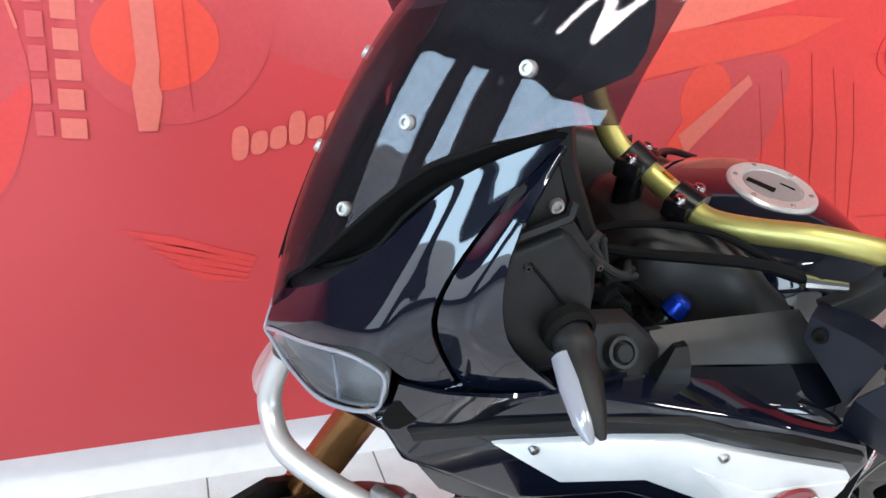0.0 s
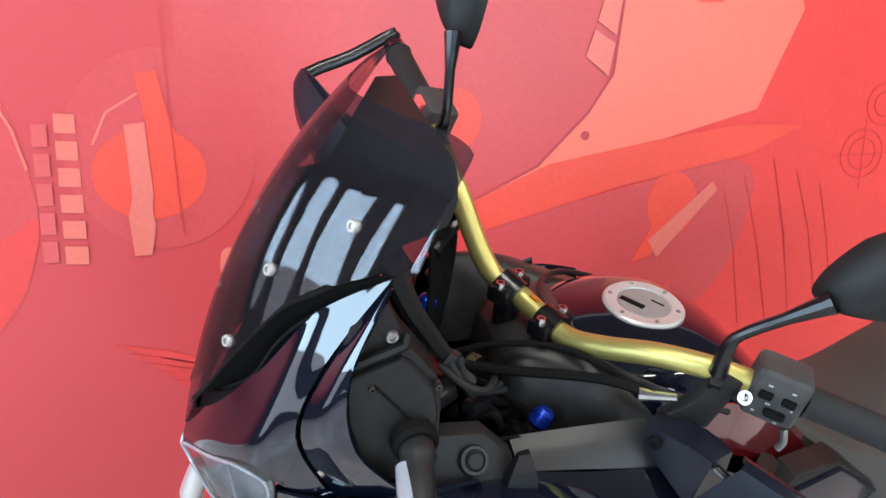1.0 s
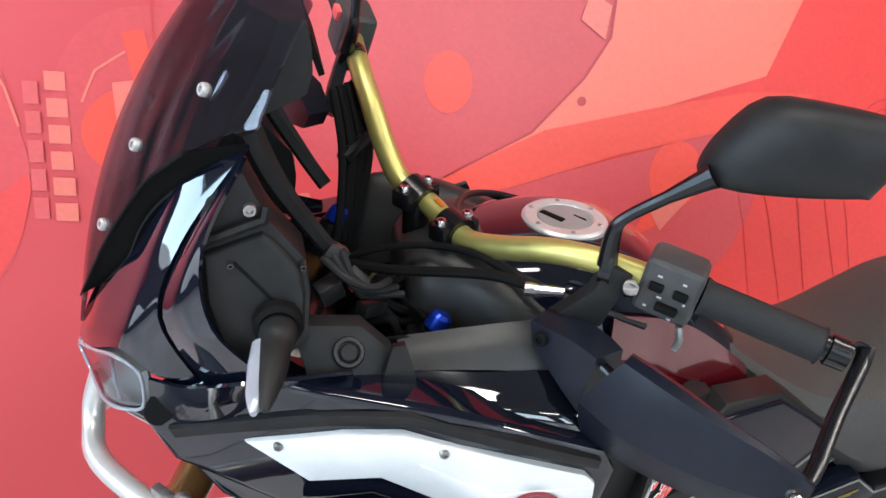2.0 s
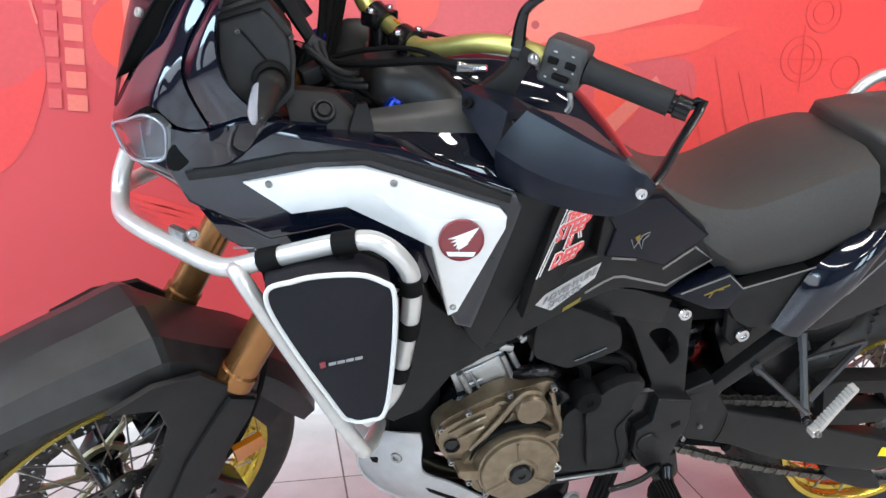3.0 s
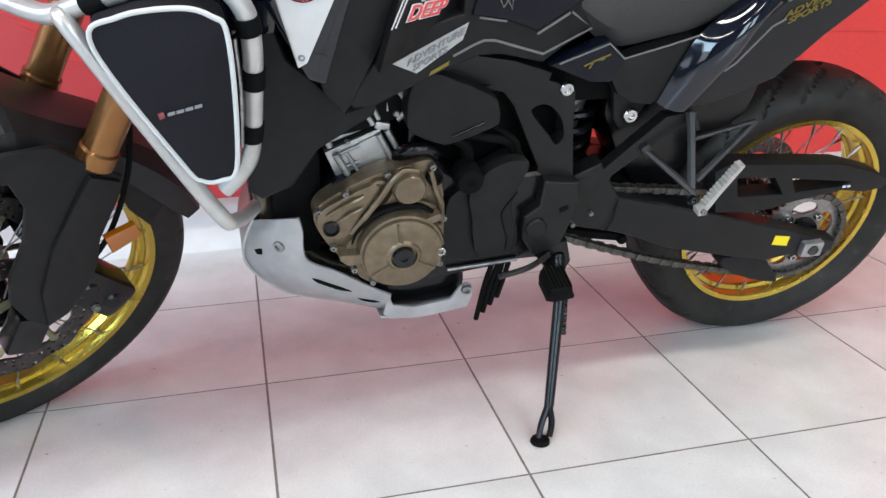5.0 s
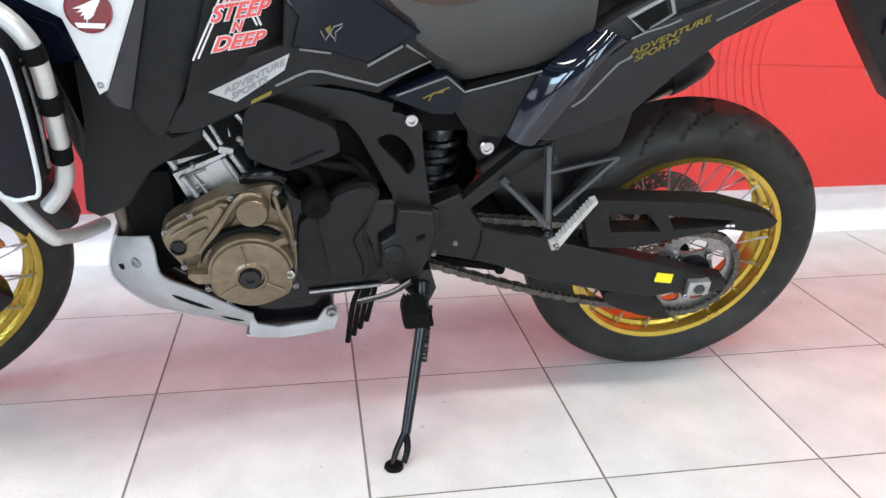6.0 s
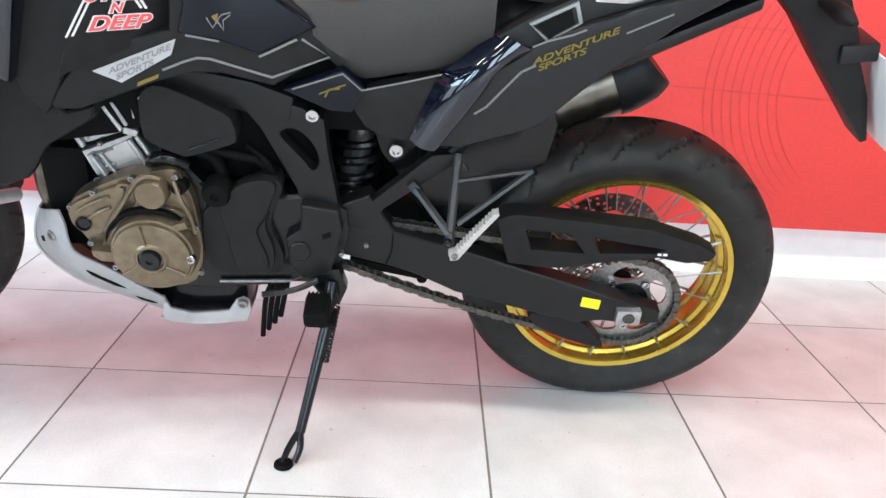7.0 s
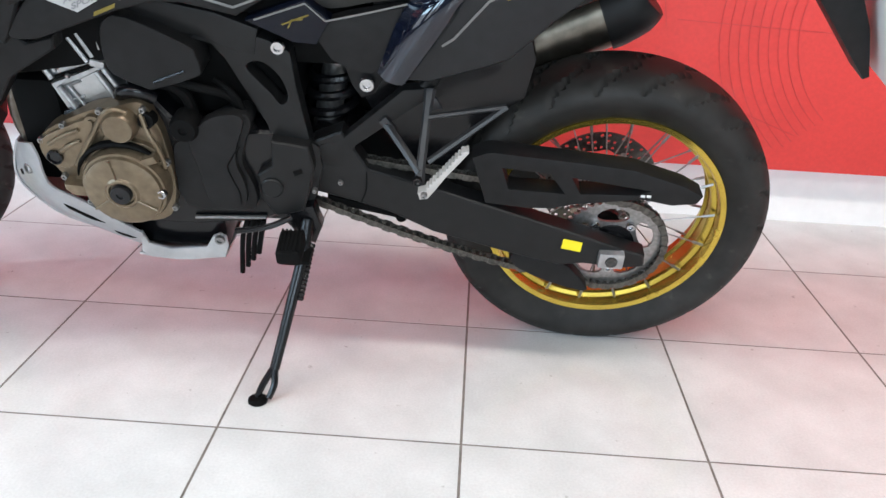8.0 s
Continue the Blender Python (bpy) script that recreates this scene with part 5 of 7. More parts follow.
def swept(ring0, k):
    return [(x + k * (abs(y) / 0.14) ** 1.4, y, z - 0.25 * k * (abs(y) / 0.14) ** 2) for x, y, z in ring0]


part("pillion_seat", loft([swept(seat_ring(0.826, 0.125, 1.046, 0.985), 0.055), swept(seat_ring(0.832, 0.136, 1.060, 0.965), 0.050), swept(seat_ring(0.87, 0.138, 1.064, 0.955), 0.035), seat_ring(0.97, 0.14, 1.070, 0.95), seat_ring(1.12, 0.12, 1.082, 0.98), seat_ring(1.17, 0.09, 1.072, 1.0)]), SEAT, BIKE, "grey black vinyl pillion seat")


# tail
def tail_y(x, z):
    return -0.165 + 0.05 * max(0, x - 1.0)


TAIL = [(0.757, 0.700), (0.829, 0.807), (0.849, 0.845), (0.899, 0.882), (0.930, 0.903), (0.99, 0.93), (1.13, 0.975), (1.30, 1.04), (1.34, 1.03), (1.236, 0.994), (1.131, 0.929), (1.084, 0.888), (1.000, 0.820), (0.930, 0.747), (0.880, 0.727), (0.800, 0.700)]
tails = pair("tail_panel", lambda: plate(TAIL, tail_y, 0.05, 0.006, seg=3), GREY, label="dark grey tail side panel")
pair("tail_front_panel", lambda: patch([[(0.710, -0.150, 0.704), (0.752, -0.152, 0.816), (0.800, -0.148, 0.866), (0.842, -0.138, 0.902)], [(0.730, -0.168, 0.697), (0.780, -0.184, 0.800), (0.822, -0.182, 0.862), (0.864, -0.164, 0.903)], [(0.754, -0.174, 0.696), (0.812, -0.190, 0.796), (0.842, -0.188, 0.848), (0.886, -0.170, 0.892)], [(0.766, -0.166, 0.706), (0.832, -0.168, 0.807), (0.852, -0.168, 0.845), (0.902, -0.164, 0.884)]], 6, 6, 0.006), TAILNAVY, label="gloss navy tail front panel")
pair("tail_upper_panel", lambda: plate([(0.842, 0.900), (0.900, 0.882), (0.99, 0.930), (1.14, 0.98), (1.30, 1.04), (1.20, 1.03), (0.985, 0.975), (0.894, 0.930)], lambda x, z: -0.160 + 0.3 * max(0, z - 0.9), 0.04, 0.006), PLASTIC)
print_on("tail_line", strip([(0.818, 0.766), (0.837, 0.780), (0.889, 0.845), (0.912, 0.858)], 0.004), tail_y, SILVERLINE, tails[0])
print_on("tail_line", strip([(0.903, 0.890), (0.926, 0.901), (0.964, 0.913), (0.986, 0.923)], 0.003), lambda x, z: tail_y(x, z), SILVERLINE, tails[0], lift=0.004)
print_on("tail_line", strip([(1.052, 0.919), (1.123, 0.953)], 0.003), tail_y, SILVERLINE, tails[0])
lettering("tail_letters", "ADVENTURE", 0.0148, on_panel(tail_y, 0.971, 0.893, 25) @ Matrix.Diagonal((1.72, 1, 1, 1)), GOLDPRINT, tails[0], "gold printed letters", shear=0.3, bold=0.0003)
lettering("tail_letters", "SPORTS", 0.0148, on_panel(tail_y, 0.952, 0.8695, 25) @ Matrix.Diagonal((1.6, 1, 1, 1)), GOLDPRINT, tails[0], shear=0.3, bold=0.0003)
up_y = lambda x, z: -0.160 + 0.3 * max(0, z - 0.9)
part("intake_rim", plate([(0.894, 0.924), (0.971, 0.961), (0.981, 0.929), (0.926, 0.897)], lambda x, z: up_y(x, z) - 0.004, 0.008, 0.001, ([(0.900, 0.921), (0.966, 0.953), (0.975, 0.928), (0.928, 0.901)],)), SILVERLINE, tails[0], "silver rimmed tail intake")
# flat near-black patch gives the intake its inner shade as colour
part("intake_shade", plate([(0.907, 0.920), (0.961, 0.948), (0.969, 0.926), (0.930, 0.905)], lambda x, z: up_y(x, z) - 0.001, 0.004, 0), RUBBERSHADE, tails[0])
SC = [(0.606, 0.763), (0.631, 0.790), (0.660, 0.800), (0.756, 0.822), (0.718, 0.712), (0.700, 0.699), (0.664, 0.704), (0.632, 0.722)]
pair("seat_cover_panel", lambda: plate(SC, -0.148, 0.03, 0.006), PLASTIC, label="matte black cover below the seat")
part("lock_plate", plate([(0.632, 0.735), (0.725, 0.735), (0.716, 0.668), (0.700, 0.638), (0.676, 0.628), (0.660, 0.650), (0.646, 0.700)], lambda x, z: -0.100 - 0.35 * max(0, z - 0.675), 0.012, 0.003), PLASTIC, BIKE, "black plate round the helmet lock")
small = pair("small_cover", lambda: plate([(0.493, 0.786), (0.595, 0.826), (0.634, 0.793), (0.610, 0.750), (0.572, 0.752)], -0.153, 0.03, 0.005), NAVYSATIN, label="small gloss cover below the seat")[0]
print_on("silver_line", strip([(0.51, 0.789), (0.595, 0.821), (0.627, 0.793), (0.700, 0.812), (0.76, 0.829)], 0.003), lambda x, z: -0.153, SILVERLINE, small)
for pts in ([(0.555, 0.783), (0.575, 0.792), (0.600, 0.802)], [(0.565, 0.778), (0.572, 0.792), (0.590, 0.794)]):
    print_on("line_motif", strip(pts, 0.0025), lambda x, z: -0.153, GOLDPRINT, small)
part("tail_core", loft([ring(0.70, 0.11, 0.84, 0.70), ring(0.80, 0.12, 0.90, 0.72), ring(0.9, 0.125, 0.95, 0.76), ring(1.1, 0.12, 1.00, 0.90), ring(1.3, 0.07, 1.02, 0.97)]), PLASTIC, BIKE)
part("rear_fender", loft([ring(0.66, 0.06, 0.70, 0.62), ring(0.85, 0.075, 0.74, 0.70), ring(1.05, 0.08, 0.85, 0.80), ring(1.3, 0.07, 0.97, 0.93)]), SATIN, BIKE, "black plastic inner rear fender")
holder = part("plate_holder", plate([(1.32, 0.985), (1.345, 0.945), (1.389, 0.905), (1.446, 0.835), (1.578, 0.682), (1.590, 0.688), (1.560, 0.777), (1.523, 0.845), (1.50, 0.90), (1.45, 0.99)], -0.035, 0.07, 0.008), PLASTIC, BIKE, "black number plate holder")
part("plate_lamp", box((1.51, 0, 0.862), (0.07, 0.09, 0.035), 0.006, Matrix.Rotation(radians(-8), 4, "Y")), GREY, holder)
plate_m = Matrix.Translation((1.578, 0.02, 0.775)) @ Matrix.Rotation(radians(-20), 4, "Y")
numplate = part("number_plate", moved(box((0, 0, 0), (0.003, 0.22, 0.19), 0.001), plate_m), STICKWHITE, BIKE, "pale rear number plate")
for k in range(5):
    part("plate_bar", moved(box((0.0025, -0.08 + 0.04 * k, 0.0), (0.002, 0.026, 0.07), 0), plate_m), RUBBERSHADE, numplate)
pair("rear_indicator", lambda: tube([(1.42, -0.03, 0.95), (1.425, -0.07, 0.948), (1.43, -0.10, 0.946), (1.434, -0.135, 0.944)], [0.012, 0.016, 0.017, 0.005], 12, 3), PLASTIC, label="bullet shaped rear indicator")
rack = part("rear_rack", tube([(0.955, -0.135, 0.99), (0.965, -0.137, 1.035), (1.00, -0.137, 1.075), (1.06, -0.132, 1.092), (1.20, -0.12, 1.10), (1.35, -0.09, 1.11), (1.38, 0, 1.115), (1.35, 0.09, 1.11), (1.20, 0.12, 1.10), (1.06, 0.132, 1.092), (1.00, 0.137, 1.075), (0.965, 0.137, 1.035), (0.955, 0.135, 0.99)], 0.012, 12, 5), TUBE, BIKE, "silver tubular grab rail")
pair("rack_foot", lambda: plate([(0.985, 0.948), (1.01, 0.985), (1.10, 1.012), (1.13, 0.995), (1.06, 0.955), (1.01, 0.937)], -0.142, 0.02, 0.005), CHROME, rack, "bright rack mounting foot")

# silencer on the far side
silencer = part("silencer", tube([(0.83, 0.150, 0.540), (0.90, 0.153, 0.585), (0.99, 0.156, 0.640), (1.130, 0.160, 0.709)], [0.045, 0.064, 0.072, 0.072], 28, 4), EXHAUST, BIKE, "browned steel silencer with a black end cap")
part("end_cap", tube([(1.124, 0.160, 0.706), (1.142, 0.160, 0.715), (1.176, 0.160, 0.738), (1.196, 0.160, 0.757)], [0.077, 0.077, 0.075, 0.064], 28, 3), PLASTIC, silencer, "black silencer end cap")
arc = [(AXLE_R.x + 0.346 * math.cos(radians(a)), AXLE_R.z + 0.346 * math.sin(radians(a))) for a in range(172, 121, -6)]
part("rear_mudguard", plate([(0.70, 0.56), (0.80, 0.40)] + arc + [(0.985, 0.70), (0.96, 0.79), (0.88, 0.77), (0.72, 0.74), (0.66, 0.72), (0.66, 0.64)], -0.062, 0.15, 0.008), SATIN, BIKE, "black plastic inner mudguard over the rear tyre")
# near-black sheet and four boxes added to fill gaps with dark shade
part("far_side_filler", plate([(0.40, 0.42), (0.40, 0.80), (0.72, 0.80), (0.72, 0.43), (0.636, 0.46), (0.640, 0.50), (0.642, 0.545), (0.628, 0.560), (0.615, 0.54), (0.600, 0.44)], 0.085, 0.012, 0.002), RUBBERSHADE, BIKE)
part("cylinder_gap_filler", box((0.42, 0, 0.67), (0.28, 0.17, 0.20), 0.02), RUBBERSHADE, BIKE, "added near-black filler box behind the cylinders")
part("seat_gap_filler", box((0.56, 0, 0.735), (0.26, 0.18, 0.11), 0.02), RUBBERSHADE, BIKE)
part("head_gap_filler", box((0.29, 0.01, 0.70), (0.07, 0.20, 0.17), 0.015), RUBBERSHADE, BIKE)
part("front_filler", box((0.075, 0, 0.52), (0.09, 0.20, 0.22), 0.02), RUBBERSHADE, BIKE, "added near-black filler box ahead of the engine")
part("linkage", box((0.62, 0, 0.49), (0.09, 0.12, 0.09), 0.02), SATIN, BIKE)

# rear shock
part("rear_shock", tube([(0.582, 0, 0.46), (0.622, 0, 0.66)], 0.026, 14, smooth=False), STEEL, BIKE, "rear shock absorber")
part("shock_spring", tube([(0.584 + 0.036 * u / 60 + 0.046 * math.cos(u * 0.52), 0.046 * math.sin(u * 0.52), 0.465 + 0.175 * u / 60) for u in range(60)], 0.0092, 8, n=2), SATIN, BIKE, "black shock spring")

# windscreen and cowl
ZS, XS = [1.05, 1.078, 1.148, 1.24, 1.31, 1.366, 1.42, 1.485], [-0.394, -0.389, -0.376, -0.346, -0.317, -0.289, -0.251, -0.194]
PROFILE = np.polyfit(np.array(ZS) - 1.28, XS, 3)
FOOT_Y, FOOT_Z = [0, 0.012, 0.019, 0.045, 0.070, 0.098, 0.130, 0.162, 0.190], [1.072, 1.095, 1.124, 1.162, 1.219, 1.286, 1.326, 1.356, 1.371]


def on_screen(y, z):
    """The windscreen's outer face: a nose that is folded along the middle and runs back to both sides."""
    a = abs(y)
    bend = 0.66 * 0.016 * (math.log(1 + math.exp((a - 0.025) / 0.016)) - math.log(1 + math.exp(-0.025 / 0.016)))
    wave = (0.0005 * math.sin(85 * a + 20 * (z - 1.3)) + 0.00028 * math.sin(230 * a + 9 * (z - 1.3) + 2 * math.sin(14 * z))) * min(1, a / 0.03)
    wave += 0.00025 * math.sin(46 * (z - 1.3) - 70 * a + 1.2) * min(1, max(0, a - 0.06) / 0.06)
    return (float(np.polyval(PROFILE, z - 1.28)) + bend + wave * min(1, max(0, 0.22 - a) / 0.10) + 0.75 * max(0, a - 0.105) ** 2, y, z)


def screen_pt(u, v):
    """u: across, -1 to 1; v: from the foot to the top."""
    y = (0.157 + 0.030 * (1 - v) ** 0.8) * u
    foot = float(np.interp(abs(y), FOOT_Y, FOOT_Z)) + 0.003
    top = 1.476 - 0.008 * abs(u) ** 14
    return on_screen(y, foot + (top - foot) * v)


windscreen = part("windscreen", patch([[screen_pt(u / 40, v / 16) for u in range(-40, 41)] for v in range(17)], 2, 2, 0.003), SCREEN, BIKE, "smoke tinted acrylic windscreen")
for y, z in ((0.118, 1.384), (0.067, 1.314), (0.054, 1.224)):
    for s in (1, -1):
        p = V(*on_screen(y * s, z))
        nrm = V(-1, 0.55 * s, 0.45).normalized()
        bolt(windscreen, p + nrm * 0.001, 0.0066, SCREWSTEEL, nrm, 0.004)
COWL = [[(-0.394, 0.0, 1.045), (-0.392, 0.0, 1.062), (-0.386, 0.0, 1.080), (-0.380, 0.0, 1.095)],
        [(-0.368, -0.055, 1.075), (-0.366, -0.056, 1.095), (-0.360, -0.055, 1.115), (-0.352, -0.05, 1.140)],
        [(-0.325, -0.125, 1.118), (-0.322, -0.122, 1.140), (-0.316, -0.106, 1.168), (-0.312, -0.080, 1.198)],
        [(-0.290, -0.148, 1.098), (-0.298, -0.142, 1.155), (-0.281, -0.124, 1.226), (-0.254, -0.109, 1.285)],
        [(-0.249, -0.164, 1.098), (-0.280, -0.154, 1.172), (-0.250, -0.145, 1.248), (-0.184, -0.139, 1.337)]]
cowl = pair("nose_cowl", lambda: patch(COWL, 6, 6, 0.004), NAVY, label="gloss black nose cowl")
pair("side_cowl", lambda: patch([[(-0.244, -0.166, 1.098), (-0.275, -0.156, 1.172), (-0.248, -0.146, 1.245), (-0.190, -0.141, 1.330)], [(-0.214, -0.194, 1.115), (-0.254, -0.180, 1.178), (-0.241, -0.165, 1.250), (-0.188, -0.145, 1.332)], [(-0.181, -0.215, 1.133), (-0.228, -0.196, 1.181), (-0.231, -0.177, 1.254), (-0.187, -0.147, 1.331)]], 5, 5, 0.004), NAVY, label="gloss dark side cowl panel")
pair("lower_cowl", lambda: patch([[(-0.300, -0.135, 1.02), (-0.300, -0.14, 1.06), (-0.297, -0.145, 1.095)], [(-0.25, -0.152, 1.01), (-0.254, -0.160, 1.055), (-0.256, -0.168, 1.097)], [(-0.20, -0.160, 1.03), (-0.200, -0.180, 1.085), (-0.196, -0.212, 1.130)], [(-0.10, -0.175, 1.07), (-0.098, -0.185, 1.10), (-0.098, -0.195, 1.118)]], 5, 5, 0.004), NAVY, label="gloss black lower cowl")
# dark vent slot between screen and cowl
def vent_rows():
    rows = []
    for (x, y, z), lip in zip(((-0.354, -0.019, 1.136), (-0.336, -0.052, 1.165), (-0.313, -0.079, 1.198), (-0.290, -0.093, 1.245), (-0.255, -0.108, 1.285), (-0.182, -0.139, 1.339)), (0.002, 0.010, 0.018, 0.016, 0.010, 0.003)):
        a, b = V(x, y, z), V(*on_screen(y * 0.93, float(np.interp(abs(y * 0.93), FOOT_Y, FOOT_Z)) + 0.004))
        rows.append([a, a.lerp(b, 0.2) + V(lip, 0.4 * lip, -0.2 * lip), a.lerp(b, 0.7) + V(0.8 * lip, 0.3 * lip, -0.3 * lip), b + V(-0.001, -0.001, 0)])
    return rows


pair("screen_vent", lambda: patch(vent_rows(), 4, 3, 0.003), RUBBERSHADE, label="matte black vent trim below the windscreen")
pair("vent_lip", lambda: tube([V(*on_screen(-y, float(np.interp(y, FOOT_Y, FOOT_Z)))) + V(-0.002, 0, 0) for y in (0.018, 0.045, 0.070, 0.098, 0.120, 0.134)], [0.0008, 0.0018, 0.0022, 0.0022, 0.0022, 0.0012], 8, 3), RUBBERSHADE)
bolt(BIKE, (-0.246, -0.099, 1.303), 0.004, STEEL, (-0.8, -0.5, 0.3))
HL = [[(-0.394, -0.004, 1.048), (-0.387, -0.018, 1.038), (-0.378, -0.034, 1.026)], [(-0.366, -0.060, 1.074), (-0.366, -0.074, 1.050), (-0.360, -0.083, 1.028)], [(-0.335, -0.108, 1.098), (-0.338, -0.115, 1.068), (-0.337, -0.113, 1.036)], [(-0.312, -0.132, 1.092), (-0.312, -0.135, 1.068), (-0.314, -0.130, 1.046)]]
headlight = pair("headlight", lambda: patch(HL, 5, 5, 0.003), LENS, label="clear headlight lens")
HLI = [[V(*row[0]) + V(0.004, 0.002, 0)] + [V(x + 0.012 + 0.006 * (0 < r < 3), y + 0.006, z) for x, y, z in row] + [V(*row[2]) + V(0.004, 0.002, 0)] for r, row in enumerate(HL)]
pair("headlight_surround", lambda: patch([[(-0.380, -0.030, 1.024), (-0.361, -0.083, 1.026), (-0.337, -0.114, 1.034), (-0.313, -0.132, 1.044), (-0.296, -0.142, 1.060)], [(-0.360, -0.025, 1.008), (-0.345, -0.074, 1.006), (-0.325, -0.104, 1.010), (-0.306, -0.126, 1.016), (-0.288, -0.142, 1.02)], [(-0.32, -0.02, 0.99), (-0.315, -0.06, 0.985), (-0.305, -0.09, 0.985), (-0.29, -0.112, 0.985), (-0.27, -0.13, 0.985)]], 4, 4, 0.003), NAVY, label="gloss black headlight surround")
for o, mm in zip(headlight, (Matrix.Identity(4), MIRROR)):
    part("reflector_bowl", moved(patch(HLI, 4, 4, 0.003), mm), LAMPWHITE, o, "bright headlight reflector")
    part("headlight_rim", moved(tube([(-0.394, -0.004, 1.048), (-0.366, -0.060, 1.075), (-0.335, -0.110, 1.100), (-0.310, -0.134, 1.094), (-0.308, -0.135, 1.068), (-0.313, -0.131, 1.045), (-0.337, -0.114, 1.034), (-0.360, -0.084, 1.026), (-0.379, -0.034, 1.024), (-0.390, -0.012, 1.038)], 0.0022, 8, 4, closed=True), mm), LENSGREY, o)
    part("lamp_divider", moved(tube([(-0.345, -0.085, 1.080), (-0.342, -0.096, 1.056), (-0.340, -0.100, 1.032)], 0.002, 8), mm), LENSGREY, o)
    part("projector", moved(lathe([(0, 0.006), (0.010, 0.004), (0.014, 0.0), (0.016, -0.004), (0.016, -0.012)], (-0.338, -0.074, 1.050), (-0.8, -0.6, 0), 20), mm), CHROME, o)


part("headlight_housing", loft([ring(-0.305, 0.03, 1.045, 1.005), ring(-0.285, 0.075, 1.070, 0.998), ring(-0.25, 0.13, 1.10, 0.985), ring(-0.18, 0.15, 1.12, 0.98), ring(-0.10, 0.13, 1.08, 0.98)]), SATIN, BIKE, "dark headlight housing")
def tower_ring(z, w):
    x = -0.187 - 0.503 * (1.466 - z)
    back = float(np.interp(z, [1.10, 1.30, 1.355, 1.378, 1.42, 1.47], [-0.255, -0.222, -0.175, -0.128, -0.122, -0.130]))
    return [(x, 0, z), (x + 0.42 * w * 0.5, -w * 0.5, z), (x + 0.42 * w, -w, z), (back, -w * 1.02, z), (back, w * 1.02, z), (x + 0.42 * w, w, z), (x + 0.42 * w * 0.5, w * 0.5, z)]


tower = part("instrument_tower", loft([tower_ring(z, w) for z, w in ((1.10, 0.065), (1.15, 0.075), (1.21, 0.086), (1.27, 0.096), (1.32, 0.106), (1.355, 0.112), (1.378, 0.118), (1.42, 0.120), (1.444, 0.114))], n=2), PLASTIC, BIKE, "matte black instrument housing", edge=20)
part("instrument_screen", box((-0.119, 0, 1.408), (0.006, 0.18, 0.050), 0.006, Matrix.Rotation(radians(-18), 4, "Y")), RUBBERSHADE, tower)
def stay_y(x, z):
    return -0.150 - 0.25 * max(0, 1.25 - z)


STAY = [(-0.222, 1.12), (-0.238, 1.20), (-0.238, 1.256), (-0.224, 1.288), (-0.190, 1.318), (-0.172, 1.275), (-0.165, 1.262), (-0.138, 1.228), (-0.134, 1.195), (-0.138, 1.15), (-0.17, 1.12)]
stay = pair("cowl_stay", lambda: plate(STAY, stay_y, 0.05, 0.004), PLASTIC, label="matte black plastic cowl stay")
for o, mm in zip(stay, (Matrix.Identity(4), MIRROR)):
    part("stay_block", moved(plate([(-0.232, 1.240), (-0.176, 1.257), (-0.166, 1.250), (-0.143, 1.222), (-0.139, 1.195), (-0.142, 1.16), (-0.168, 1.13), (-0.214, 1.13), (-0.232, 1.195)], lambda x, z: stay_y(x, z) - 0.009, 0.014, 0.007, seg=3), mm), PLASTIC, o)
    part("stay_ledge", moved(tube([(-0.230, -0.158, 1.252), (-0.190, -0.158, 1.266), (-0.174, -0.156, 1.270), (-0.170, -0.152, 1.282)], 0.005, 6, smooth=False), mm), PLASTIC, o)
    part("stay_groove", moved(tube([(x, stay_y(x, z) - 0.0092, z) for x, z in ((-0.204, 1.232), (-0.186, 1.212), (-0.168, 1.192), (-0.150, 1.188))], 0.0016, 6), mm), RUBBERSHADE, o)
    for x, z in ((-0.140, 1.224), (-0.207, 1.230)):
        bolt(o, mm @ V(x, stay_y(x, z) - 0.007, z), 0.0035, DISC, mm.to_3x3() @ V(0, -1, 0))
bolt(BIKE, (-0.186, -0.151, 1.280), 0.0068, STEEL, h=0.004)
IND = [(-0.166, -0.175, 1.175), (-0.168, -0.205, 1.173), (-0.171, -0.214, 1.171), (-0.175, -0.242, 1.166), (-0.180, -0.272, 1.161), (-0.182, -0.292, 1.158)]
lamps = pair("front_indicator", lambda: tube(IND, [0.018, 0.0185, 0.0165, 0.0155, 0.010, 0.003], 14, 3, flat=0.9), PLASTIC, label="bullet shaped front indicator")
for o, m in zip(lamps, (Matrix.Identity(4), MIRROR)):
    part("indicator_lens", moved(tube([(p[0] - 0.010, p[1], p[2] - 0.002) for p in IND[2:]], [0.012, 0.0125, 0.009, 0.003], 12, 3), m), LENSGREY, o, "smoked grey indicator lens")
    part("indicator_collar", moved(lathe([(0.019, 0), (0.024, 0.003), (0.024, 0.014), (0.019, 0.018)], (-0.167, -0.178, 1.175), (0, -1, 0), 20), m), RUBBERSHADE, o)
# cockpit left of the steering head
pair("dash_arm", lambda: tube([(-0.182, -0.118, 1.345), (-0.168, -0.112, 1.305), (-0.152, -0.108, 1.272), (-0.136, -0.104, 1.245), (-0.116, -0.098, 1.212), (-0.100, -0.088, 1.190)], [0.013, 0.012, 0.0105, 0.010, 0.009, 0.009], 6, 3, flat=0.7), PLASTIC, label="black arm holding the instrument housing", edge=25)
part("connector", box((-0.104, -0.094, 1.198), (0.026, 0.018, 0.016), 0.003, pose(0, 0, 0, 0, 35, 10)), FENDER, BIKE)
part("connector", box((-0.112, -0.10, 1.155), (0.028, 0.020, 0.026), 0.004, pose(0, 0, 0, 10, -20, 20)), FENDER, BIKE)
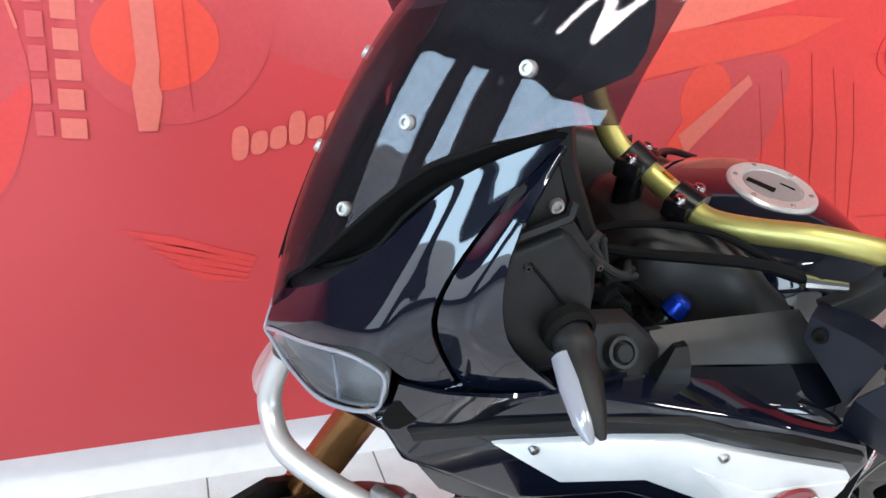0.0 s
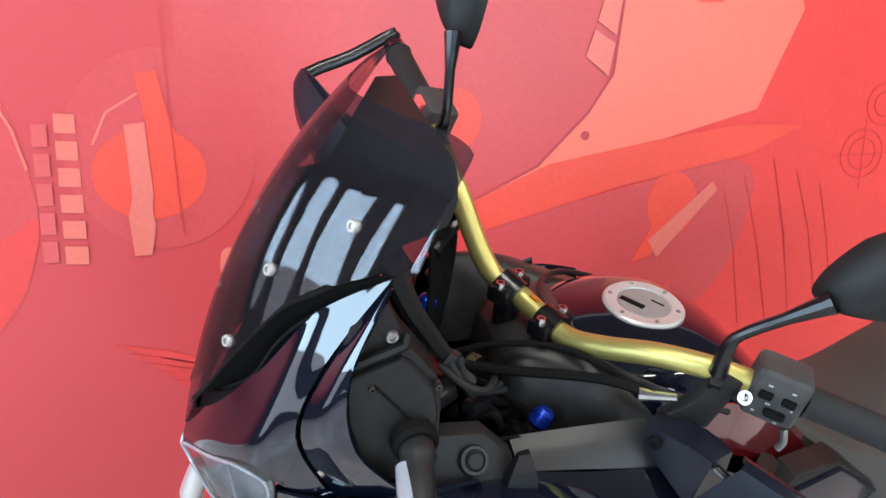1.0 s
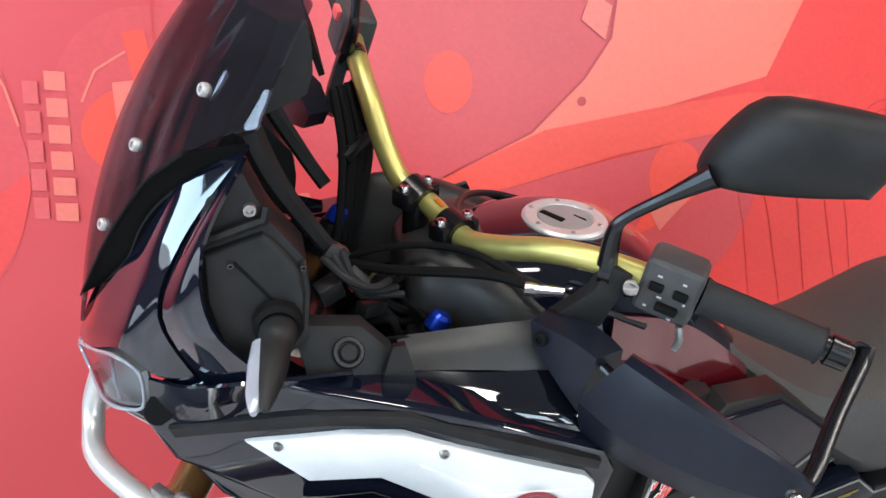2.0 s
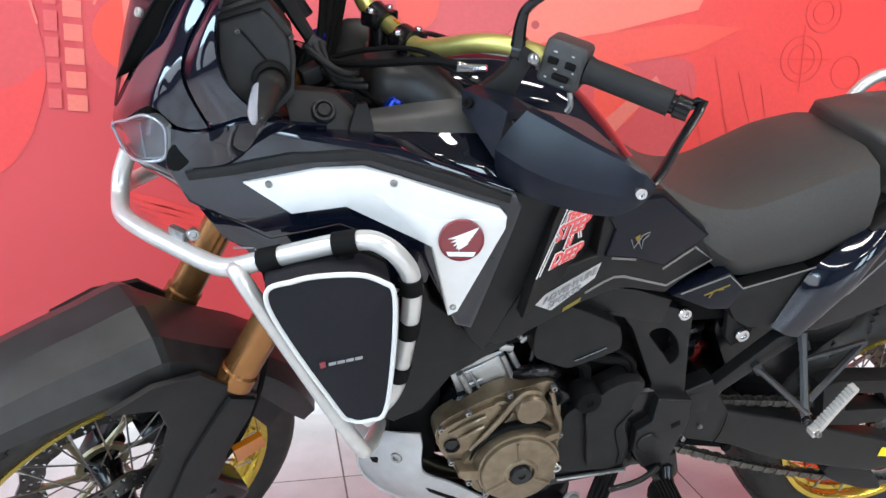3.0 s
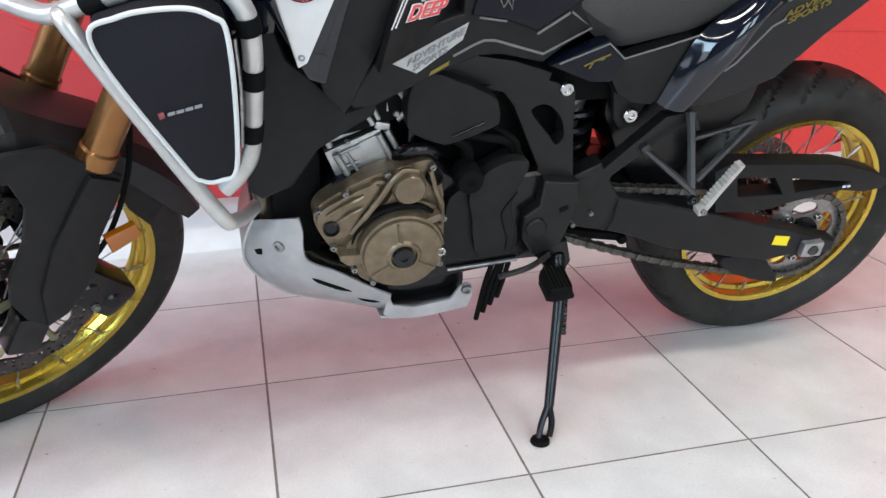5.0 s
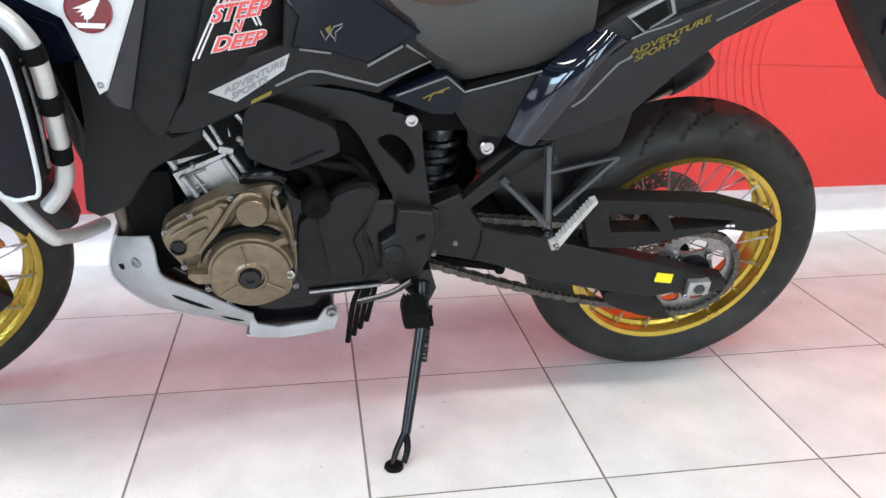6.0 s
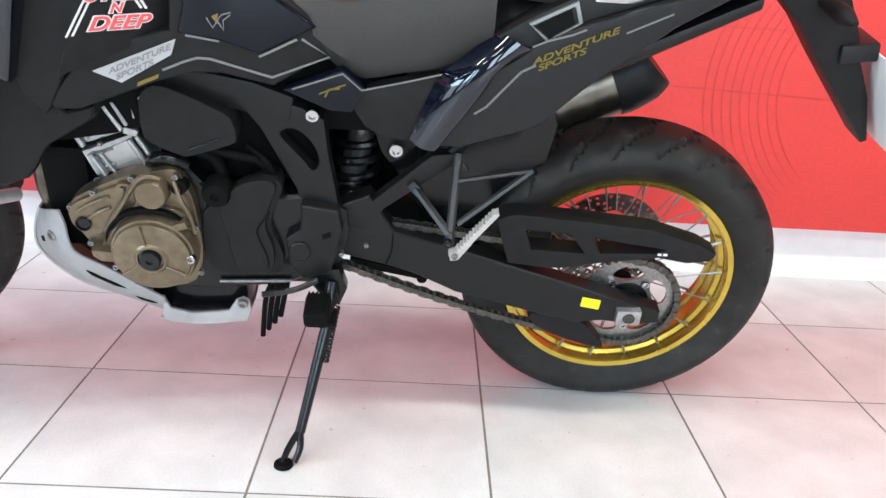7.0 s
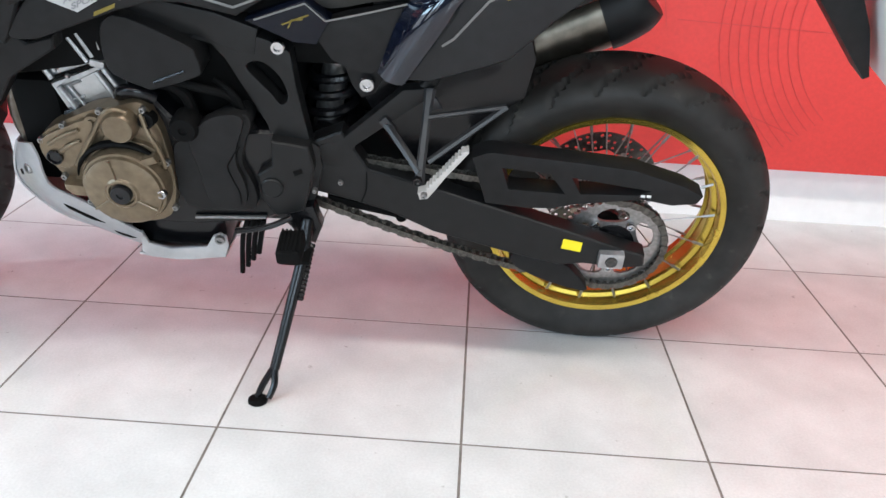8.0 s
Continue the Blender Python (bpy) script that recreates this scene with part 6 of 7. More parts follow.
part("connector", box((-0.080, -0.075, 1.150), (0.026, 0.016, 0.018), 0.003, pose(0, 0, 0, 0, 40, -20)), SWITCHGREY, BIKE)
for k in range(3):
    part("cable_loop", tube([(-0.118 + 0.010 * k, -0.10, 1.195 + 0.004 * k), (-0.094 + 0.006 * k, -0.118 + 0.006 * k, 1.178 - 0.012 * k), (-0.066, -0.110 + 0.012 * k, 1.160 - 0.012 * k), (-0.044 + 0.008 * k, -0.080, 1.150 - 0.010 * k)], 0.0042, 8), HANDGRIP, BIKE)
pair("inner_panel", lambda: patch([[(-0.046, -0.142, 1.117), (0.02, -0.157, 1.132), (0.10, -0.174, 1.147)], [(-0.045, -0.160, 1.110), (0.025, -0.180, 1.122), (0.11, -0.196, 1.130)], [(-0.045, -0.176, 1.097), (0.03, -0.197, 1.106), (0.12, -0.213, 1.104)]], 5, 5, 0.004), FENDER, label="dark grey inner fairing panel")
SHOULDER = [[(-0.045, -0.178, 1.100), (0.03, -0.199, 1.1044), (0.12, -0.215, 1.108), (0.20, -0.222, 1.088)], [(-0.035, -0.210, 1.083), (0.05, -0.238, 1.0855), (0.135, -0.252, 1.068), (0.215, -0.236, 1.030)], [(-0.034, -0.214, 1.074), (0.05, -0.244, 1.072), (0.135, -0.258, 1.050), (0.215, -0.240, 1.022)]]
pair("shoulder_panel", lambda: patch([SHOULDER[0], [tuple(V(*a).lerp(V(*b), 0.5)) for a, b in zip(*SHOULDER[:2])], SHOULDER[1], SHOULDER[2]], 4, 5, 0.004), NAVYMIRROR, label="gloss black shoulder panel")
pair("cockpit_fin", lambda: loft([[(-0.072, -0.205, 1.088), (-0.034, -0.214, 1.088), (-0.034, -0.190, 1.092), (-0.072, -0.185, 1.092)], [(-0.066, -0.204, 1.120), (-0.038, -0.208, 1.122), (-0.038, -0.192, 1.122), (-0.066, -0.190, 1.120)], [(-0.058, -0.200, 1.146), (-0.046, -0.202, 1.148), (-0.046, -0.194, 1.148), (-0.058, -0.194, 1.146)]], True, 3), SATIN, label="small black fin beside the socket panel")
pair("inner_wall", lambda: patch([[(-0.09, -0.135, 1.112), (0.0, -0.150, 1.125), (0.10, -0.172, 1.144)], [(-0.09, -0.12, 1.03), (0.0, -0.125, 1.03), (0.10, -0.135, 1.03)]], 4, 4, 0.004), RUBBERSHADE)
socket_plate = part("socket_plate", plate([(-0.155, 1.155), (-0.085, 1.150), (-0.055, 1.125), (-0.06, 1.095), (-0.14, 1.10)], lambda x, z: -0.165 - 0.6 * (1.15 - z), 0.02, 0.005), PLASTIC, BIKE, "black panel with a power socket")
part("power_socket", lathe([(0, 0.003), (0.010, 0.003), (0.0115, 0.006), (0.015, 0.006), (0.0165, 0.002), (0.0165, -0.015)], (-0.100, -0.181, 1.130), (0.0, -0.75, 0.65), 24), GREY, socket_plate)
part("socket_cap", lathe([(0, 0.003), (0.008, 0.003), (0.0095, 0)], (-0.100, -0.186, 1.1335), (0.0, -0.75, 0.65), 20), PLASTIC, socket_plate)
part("cockpit_floor", box((-0.03, 0, 1.035), (0.22, 0.25, 0.02), 0.006), RUBBERSHADE, BIKE)
for k, pts in enumerate(([(-0.10, -0.05, 1.16), (-0.04, -0.085, 1.165), (0.05, -0.15, 1.190), (0.095, -0.192, 1.192)], [(-0.10, -0.03, 1.15), (-0.03, -0.05, 1.175), (0.04, -0.10, 1.19), (0.10, -0.17, 1.175)], [(-0.08, 0.0, 1.09), (-0.03, -0.05, 1.11), (0.0, -0.10, 1.10)], [(-0.07, -0.02, 1.08), (-0.02, -0.03, 1.12), (0.01, 0.02, 1.10)], [(-0.09, -0.07, 1.09), (-0.05, -0.03, 1.12), (-0.01, 0.03, 1.09)], [(-0.1, 0.06, 1.13), (-0.05, 0.10, 1.2), (-0.04, 0.13, 1.30)], [(-0.09, 0.09, 1.12), (-0.055, 0.115, 1.2), (-0.05, 0.14, 1.31)])):
    part("cable", tube(pts, (0.006, 0.004, 0.006, 0.005, 0.007, 0.006, 0.005)[k], 8), RUBBERSHADE, BIKE)
for k in range(4):
    part("cable", tube([(-0.10 + 0.008 * k, 0.03 + 0.012 * k, 1.10), (-0.085 + 0.010 * k, 0.055 + 0.012 * k, 1.17), (-0.078 + 0.012 * k, 0.090 + 0.010 * k, 1.24), (-0.085 + 0.010 * k, 0.125 + 0.012 * k, 1.30)], 0.0055 + 0.001 * (k % 2), 8), RUBBERSHADE, BIKE)
    part("cable", tube([(-0.11 + 0.012 * k, -0.02 - 0.02 * k, 1.095), (-0.075 + 0.01 * k, -0.045 - 0.016 * k, 1.13 - 0.008 * k), (-0.03, -0.06 - 0.012 * k, 1.115 - 0.01 * k), (0.01 + 0.006 * k, -0.05, 1.085)], 0.0045 + 0.0012 * (k % 2), 8), RUBBERSHADE, BIKE)
part("cable_tie", tube([(-0.078, 0.085, 1.225), (-0.040, 0.118, 1.245)], 0.010, 10, smooth=False), SATIN, BIKE)
part("connector", box((-0.065, -0.085, 1.118), (0.034, 0.018, 0.016), 0.003, pose(0, 0, 0, 0, 15, 35)), GREY, BIKE)
part("cable_adjuster", tube([(0.078, -0.183, 1.191), (0.092, -0.190, 1.192), (0.112, -0.202, 1.196)], [0.008, 0.006, 0.0045], 10, smooth=False), CHROME, BIKE, "bright clutch cable adjuster")

# handlebar (left half as it stands turned; the right half mirrored about the steering)
BARL = [(0.013, 0.005, 1.200), (0.034, -0.041, 1.189), (0.048, -0.072, 1.186), (0.075, -0.110, 1.198), (0.108, -0.150, 1.215), (0.145, -0.186, 1.222), (0.19, -0.215, 1.215)]
bar = part("handlebar", tube([OTHER @ V(*p) for p in BARL[:0:-1]] + [V(*p) for p in BARL], 0.0135, 16), BARGOLD, BIKE, "pale gold anodised handlebar")
GA, GB = V(0.236, -0.243, 1.207), V(0.345, -0.318, 1.180)
pair_steered("grip", lambda: tube([GA, GA.lerp(GB, 0.05), GA.lerp(GB, 0.85), GA.lerp(GB, 0.86)], [0.020, 0.0175, 0.0175, 0.0195], 18, smooth=False), HANDGRIP, bar, "black rubber grip")
pair_steered("bar_weight", lambda: tube([GA.lerp(GB, 0.86), GA.lerp(GB, 0.90), GA.lerp(GB, 0.91), GA.lerp(GB, 1.05)], [0.013, 0.013, 0.016, 0.015], 14, smooth=False), SATIN, bar)
SWM = pose(0, 0, 0, 0, 10, -36)
switch = pair_steered("switch_housing", lambda: box((0.212, -0.226, 1.212), (0.058, 0.046, 0.062), 0.010, SWM, seg=3), SWITCHGREY, bar, "black switch housing")
SWL = Matrix.Translation((0.212, -0.226, 1.212)) @ SWM
for x, z in ((-0.012, 0.004), (0.012, 0.004)):
    part("switch_button", moved(box((x, -0.024, z), (0.014, 0.006, 0.009), 0.002), SWL), RUBBERSHADE, switch[0])
for x, z, w in ((-0.012, 0.016, 0.006), (0.012, 0.017, 0.005), (-0.006, -0.006, 0.006), (-0.016, -0.020, 0.004), (0.018, -0.004, 0.003), (0.010, -0.025, 0.005)):
    part("switch_mark", moved(box((x, -0.0236, z), (w * 0.8, 0.001, 0.0018), 0), SWL), BADGE, switch[0])
part("signal_switch", moved(box((0.004, -0.026, -0.014), (0.022, 0.010, 0.008), 0.003), SWL), RUBBERSHADE, switch[0])
part("horn_lever", moved(tube([(0.022, -0.02, -0.03), (0.028, -0.022, -0.045), (0.026, -0.022, -0.055)], 0.004, 8), SWL), STEEL, switch[0])
part("kill_switch", moved(moved(box((0.0, -0.024, 0.02), (0.022, 0.010, 0.014), 0.003), SWL), OTHER), STICKRED, switch[1], "red engine stop switch")
for c0, c1 in ((V(0.028, -0.030, 1.191), V(0.041, -0.056, 1.187)), (OTHER @ V(0.028, -0.030, 1.191), OTHER @ V(0.041, -0.056, 1.187))):
    d = (c1 - c0).normalized()
    clamp = part("bar_clamp", tube([c0, c1], 0.020, 18, smooth=False), SATIN, bar, "black handlebar clamp")
    mid = (c0 + c1) / 2
    side = d.cross(V(0, 0, 1)).normalized()
    for k in (-1, 1):
        part("clamp_block", box(mid + side * 0.019 * k, (0.028, 0.016, 0.022), 0.004, pose(0, 0, 0, 0, 0, math.degrees(math.atan2(d.y, d.x)))), SATIN, clamp)
        bolt(clamp, mid + side * 0.019 * k + V(0, 0, 0.011), 0.0065, CHROME, (0, 0, 1))
    part("clamp_riser", tube([mid, mid - V(0, 0, 0.06)], 0.016, 12, smooth=False), SATIN, clamp)
part("bar_sticker", box((0.0225, -0.016, 1.2090), (0.014, 0.005, 0.0012), 0.0004, pose(0, 0, 0, 0, 12, -65)), ORANGE, bar, "small orange sticker")
pair_steered("lever_perch", lambda: tube([(0.150, -0.196, 1.220), (0.160, -0.203, 1.219)], 0.0185, 14, smooth=False), SATIN, bar)
pair_steered("perch_arm", lambda: plate([(0.150, 1.232), (0.172, 1.222), (0.150, 1.160), (0.115, 1.150), (0.105, 1.165), (0.125, 1.185), (0.138, 1.20)], lambda x, z: -0.200 - 0.4 * (x - 0.11), 0.016, 0.004), PLASTIC, bar, "black lever perch")
bolt(bar, (0.165, -0.232, 1.214), 0.009, CHROME, (-0.3, -0.8, 0.6), 0.012)
pair_steered("clutch_lever", lambda: tube([(0.125, -0.225, 1.160), (0.140, -0.255, 1.142), (0.180, -0.318, 1.118), (0.215, -0.355, 1.100)], 0.006, 8, flat=0.6), SATIN, bar)
pair_steered("mirror_stalk", lambda: tube([(0.150, -0.207, 1.228), (0.150, -0.210, 1.262), (0.156, -0.216, 1.282), (0.185, -0.236, 1.312), (0.215, -0.255, 1.340)], [0.0105, 0.008, 0.006, 0.0065, 0.012], 10, n=4), SATIN, BIKE, "black mirror stalk")


def mirror_y(x, z):
    return -0.28 - 0.55 * (x - 0.27)


MIRS = [(0.211, 1.343), (0.223, 1.375), (0.251, 1.410), (0.302, 1.411), (0.343, 1.405), (0.349, 1.397), (0.328, 1.344), (0.319, 1.338), (0.265, 1.329), (0.218, 1.328)]
def mirror_shell():
    mid = V(sum(p[0] for p in MIRS) / len(MIRS), 0, sum(p[1] for p in MIRS) / len(MIRS))
    sm = curve_pts([(x, 0, z) for x, z in MIRS], 3, True)
    rings = []
    for k, d in ((0.97, 0.022), (1.0, 0.012), (1.0, 0.004), (0.93, -0.010), (0.72, -0.022), (0.35, -0.028), (0.05, -0.029)):
        rings.append([(mid.x + (p.x - mid.x) * k, mirror_y(p.x, p.z) * k + mirror_y(mid.x, mid.z) * (1 - k) + d, mid.z + (p.z - mid.z) * k) for p in sm])
    return loft(rings, True, 2)


pair_steered("mirror", mirror_shell, PLASTIC, BIKE, "black plastic rear view mirror")
HG = [[(0.165, -0.262, 1.160), (0.146, -0.283, 1.166), (0.116, -0.262, 1.106), (0.127, -0.258, 1.060)], [(0.190, -0.305, 1.156), (0.172, -0.324, 1.160), (0.144, -0.316, 1.100), (0.160, -0.306, 1.054)], [(0.218, -0.352, 1.148), (0.205, -0.364, 1.150), (0.184, -0.360, 1.096), (0.198, -0.348, 1.056)], [(0.243, -0.388, 1.141), (0.234, -0.395, 1.142), (0.224, -0.398, 1.100), (0.230, -0.388, 1.066)], [(0.262, -0.409, 1.130), (0.257, -0.413, 1.130), (0.252, -0.416, 1.105), (0.251, -0.407, 1.083)], [(0.272, -0.416, 1.120), (0.270, -0.418, 1.118), (0.267, -0.418, 1.108), (0.263, -0.414, 1.098)]]
pair_steered("handguard", lambda: patch(HG, 3, 2, 0.005), GUARD, BIKE, "navy black plastic handguard", edge=16)
HM = [[(0.079, -0.206, 1.168), (0.102, -0.190, 1.170), (0.106, -0.192, 1.142), (0.082, -0.208, 1.140)], [(0.110, -0.242, 1.165), (0.142, -0.222, 1.166), (0.142, -0.224, 1.112), (0.102, -0.242, 1.112)], [(0.128, -0.262, 1.157), (0.160, -0.250, 1.156), (0.158, -0.250, 1.085), (0.119, -0.256, 1.088)]]
pair_steered("handguard_mount", lambda: loft(HM, True, 2), GUARD, BIKE, "navy black handguard mounting block", edge=25)
bolt(BIKE, (0.086, -0.219, 1.154), 0.0075, RUBBERSHADE, (-0.7, -0.7, 0.1), 0.004)
pair_steered("handguard_stay", lambda: tube([(0.253, -0.405, 1.108), (0.275, -0.405, 1.118), (0.318, -0.365, 1.150), (0.362, -0.328, 1.190), (0.345, -0.318, 1.182)], 0.009, 8, flat=0.4, n=3), SATIN, BIKE)
bolt(BIKE, (0.253, -0.4185, 1.112), 0.008, CHROME, (-0.3, -0.95, 0.1))

# front fender (turned with the wheel)
SP = [(-0.86, 0.60, 0.045, 0.02), (-0.80, 0.665, 0.065, 0.03), (-0.70, 0.735, 0.08, 0.045), (-0.58, 0.775, 0.092, 0.060), (-0.47, 0.795, 0.10, 0.070), (-0.405, 0.808, 0.105, 0.075), (-0.375, 0.785, 0.10, 0.060), (-0.31, 0.725, 0.09, 0.045), (-0.22, 0.660, 0.090, 0.060), (-0.14, 0.578, 0.090, 0.075), (-0.096, 0.500, 0.086, 0.07), (-0.082, 0.445, 0.082, 0.05)]
def fender_row(x, z, w, d, k):
    """One cross section: the sides hang down in front and point to the axle behind."""
    way = V(0, 0, -1) if k < 6 else (AXLE_F - V(x, 0, z)).normalized()
    top = V(x, 0, z)
    return [top + V(0, y * w, 0) + way * (d * s) for y, s in ((-1, 1), (-0.93, 0.45), (-0.6, 0.12), (0, 0), (0.6, 0.12), (0.93, 0.45), (1, 1))]


fend = [fender_row(*row, k) for k, row in enumerate(SP)]
fender = steered("front_fender", patch(fend, 2, 1, 0.004), FENDER, BIKE, "matte black plastic front fender", edge=14)
for s in (-1, 1):
    guard = steered("fork_guard", plate([(-0.50, 0.735), (-0.43, 0.755), (-0.355, 0.742), (-0.310, 0.690), (-0.259, 0.642), (-0.270, 0.602), (-0.312, 0.523), (-0.321, 0.475), (-0.344, 0.423), (-0.388, 0.371), (-0.428, 0.357), (-0.456, 0.396), (-0.473, 0.454), (-0.463, 0.510), (-0.429, 0.575), (-0.412, 0.644), (-0.425, 0.70)], lambda x, z: s * (0.128 - 0.06 * max(0, z - 0.62)), -0.010 * s, 0.004), PLASTIC, BIKE, "matte black fork guard")
    steered("guard_facet", plate([(-0.312, 0.672), (-0.266, 0.641), (-0.276, 0.602), (-0.318, 0.522), (-0.327, 0.478), (-0.350, 0.427), (-0.392, 0.378), (-0.430, 0.366), (-0.425, 0.452), (-0.391, 0.547), (-0.339, 0.633)], lambda x, z: s * 0.135, -0.009 * s, 0.005), PLASTIC, guard)
    refl = steered("side_reflector", plate([(-0.309, 0.532), (-0.255, 0.539), (-0.244, 0.505), (-0.300, 0.490)], 0.140 * s, -0.012 * s, 0.003), ORANGE, BIKE, "orange side reflector")
    steered("fork_guard_rear", plate([(-0.255, 0.66), (-0.20, 0.60), (-0.16, 0.50), (-0.20, 0.44), (-0.235, 0.50), (-0.262, 0.60)], 0.06 * s, 0.01 * s, 0.003), PLASTIC, guard)
steered("brake_hose", tube([V(-0.37, -0.09, 0.40), V(-0.30, -0.115, 0.50), V(-0.24, -0.10, 0.62), V(-0.20, -0.06, 0.76), V(-0.14, -0.04, 0.92)], 0.005, 8), RUBBERSHADE, BIKE)

# ---- bag strapped to the crash bar ----
bag = new("crash_bar_bag")
tagged(bag, "black fabric bag with pale piping strapped to the crash bar", "bag")
bag.matrix_world = motorcycle.matrix_world @ Matrix.Translation((-0.07, -0.30, 0.72))
BG = [(-0.184, 0.914), (-0.148, 0.954), (-0.076, 0.969), (-0.039, 0.960), (-0.024, 0.940), (-0.021, 0.845), (-0.027, 0.743), (-0.047, 0.724), (-0.072, 0.721), (-0.096, 0.747)]
INB = Matrix.Translation((0.07, 0.30, -0.72))


def bag_y(x, z):
    return -0.325 - 0.22 * (x + 0.1) - 0.05 * (z - 0.85)


outline = [(q.x, q.z) for q in curve_pts([(x, 0, z) for x, z in BG], 8, True)]
bcx, bcz = -0.085, 0.86


def bag_shell():
    rings = []
    for k, d in ((0.92, 0.085), (0.99, 0.078), (1.0, 0.06), (1.0, 0.006), (0.97, -0.001), (0.7, -0.006), (0.35, -0.009), (0.03, -0.010)):
        rings.append([(bcx + (x - bcx) * k, bag_y(bcx + (x - bcx) * k, bcz + (z - bcz) * k) + d, bcz + (z - bcz) * k) for x, z in outline])
    return loft(rings, True, 2)


part("bag_body", moved(bag_shell(), INB), CLOTH, bag)
part("piping", moved(tube([(x, bag_y(x, z) - 0.001, z) for x, z in outline], 0.0035, 8, 1, closed=True), INB), PIPING, bag, "pale reflective piping")
part("piping", moved(tube([(x, bag_y(x, z) + 0.062, z) for x, z in outline], 0.003, 8, 1, closed=True), INB), RUBBERSHADE, bag)
part("label_mark", moved(plate([(-0.119, 0.830), (-0.111, 0.833), (-0.110, 0.824), (-0.117, 0.821)], lambda x, z: bag_y(x, z) - 0.0125, 0.002, 0), INB), DARKRED, bag, "small red mark")
for k in range(4):
    x, z = -0.1065 + 0.0115 * k, 0.8265 + 0.0041 * k
    part("label_bar", moved(plate([(x, z + 0.004), (x + 0.0095, z + 0.0074), (x + 0.0095, z + 0.0034), (x, z)], lambda x_, z_: bag_y(x_, z_) - 0.0125, 0.002, 0), INB), GREYPRINT, bag)
part("zip", moved(tube([(-0.015, bag_y(-0.02, 0.9) + 0.03, 0.93), (-0.012, bag_y(-0.02, 0.85) + 0.03, 0.85), (-0.016, bag_y(-0.02, 0.75) + 0.03, 0.76)], 0.003, 6), INB), STEEL, bag)
for p, q in (((-0.190, -0.258, 0.950), (-0.164, -0.268, 0.961)), ((-0.096, -0.290, 0.988), (-0.066, -0.300, 0.997)), ((0.001, -0.319, 0.950), (0.005, -0.317, 0.927)), ((0.006, -0.308, 0.876), (0.005, -0.303, 0.848)), ((0.001, -0.290, 0.788), (-0.002, -0.284, 0.760))):
    part("strap", moved(tube([p, q], 0.0165, 14, smooth=False), INB), RUBBERSHADE, bag, "black strap")
    m = (V(*p) + V(*q)) / 2
    c = m.lerp(V(bcx, -0.30, bcz), 0.3)
    part("strap_tail", moved(tube([m, c], 0.011, 8, smooth=False, flat=0.3), INB), RUBBERSHADE, bag)

# ---- banner on the wall ----
banner = part("banner", box((0.45, (PANEL_Y + WALL_Y) / 2, 1.595), (8.9, WALL_Y - PANEL_Y, 2.81), 0.002), REDPRINT, None)
tagged(banner, "large red printed banner panel with racing graphics on the wall", "banner")


def wall_shape(name, pts, material, layer=1, smooth=False, label=""):
    """A printed shape on the banner: points (x, z)."""
    if smooth:
        pts = [(q.x, q.z) for q in curve_pts([(x, 0, z) for x, z in pts], 6, True)]
    return part(name, plate(pts, PANEL_Y - 0.0012 * layer, 0.001, 0), material, banner, label)


def disc_pts(x, z, r, rz=None, k=40):
    return [(x + r * math.cos(2 * math.pi * i / k), z + (rz or r) * math.sin(2 * math.pi * i / k)) for i in range(k)]


wall_shape("printed_field", [(-3.0, 0.25), (-3.0, 1.9), (-1.2, 1.75), (-0.85, 1.45), (-0.76, 1.30), (-0.735, 1.17), (-0.728, 1.04), (-0.80, 0.84), (-1.0, 0.70), (-1.1, 0.45), (-1.6, 0.25)], PR_ROSE, 1, True)
wall_shape("printed_field", [(-1.4, 0.94), (-0.86, 1.0), (-0.735, 1.06), (-0.74, 0.98), (-0.80, 0.85), (-0.92, 0.77), (-1.4, 0.70)], PR_RED, 2, True)
wall_shape("printed_field", [(-0.30, 1.16), (0.05, 1.02), (0.237, 1.00), (0.464, 1.105), (0.601, 1.237), (0.668, 1.340), (0.69, 1.53), (0.60, 1.80), (0.2, 2.0), (-0.25, 1.9), (-0.40, 1.5)], PR_ROSE, 1, True)
wall_shape("printed_field", [(0.237, 1.012), (0.464, 1.115), (0.601, 1.247), (0.668, 1.345), (0.69, 1.53), (0.64, 1.80), (1.1, 1.85), (1.22, 1.50), (1.10, 1.24), (0.80, 1.165), (0.5, 1.12)], PR_PEACH, 2)
wall_shape("printed_edge", strip([(0.237, 1.012), (0.464, 1.115), (0.601, 1.247), (0.668, 1.345), (0.69, 1.53), (0.64, 1.80)], 0.006), PR_DARK, 3)
wall_shape("printed_band", [(0.237, 1.012), (0.5, 1.12), (0.80, 1.168), (1.05, 1.20), (1.25, 1.19), (1.10, 1.12), (0.70, 1.05), (0.32, 0.955), (0.20, 0.965)], PR_ORANGE, 3)
wall_shape("printed_field", [(0.30, 0.94), (0.70, 1.04), (1.06, 1.10), (1.10, 0.95), (0.95, 0.70), (0.5, 0.55), (0.2, 0.70)], PR_ROSE, 1, True)
wall_shape("printed_disc", disc_pts(0.86, 0.99, 0.075, 0.09), PR_ORANGE, 2)
wall_shape("printed_field", [(0.80, 0.93), (0.87, 0.93), (0.80, 0.85), (0.74, 0.83)], PR_ORANGE, 3)
wall_shape("printed_bar", [(0.792, 0.894), (0.821, 0.843), (0.996, 1.023), (0.980, 1.048)], PR_PALE, 4)
wall_shape("printed_dot", disc_pts(0.595, 1.189, 0.012), PR_DARK, 3)
wall_shape("printed_square", [(0.90, 1.52), (0.97, 1.52), (0.97, 1.56), (0.90, 1.56)], PR_ORANGE, 4)
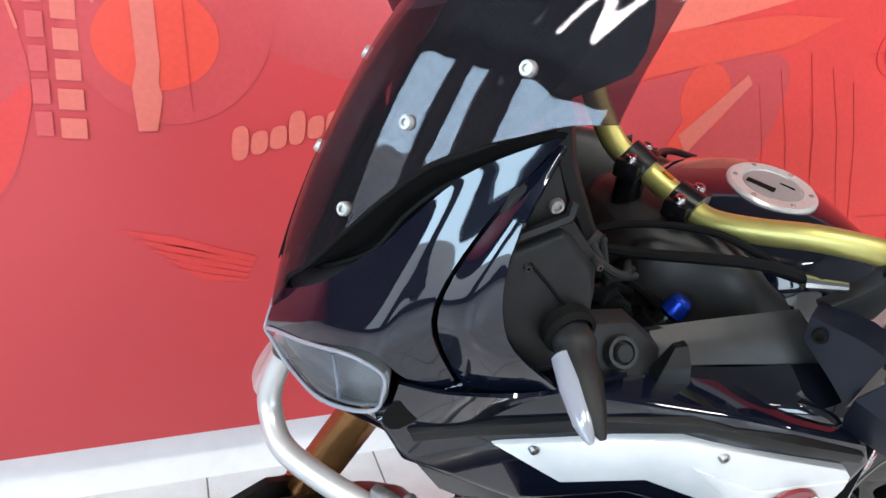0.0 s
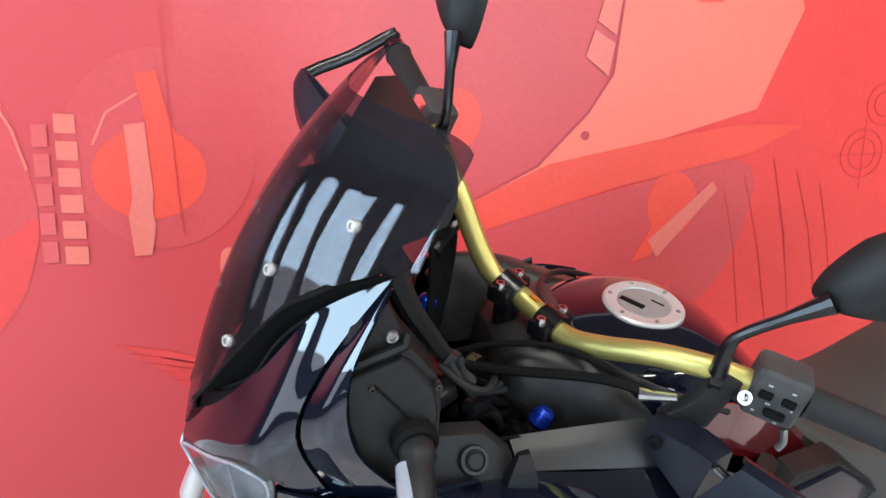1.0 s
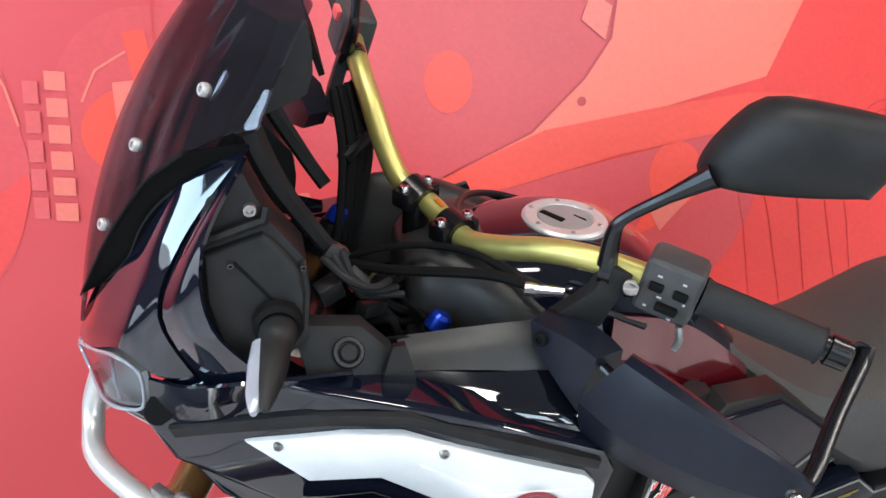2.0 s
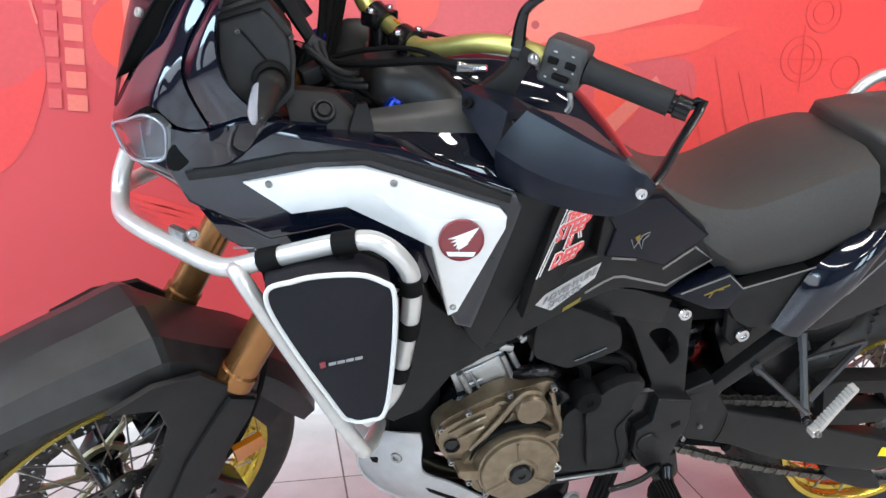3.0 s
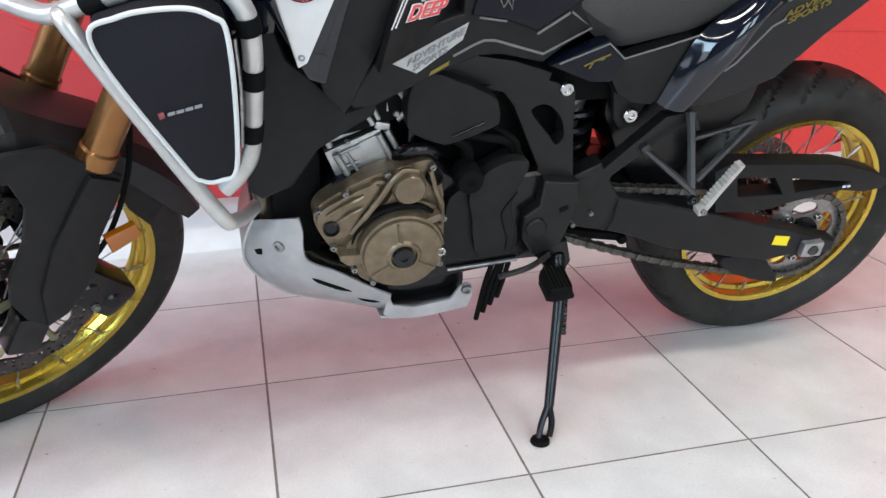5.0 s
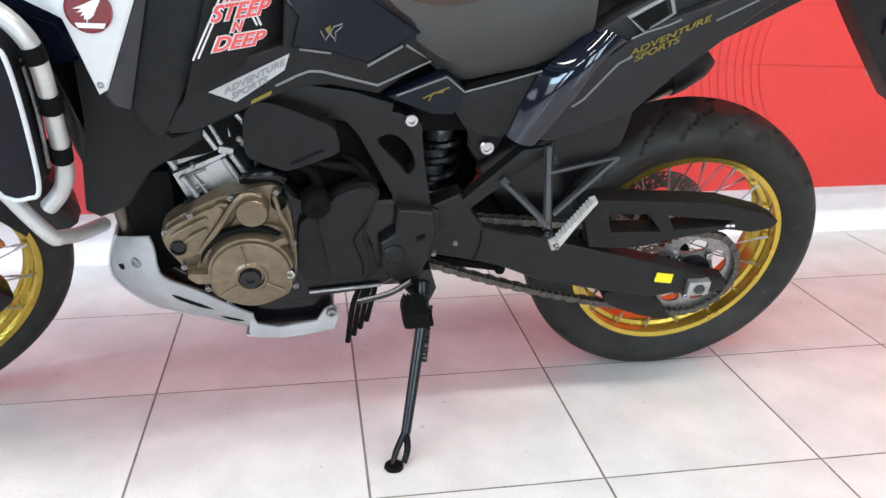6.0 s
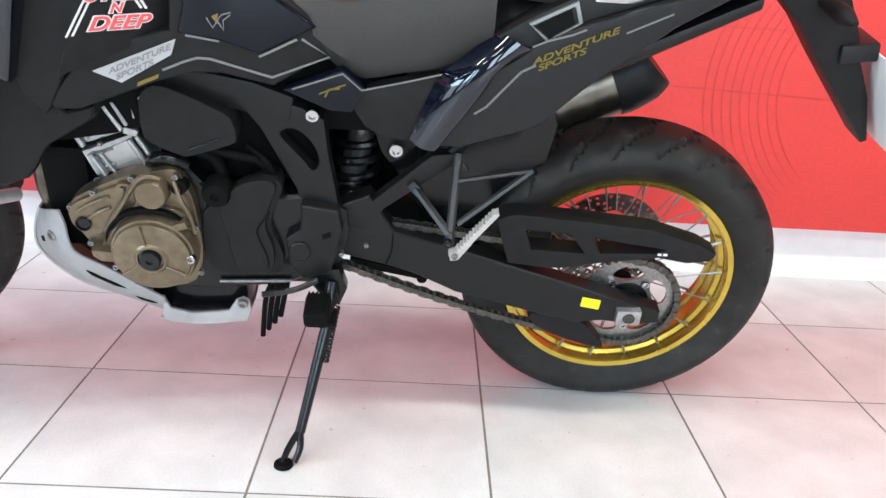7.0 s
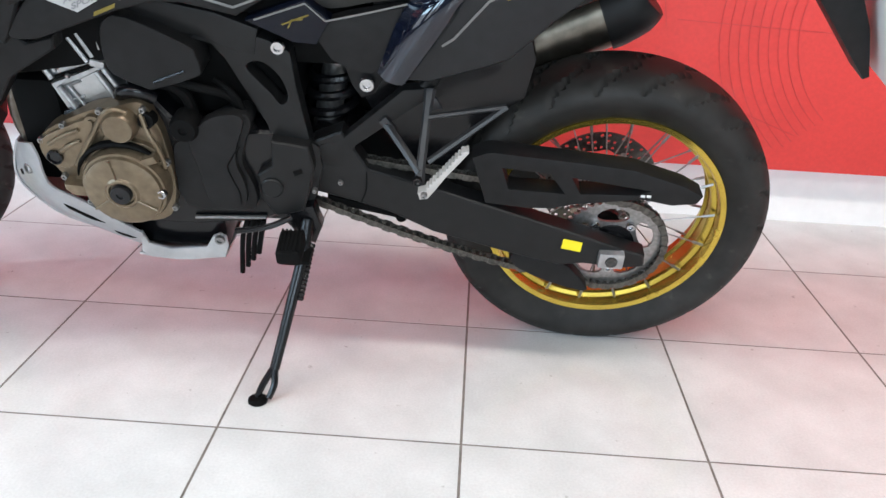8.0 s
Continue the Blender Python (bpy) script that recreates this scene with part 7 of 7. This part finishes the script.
wall_shape("printed_disc", disc_pts(-0.45, 1.20, 0.21, 0.23), PR_ROSE, 2)
wall_shape("printed_disc", disc_pts(-0.479, 1.147, 0.125, 0.105), PR_ORANGE, 3)
wall_shape("printed_hook", [(-0.494, 1.373), (-0.446, 1.378), (-0.426, 1.265), (-0.405, 1.21), (-0.47, 1.19), (-0.482, 1.30)], PR_ORANGE, 4)
wall_shape("printed_strip", [(-0.525, 1.262), (-0.480, 1.266), (-0.476, 1.10), (-0.482, 1.06), (-0.476, 1.03), (-0.492, 0.958), (-0.530, 0.958), (-0.535, 1.05), (-0.522, 1.10)], PR_PALE, 5)
wall_shape("printed_disc", disc_pts(0.253, 1.245, 0.06, 0.075), PR_ORANGE, 3)
for pts in ([(-0.80, 1.36), (-0.755, 1.26), (-0.735, 1.17)], [(-0.595, 1.22), (-0.56, 1.29), (-0.49, 1.33)]):
    wall_shape("printed_line", strip(pts, 0.006), PR_PALE, 3)
for k in range(5):
    wall_shape("printed_feather", [(-0.598 + 0.03 * k, 0.742 - 0.026 * k), (-0.48 + 0.02 * k, 0.715 - 0.025 * k), (-0.300 - 0.006 * k, 0.650 - 0.014 * k), (-0.306 - 0.006 * k, 0.638 - 0.012 * k), (-0.50 + 0.02 * k, 0.698 - 0.024 * k)], PR_RED, 2)
# sponsor wordmarks on the print, as plain blocks
for k in range(6):
    z = 1.268 - 0.060 * k
    wall_shape("printed_block", [(-0.668 - 0.002 * k, z + 0.024), (-0.624 - 0.001 * k, z + 0.020), (-0.626 - 0.001 * k, z - 0.022), (-0.670 - 0.002 * k, z - 0.018)], PR_PALE, 4)
for k in range(5):
    z = 1.245 - 0.066 * k
    wall_shape("printed_block", [(-0.716 - 0.002 * k, z + 0.026), (-0.684 - 0.002 * k, z + 0.024), (-0.686 - 0.002 * k, z - 0.026), (-0.718 - 0.002 * k, z - 0.024)], PR_BLOCK, 4)
wall_shape("printed_block", [(0.588, 1.389), (0.652, 1.339), (0.668, 1.42), (0.612, 1.455)], PR_PALE, 5)
wall_shape("printed_block", [(0.618, 1.475), (0.670, 1.44), (0.684, 1.526), (0.640, 1.55)], PR_PALE, 5)
for k in range(6):
    x = -0.340 + 0.042 * k
    z = 0.915 + 0.010 * k
    wall_shape("printed_script", [(x, z - 0.026), (x + 0.030, z - 0.022), (x + 0.034, z + (0.040 if k in (0, 3) else 0.020)), (x + 0.004, z + (0.036 if k in (0, 3) else 0.016))], PR_PALE, 3, True)
# fine line drawing on the print
for k in range(9):
    a0, a1 = (150, 225) if k < 6 else (120, 250)
    r = 0.42 + 0.028 * k
    wall_shape("printed_line", strip([(2.22 + r * math.cos(radians(a)), 0.62 + r * 0.9 * math.sin(radians(a))) for a in np.linspace(a0, a1, 30) if 0.62 + r * 0.9 * math.sin(radians(a)) > 0.24], 0.002), PR_LINE, 2)
for k, (xa, za, xb, zb) in enumerate(((1.02, 1.02, 1.10, 0.62), (1.08, 1.06, 1.20, 0.58), (1.17, 1.10, 1.27, 0.62), (1.25, 1.06, 1.36, 0.66), (1.33, 1.02, 1.42, 0.60), (1.20, 0.95, 1.24, 0.80), (1.45, 0.62, 2.6, 0.58), (1.6, 0.80, 2.4, 0.79), (1.5, 0.42, 1.85, 0.30))):
    wall_shape("printed_line", strip([(xa, za), (xa * 0.6 + xb * 0.4 + 0.01, za * 0.6 + zb * 0.4), (xb, zb)], 0.002), PR_LINE, 2)
for x, z, r in ((1.46, 1.10, 0.07), (1.46, 1.10, 0.045), (1.52, 1.24, 0.06), (1.52, 1.24, 0.035), (1.62, 1.06, 0.05)):
    wall_shape("printed_line", strip([(x + r * math.cos(2 * math.pi * i / 28), z + r * math.sin(2 * math.pi * i / 28)) for i in range(28)] + [(x + r, z)], 0.0025), PR_LINE, 2)
for pts in ([(1.36, 1.10), (1.56, 1.10)], [(1.46, 1.0), (1.46, 1.20)], [(-0.43, 1.9), (-0.425, 1.3), (-0.418, 1.0)]):
    wall_shape("printed_line", strip(pts, 0.002), PR_LINE, 5)

# ---- floor tiles ----
tile_mesh = None
for i in range(-9, 11):
    for j in range(-14, 2):
        if tile_mesh is None:
            first = part("tile", box((0, 0, -0.003), (TS - 0.0050, TS - 0.0050, 0.006), 0), TILE, floor)
            tile_mesh = first
            first.location = ((i + 0.5) * TS, (j + 0.5) * TS, 0)
        else:
            o = shared("tile", tile_mesh, floor)
            o.location = ((i + 0.5) * TS, (j + 0.5) * TS, 0)
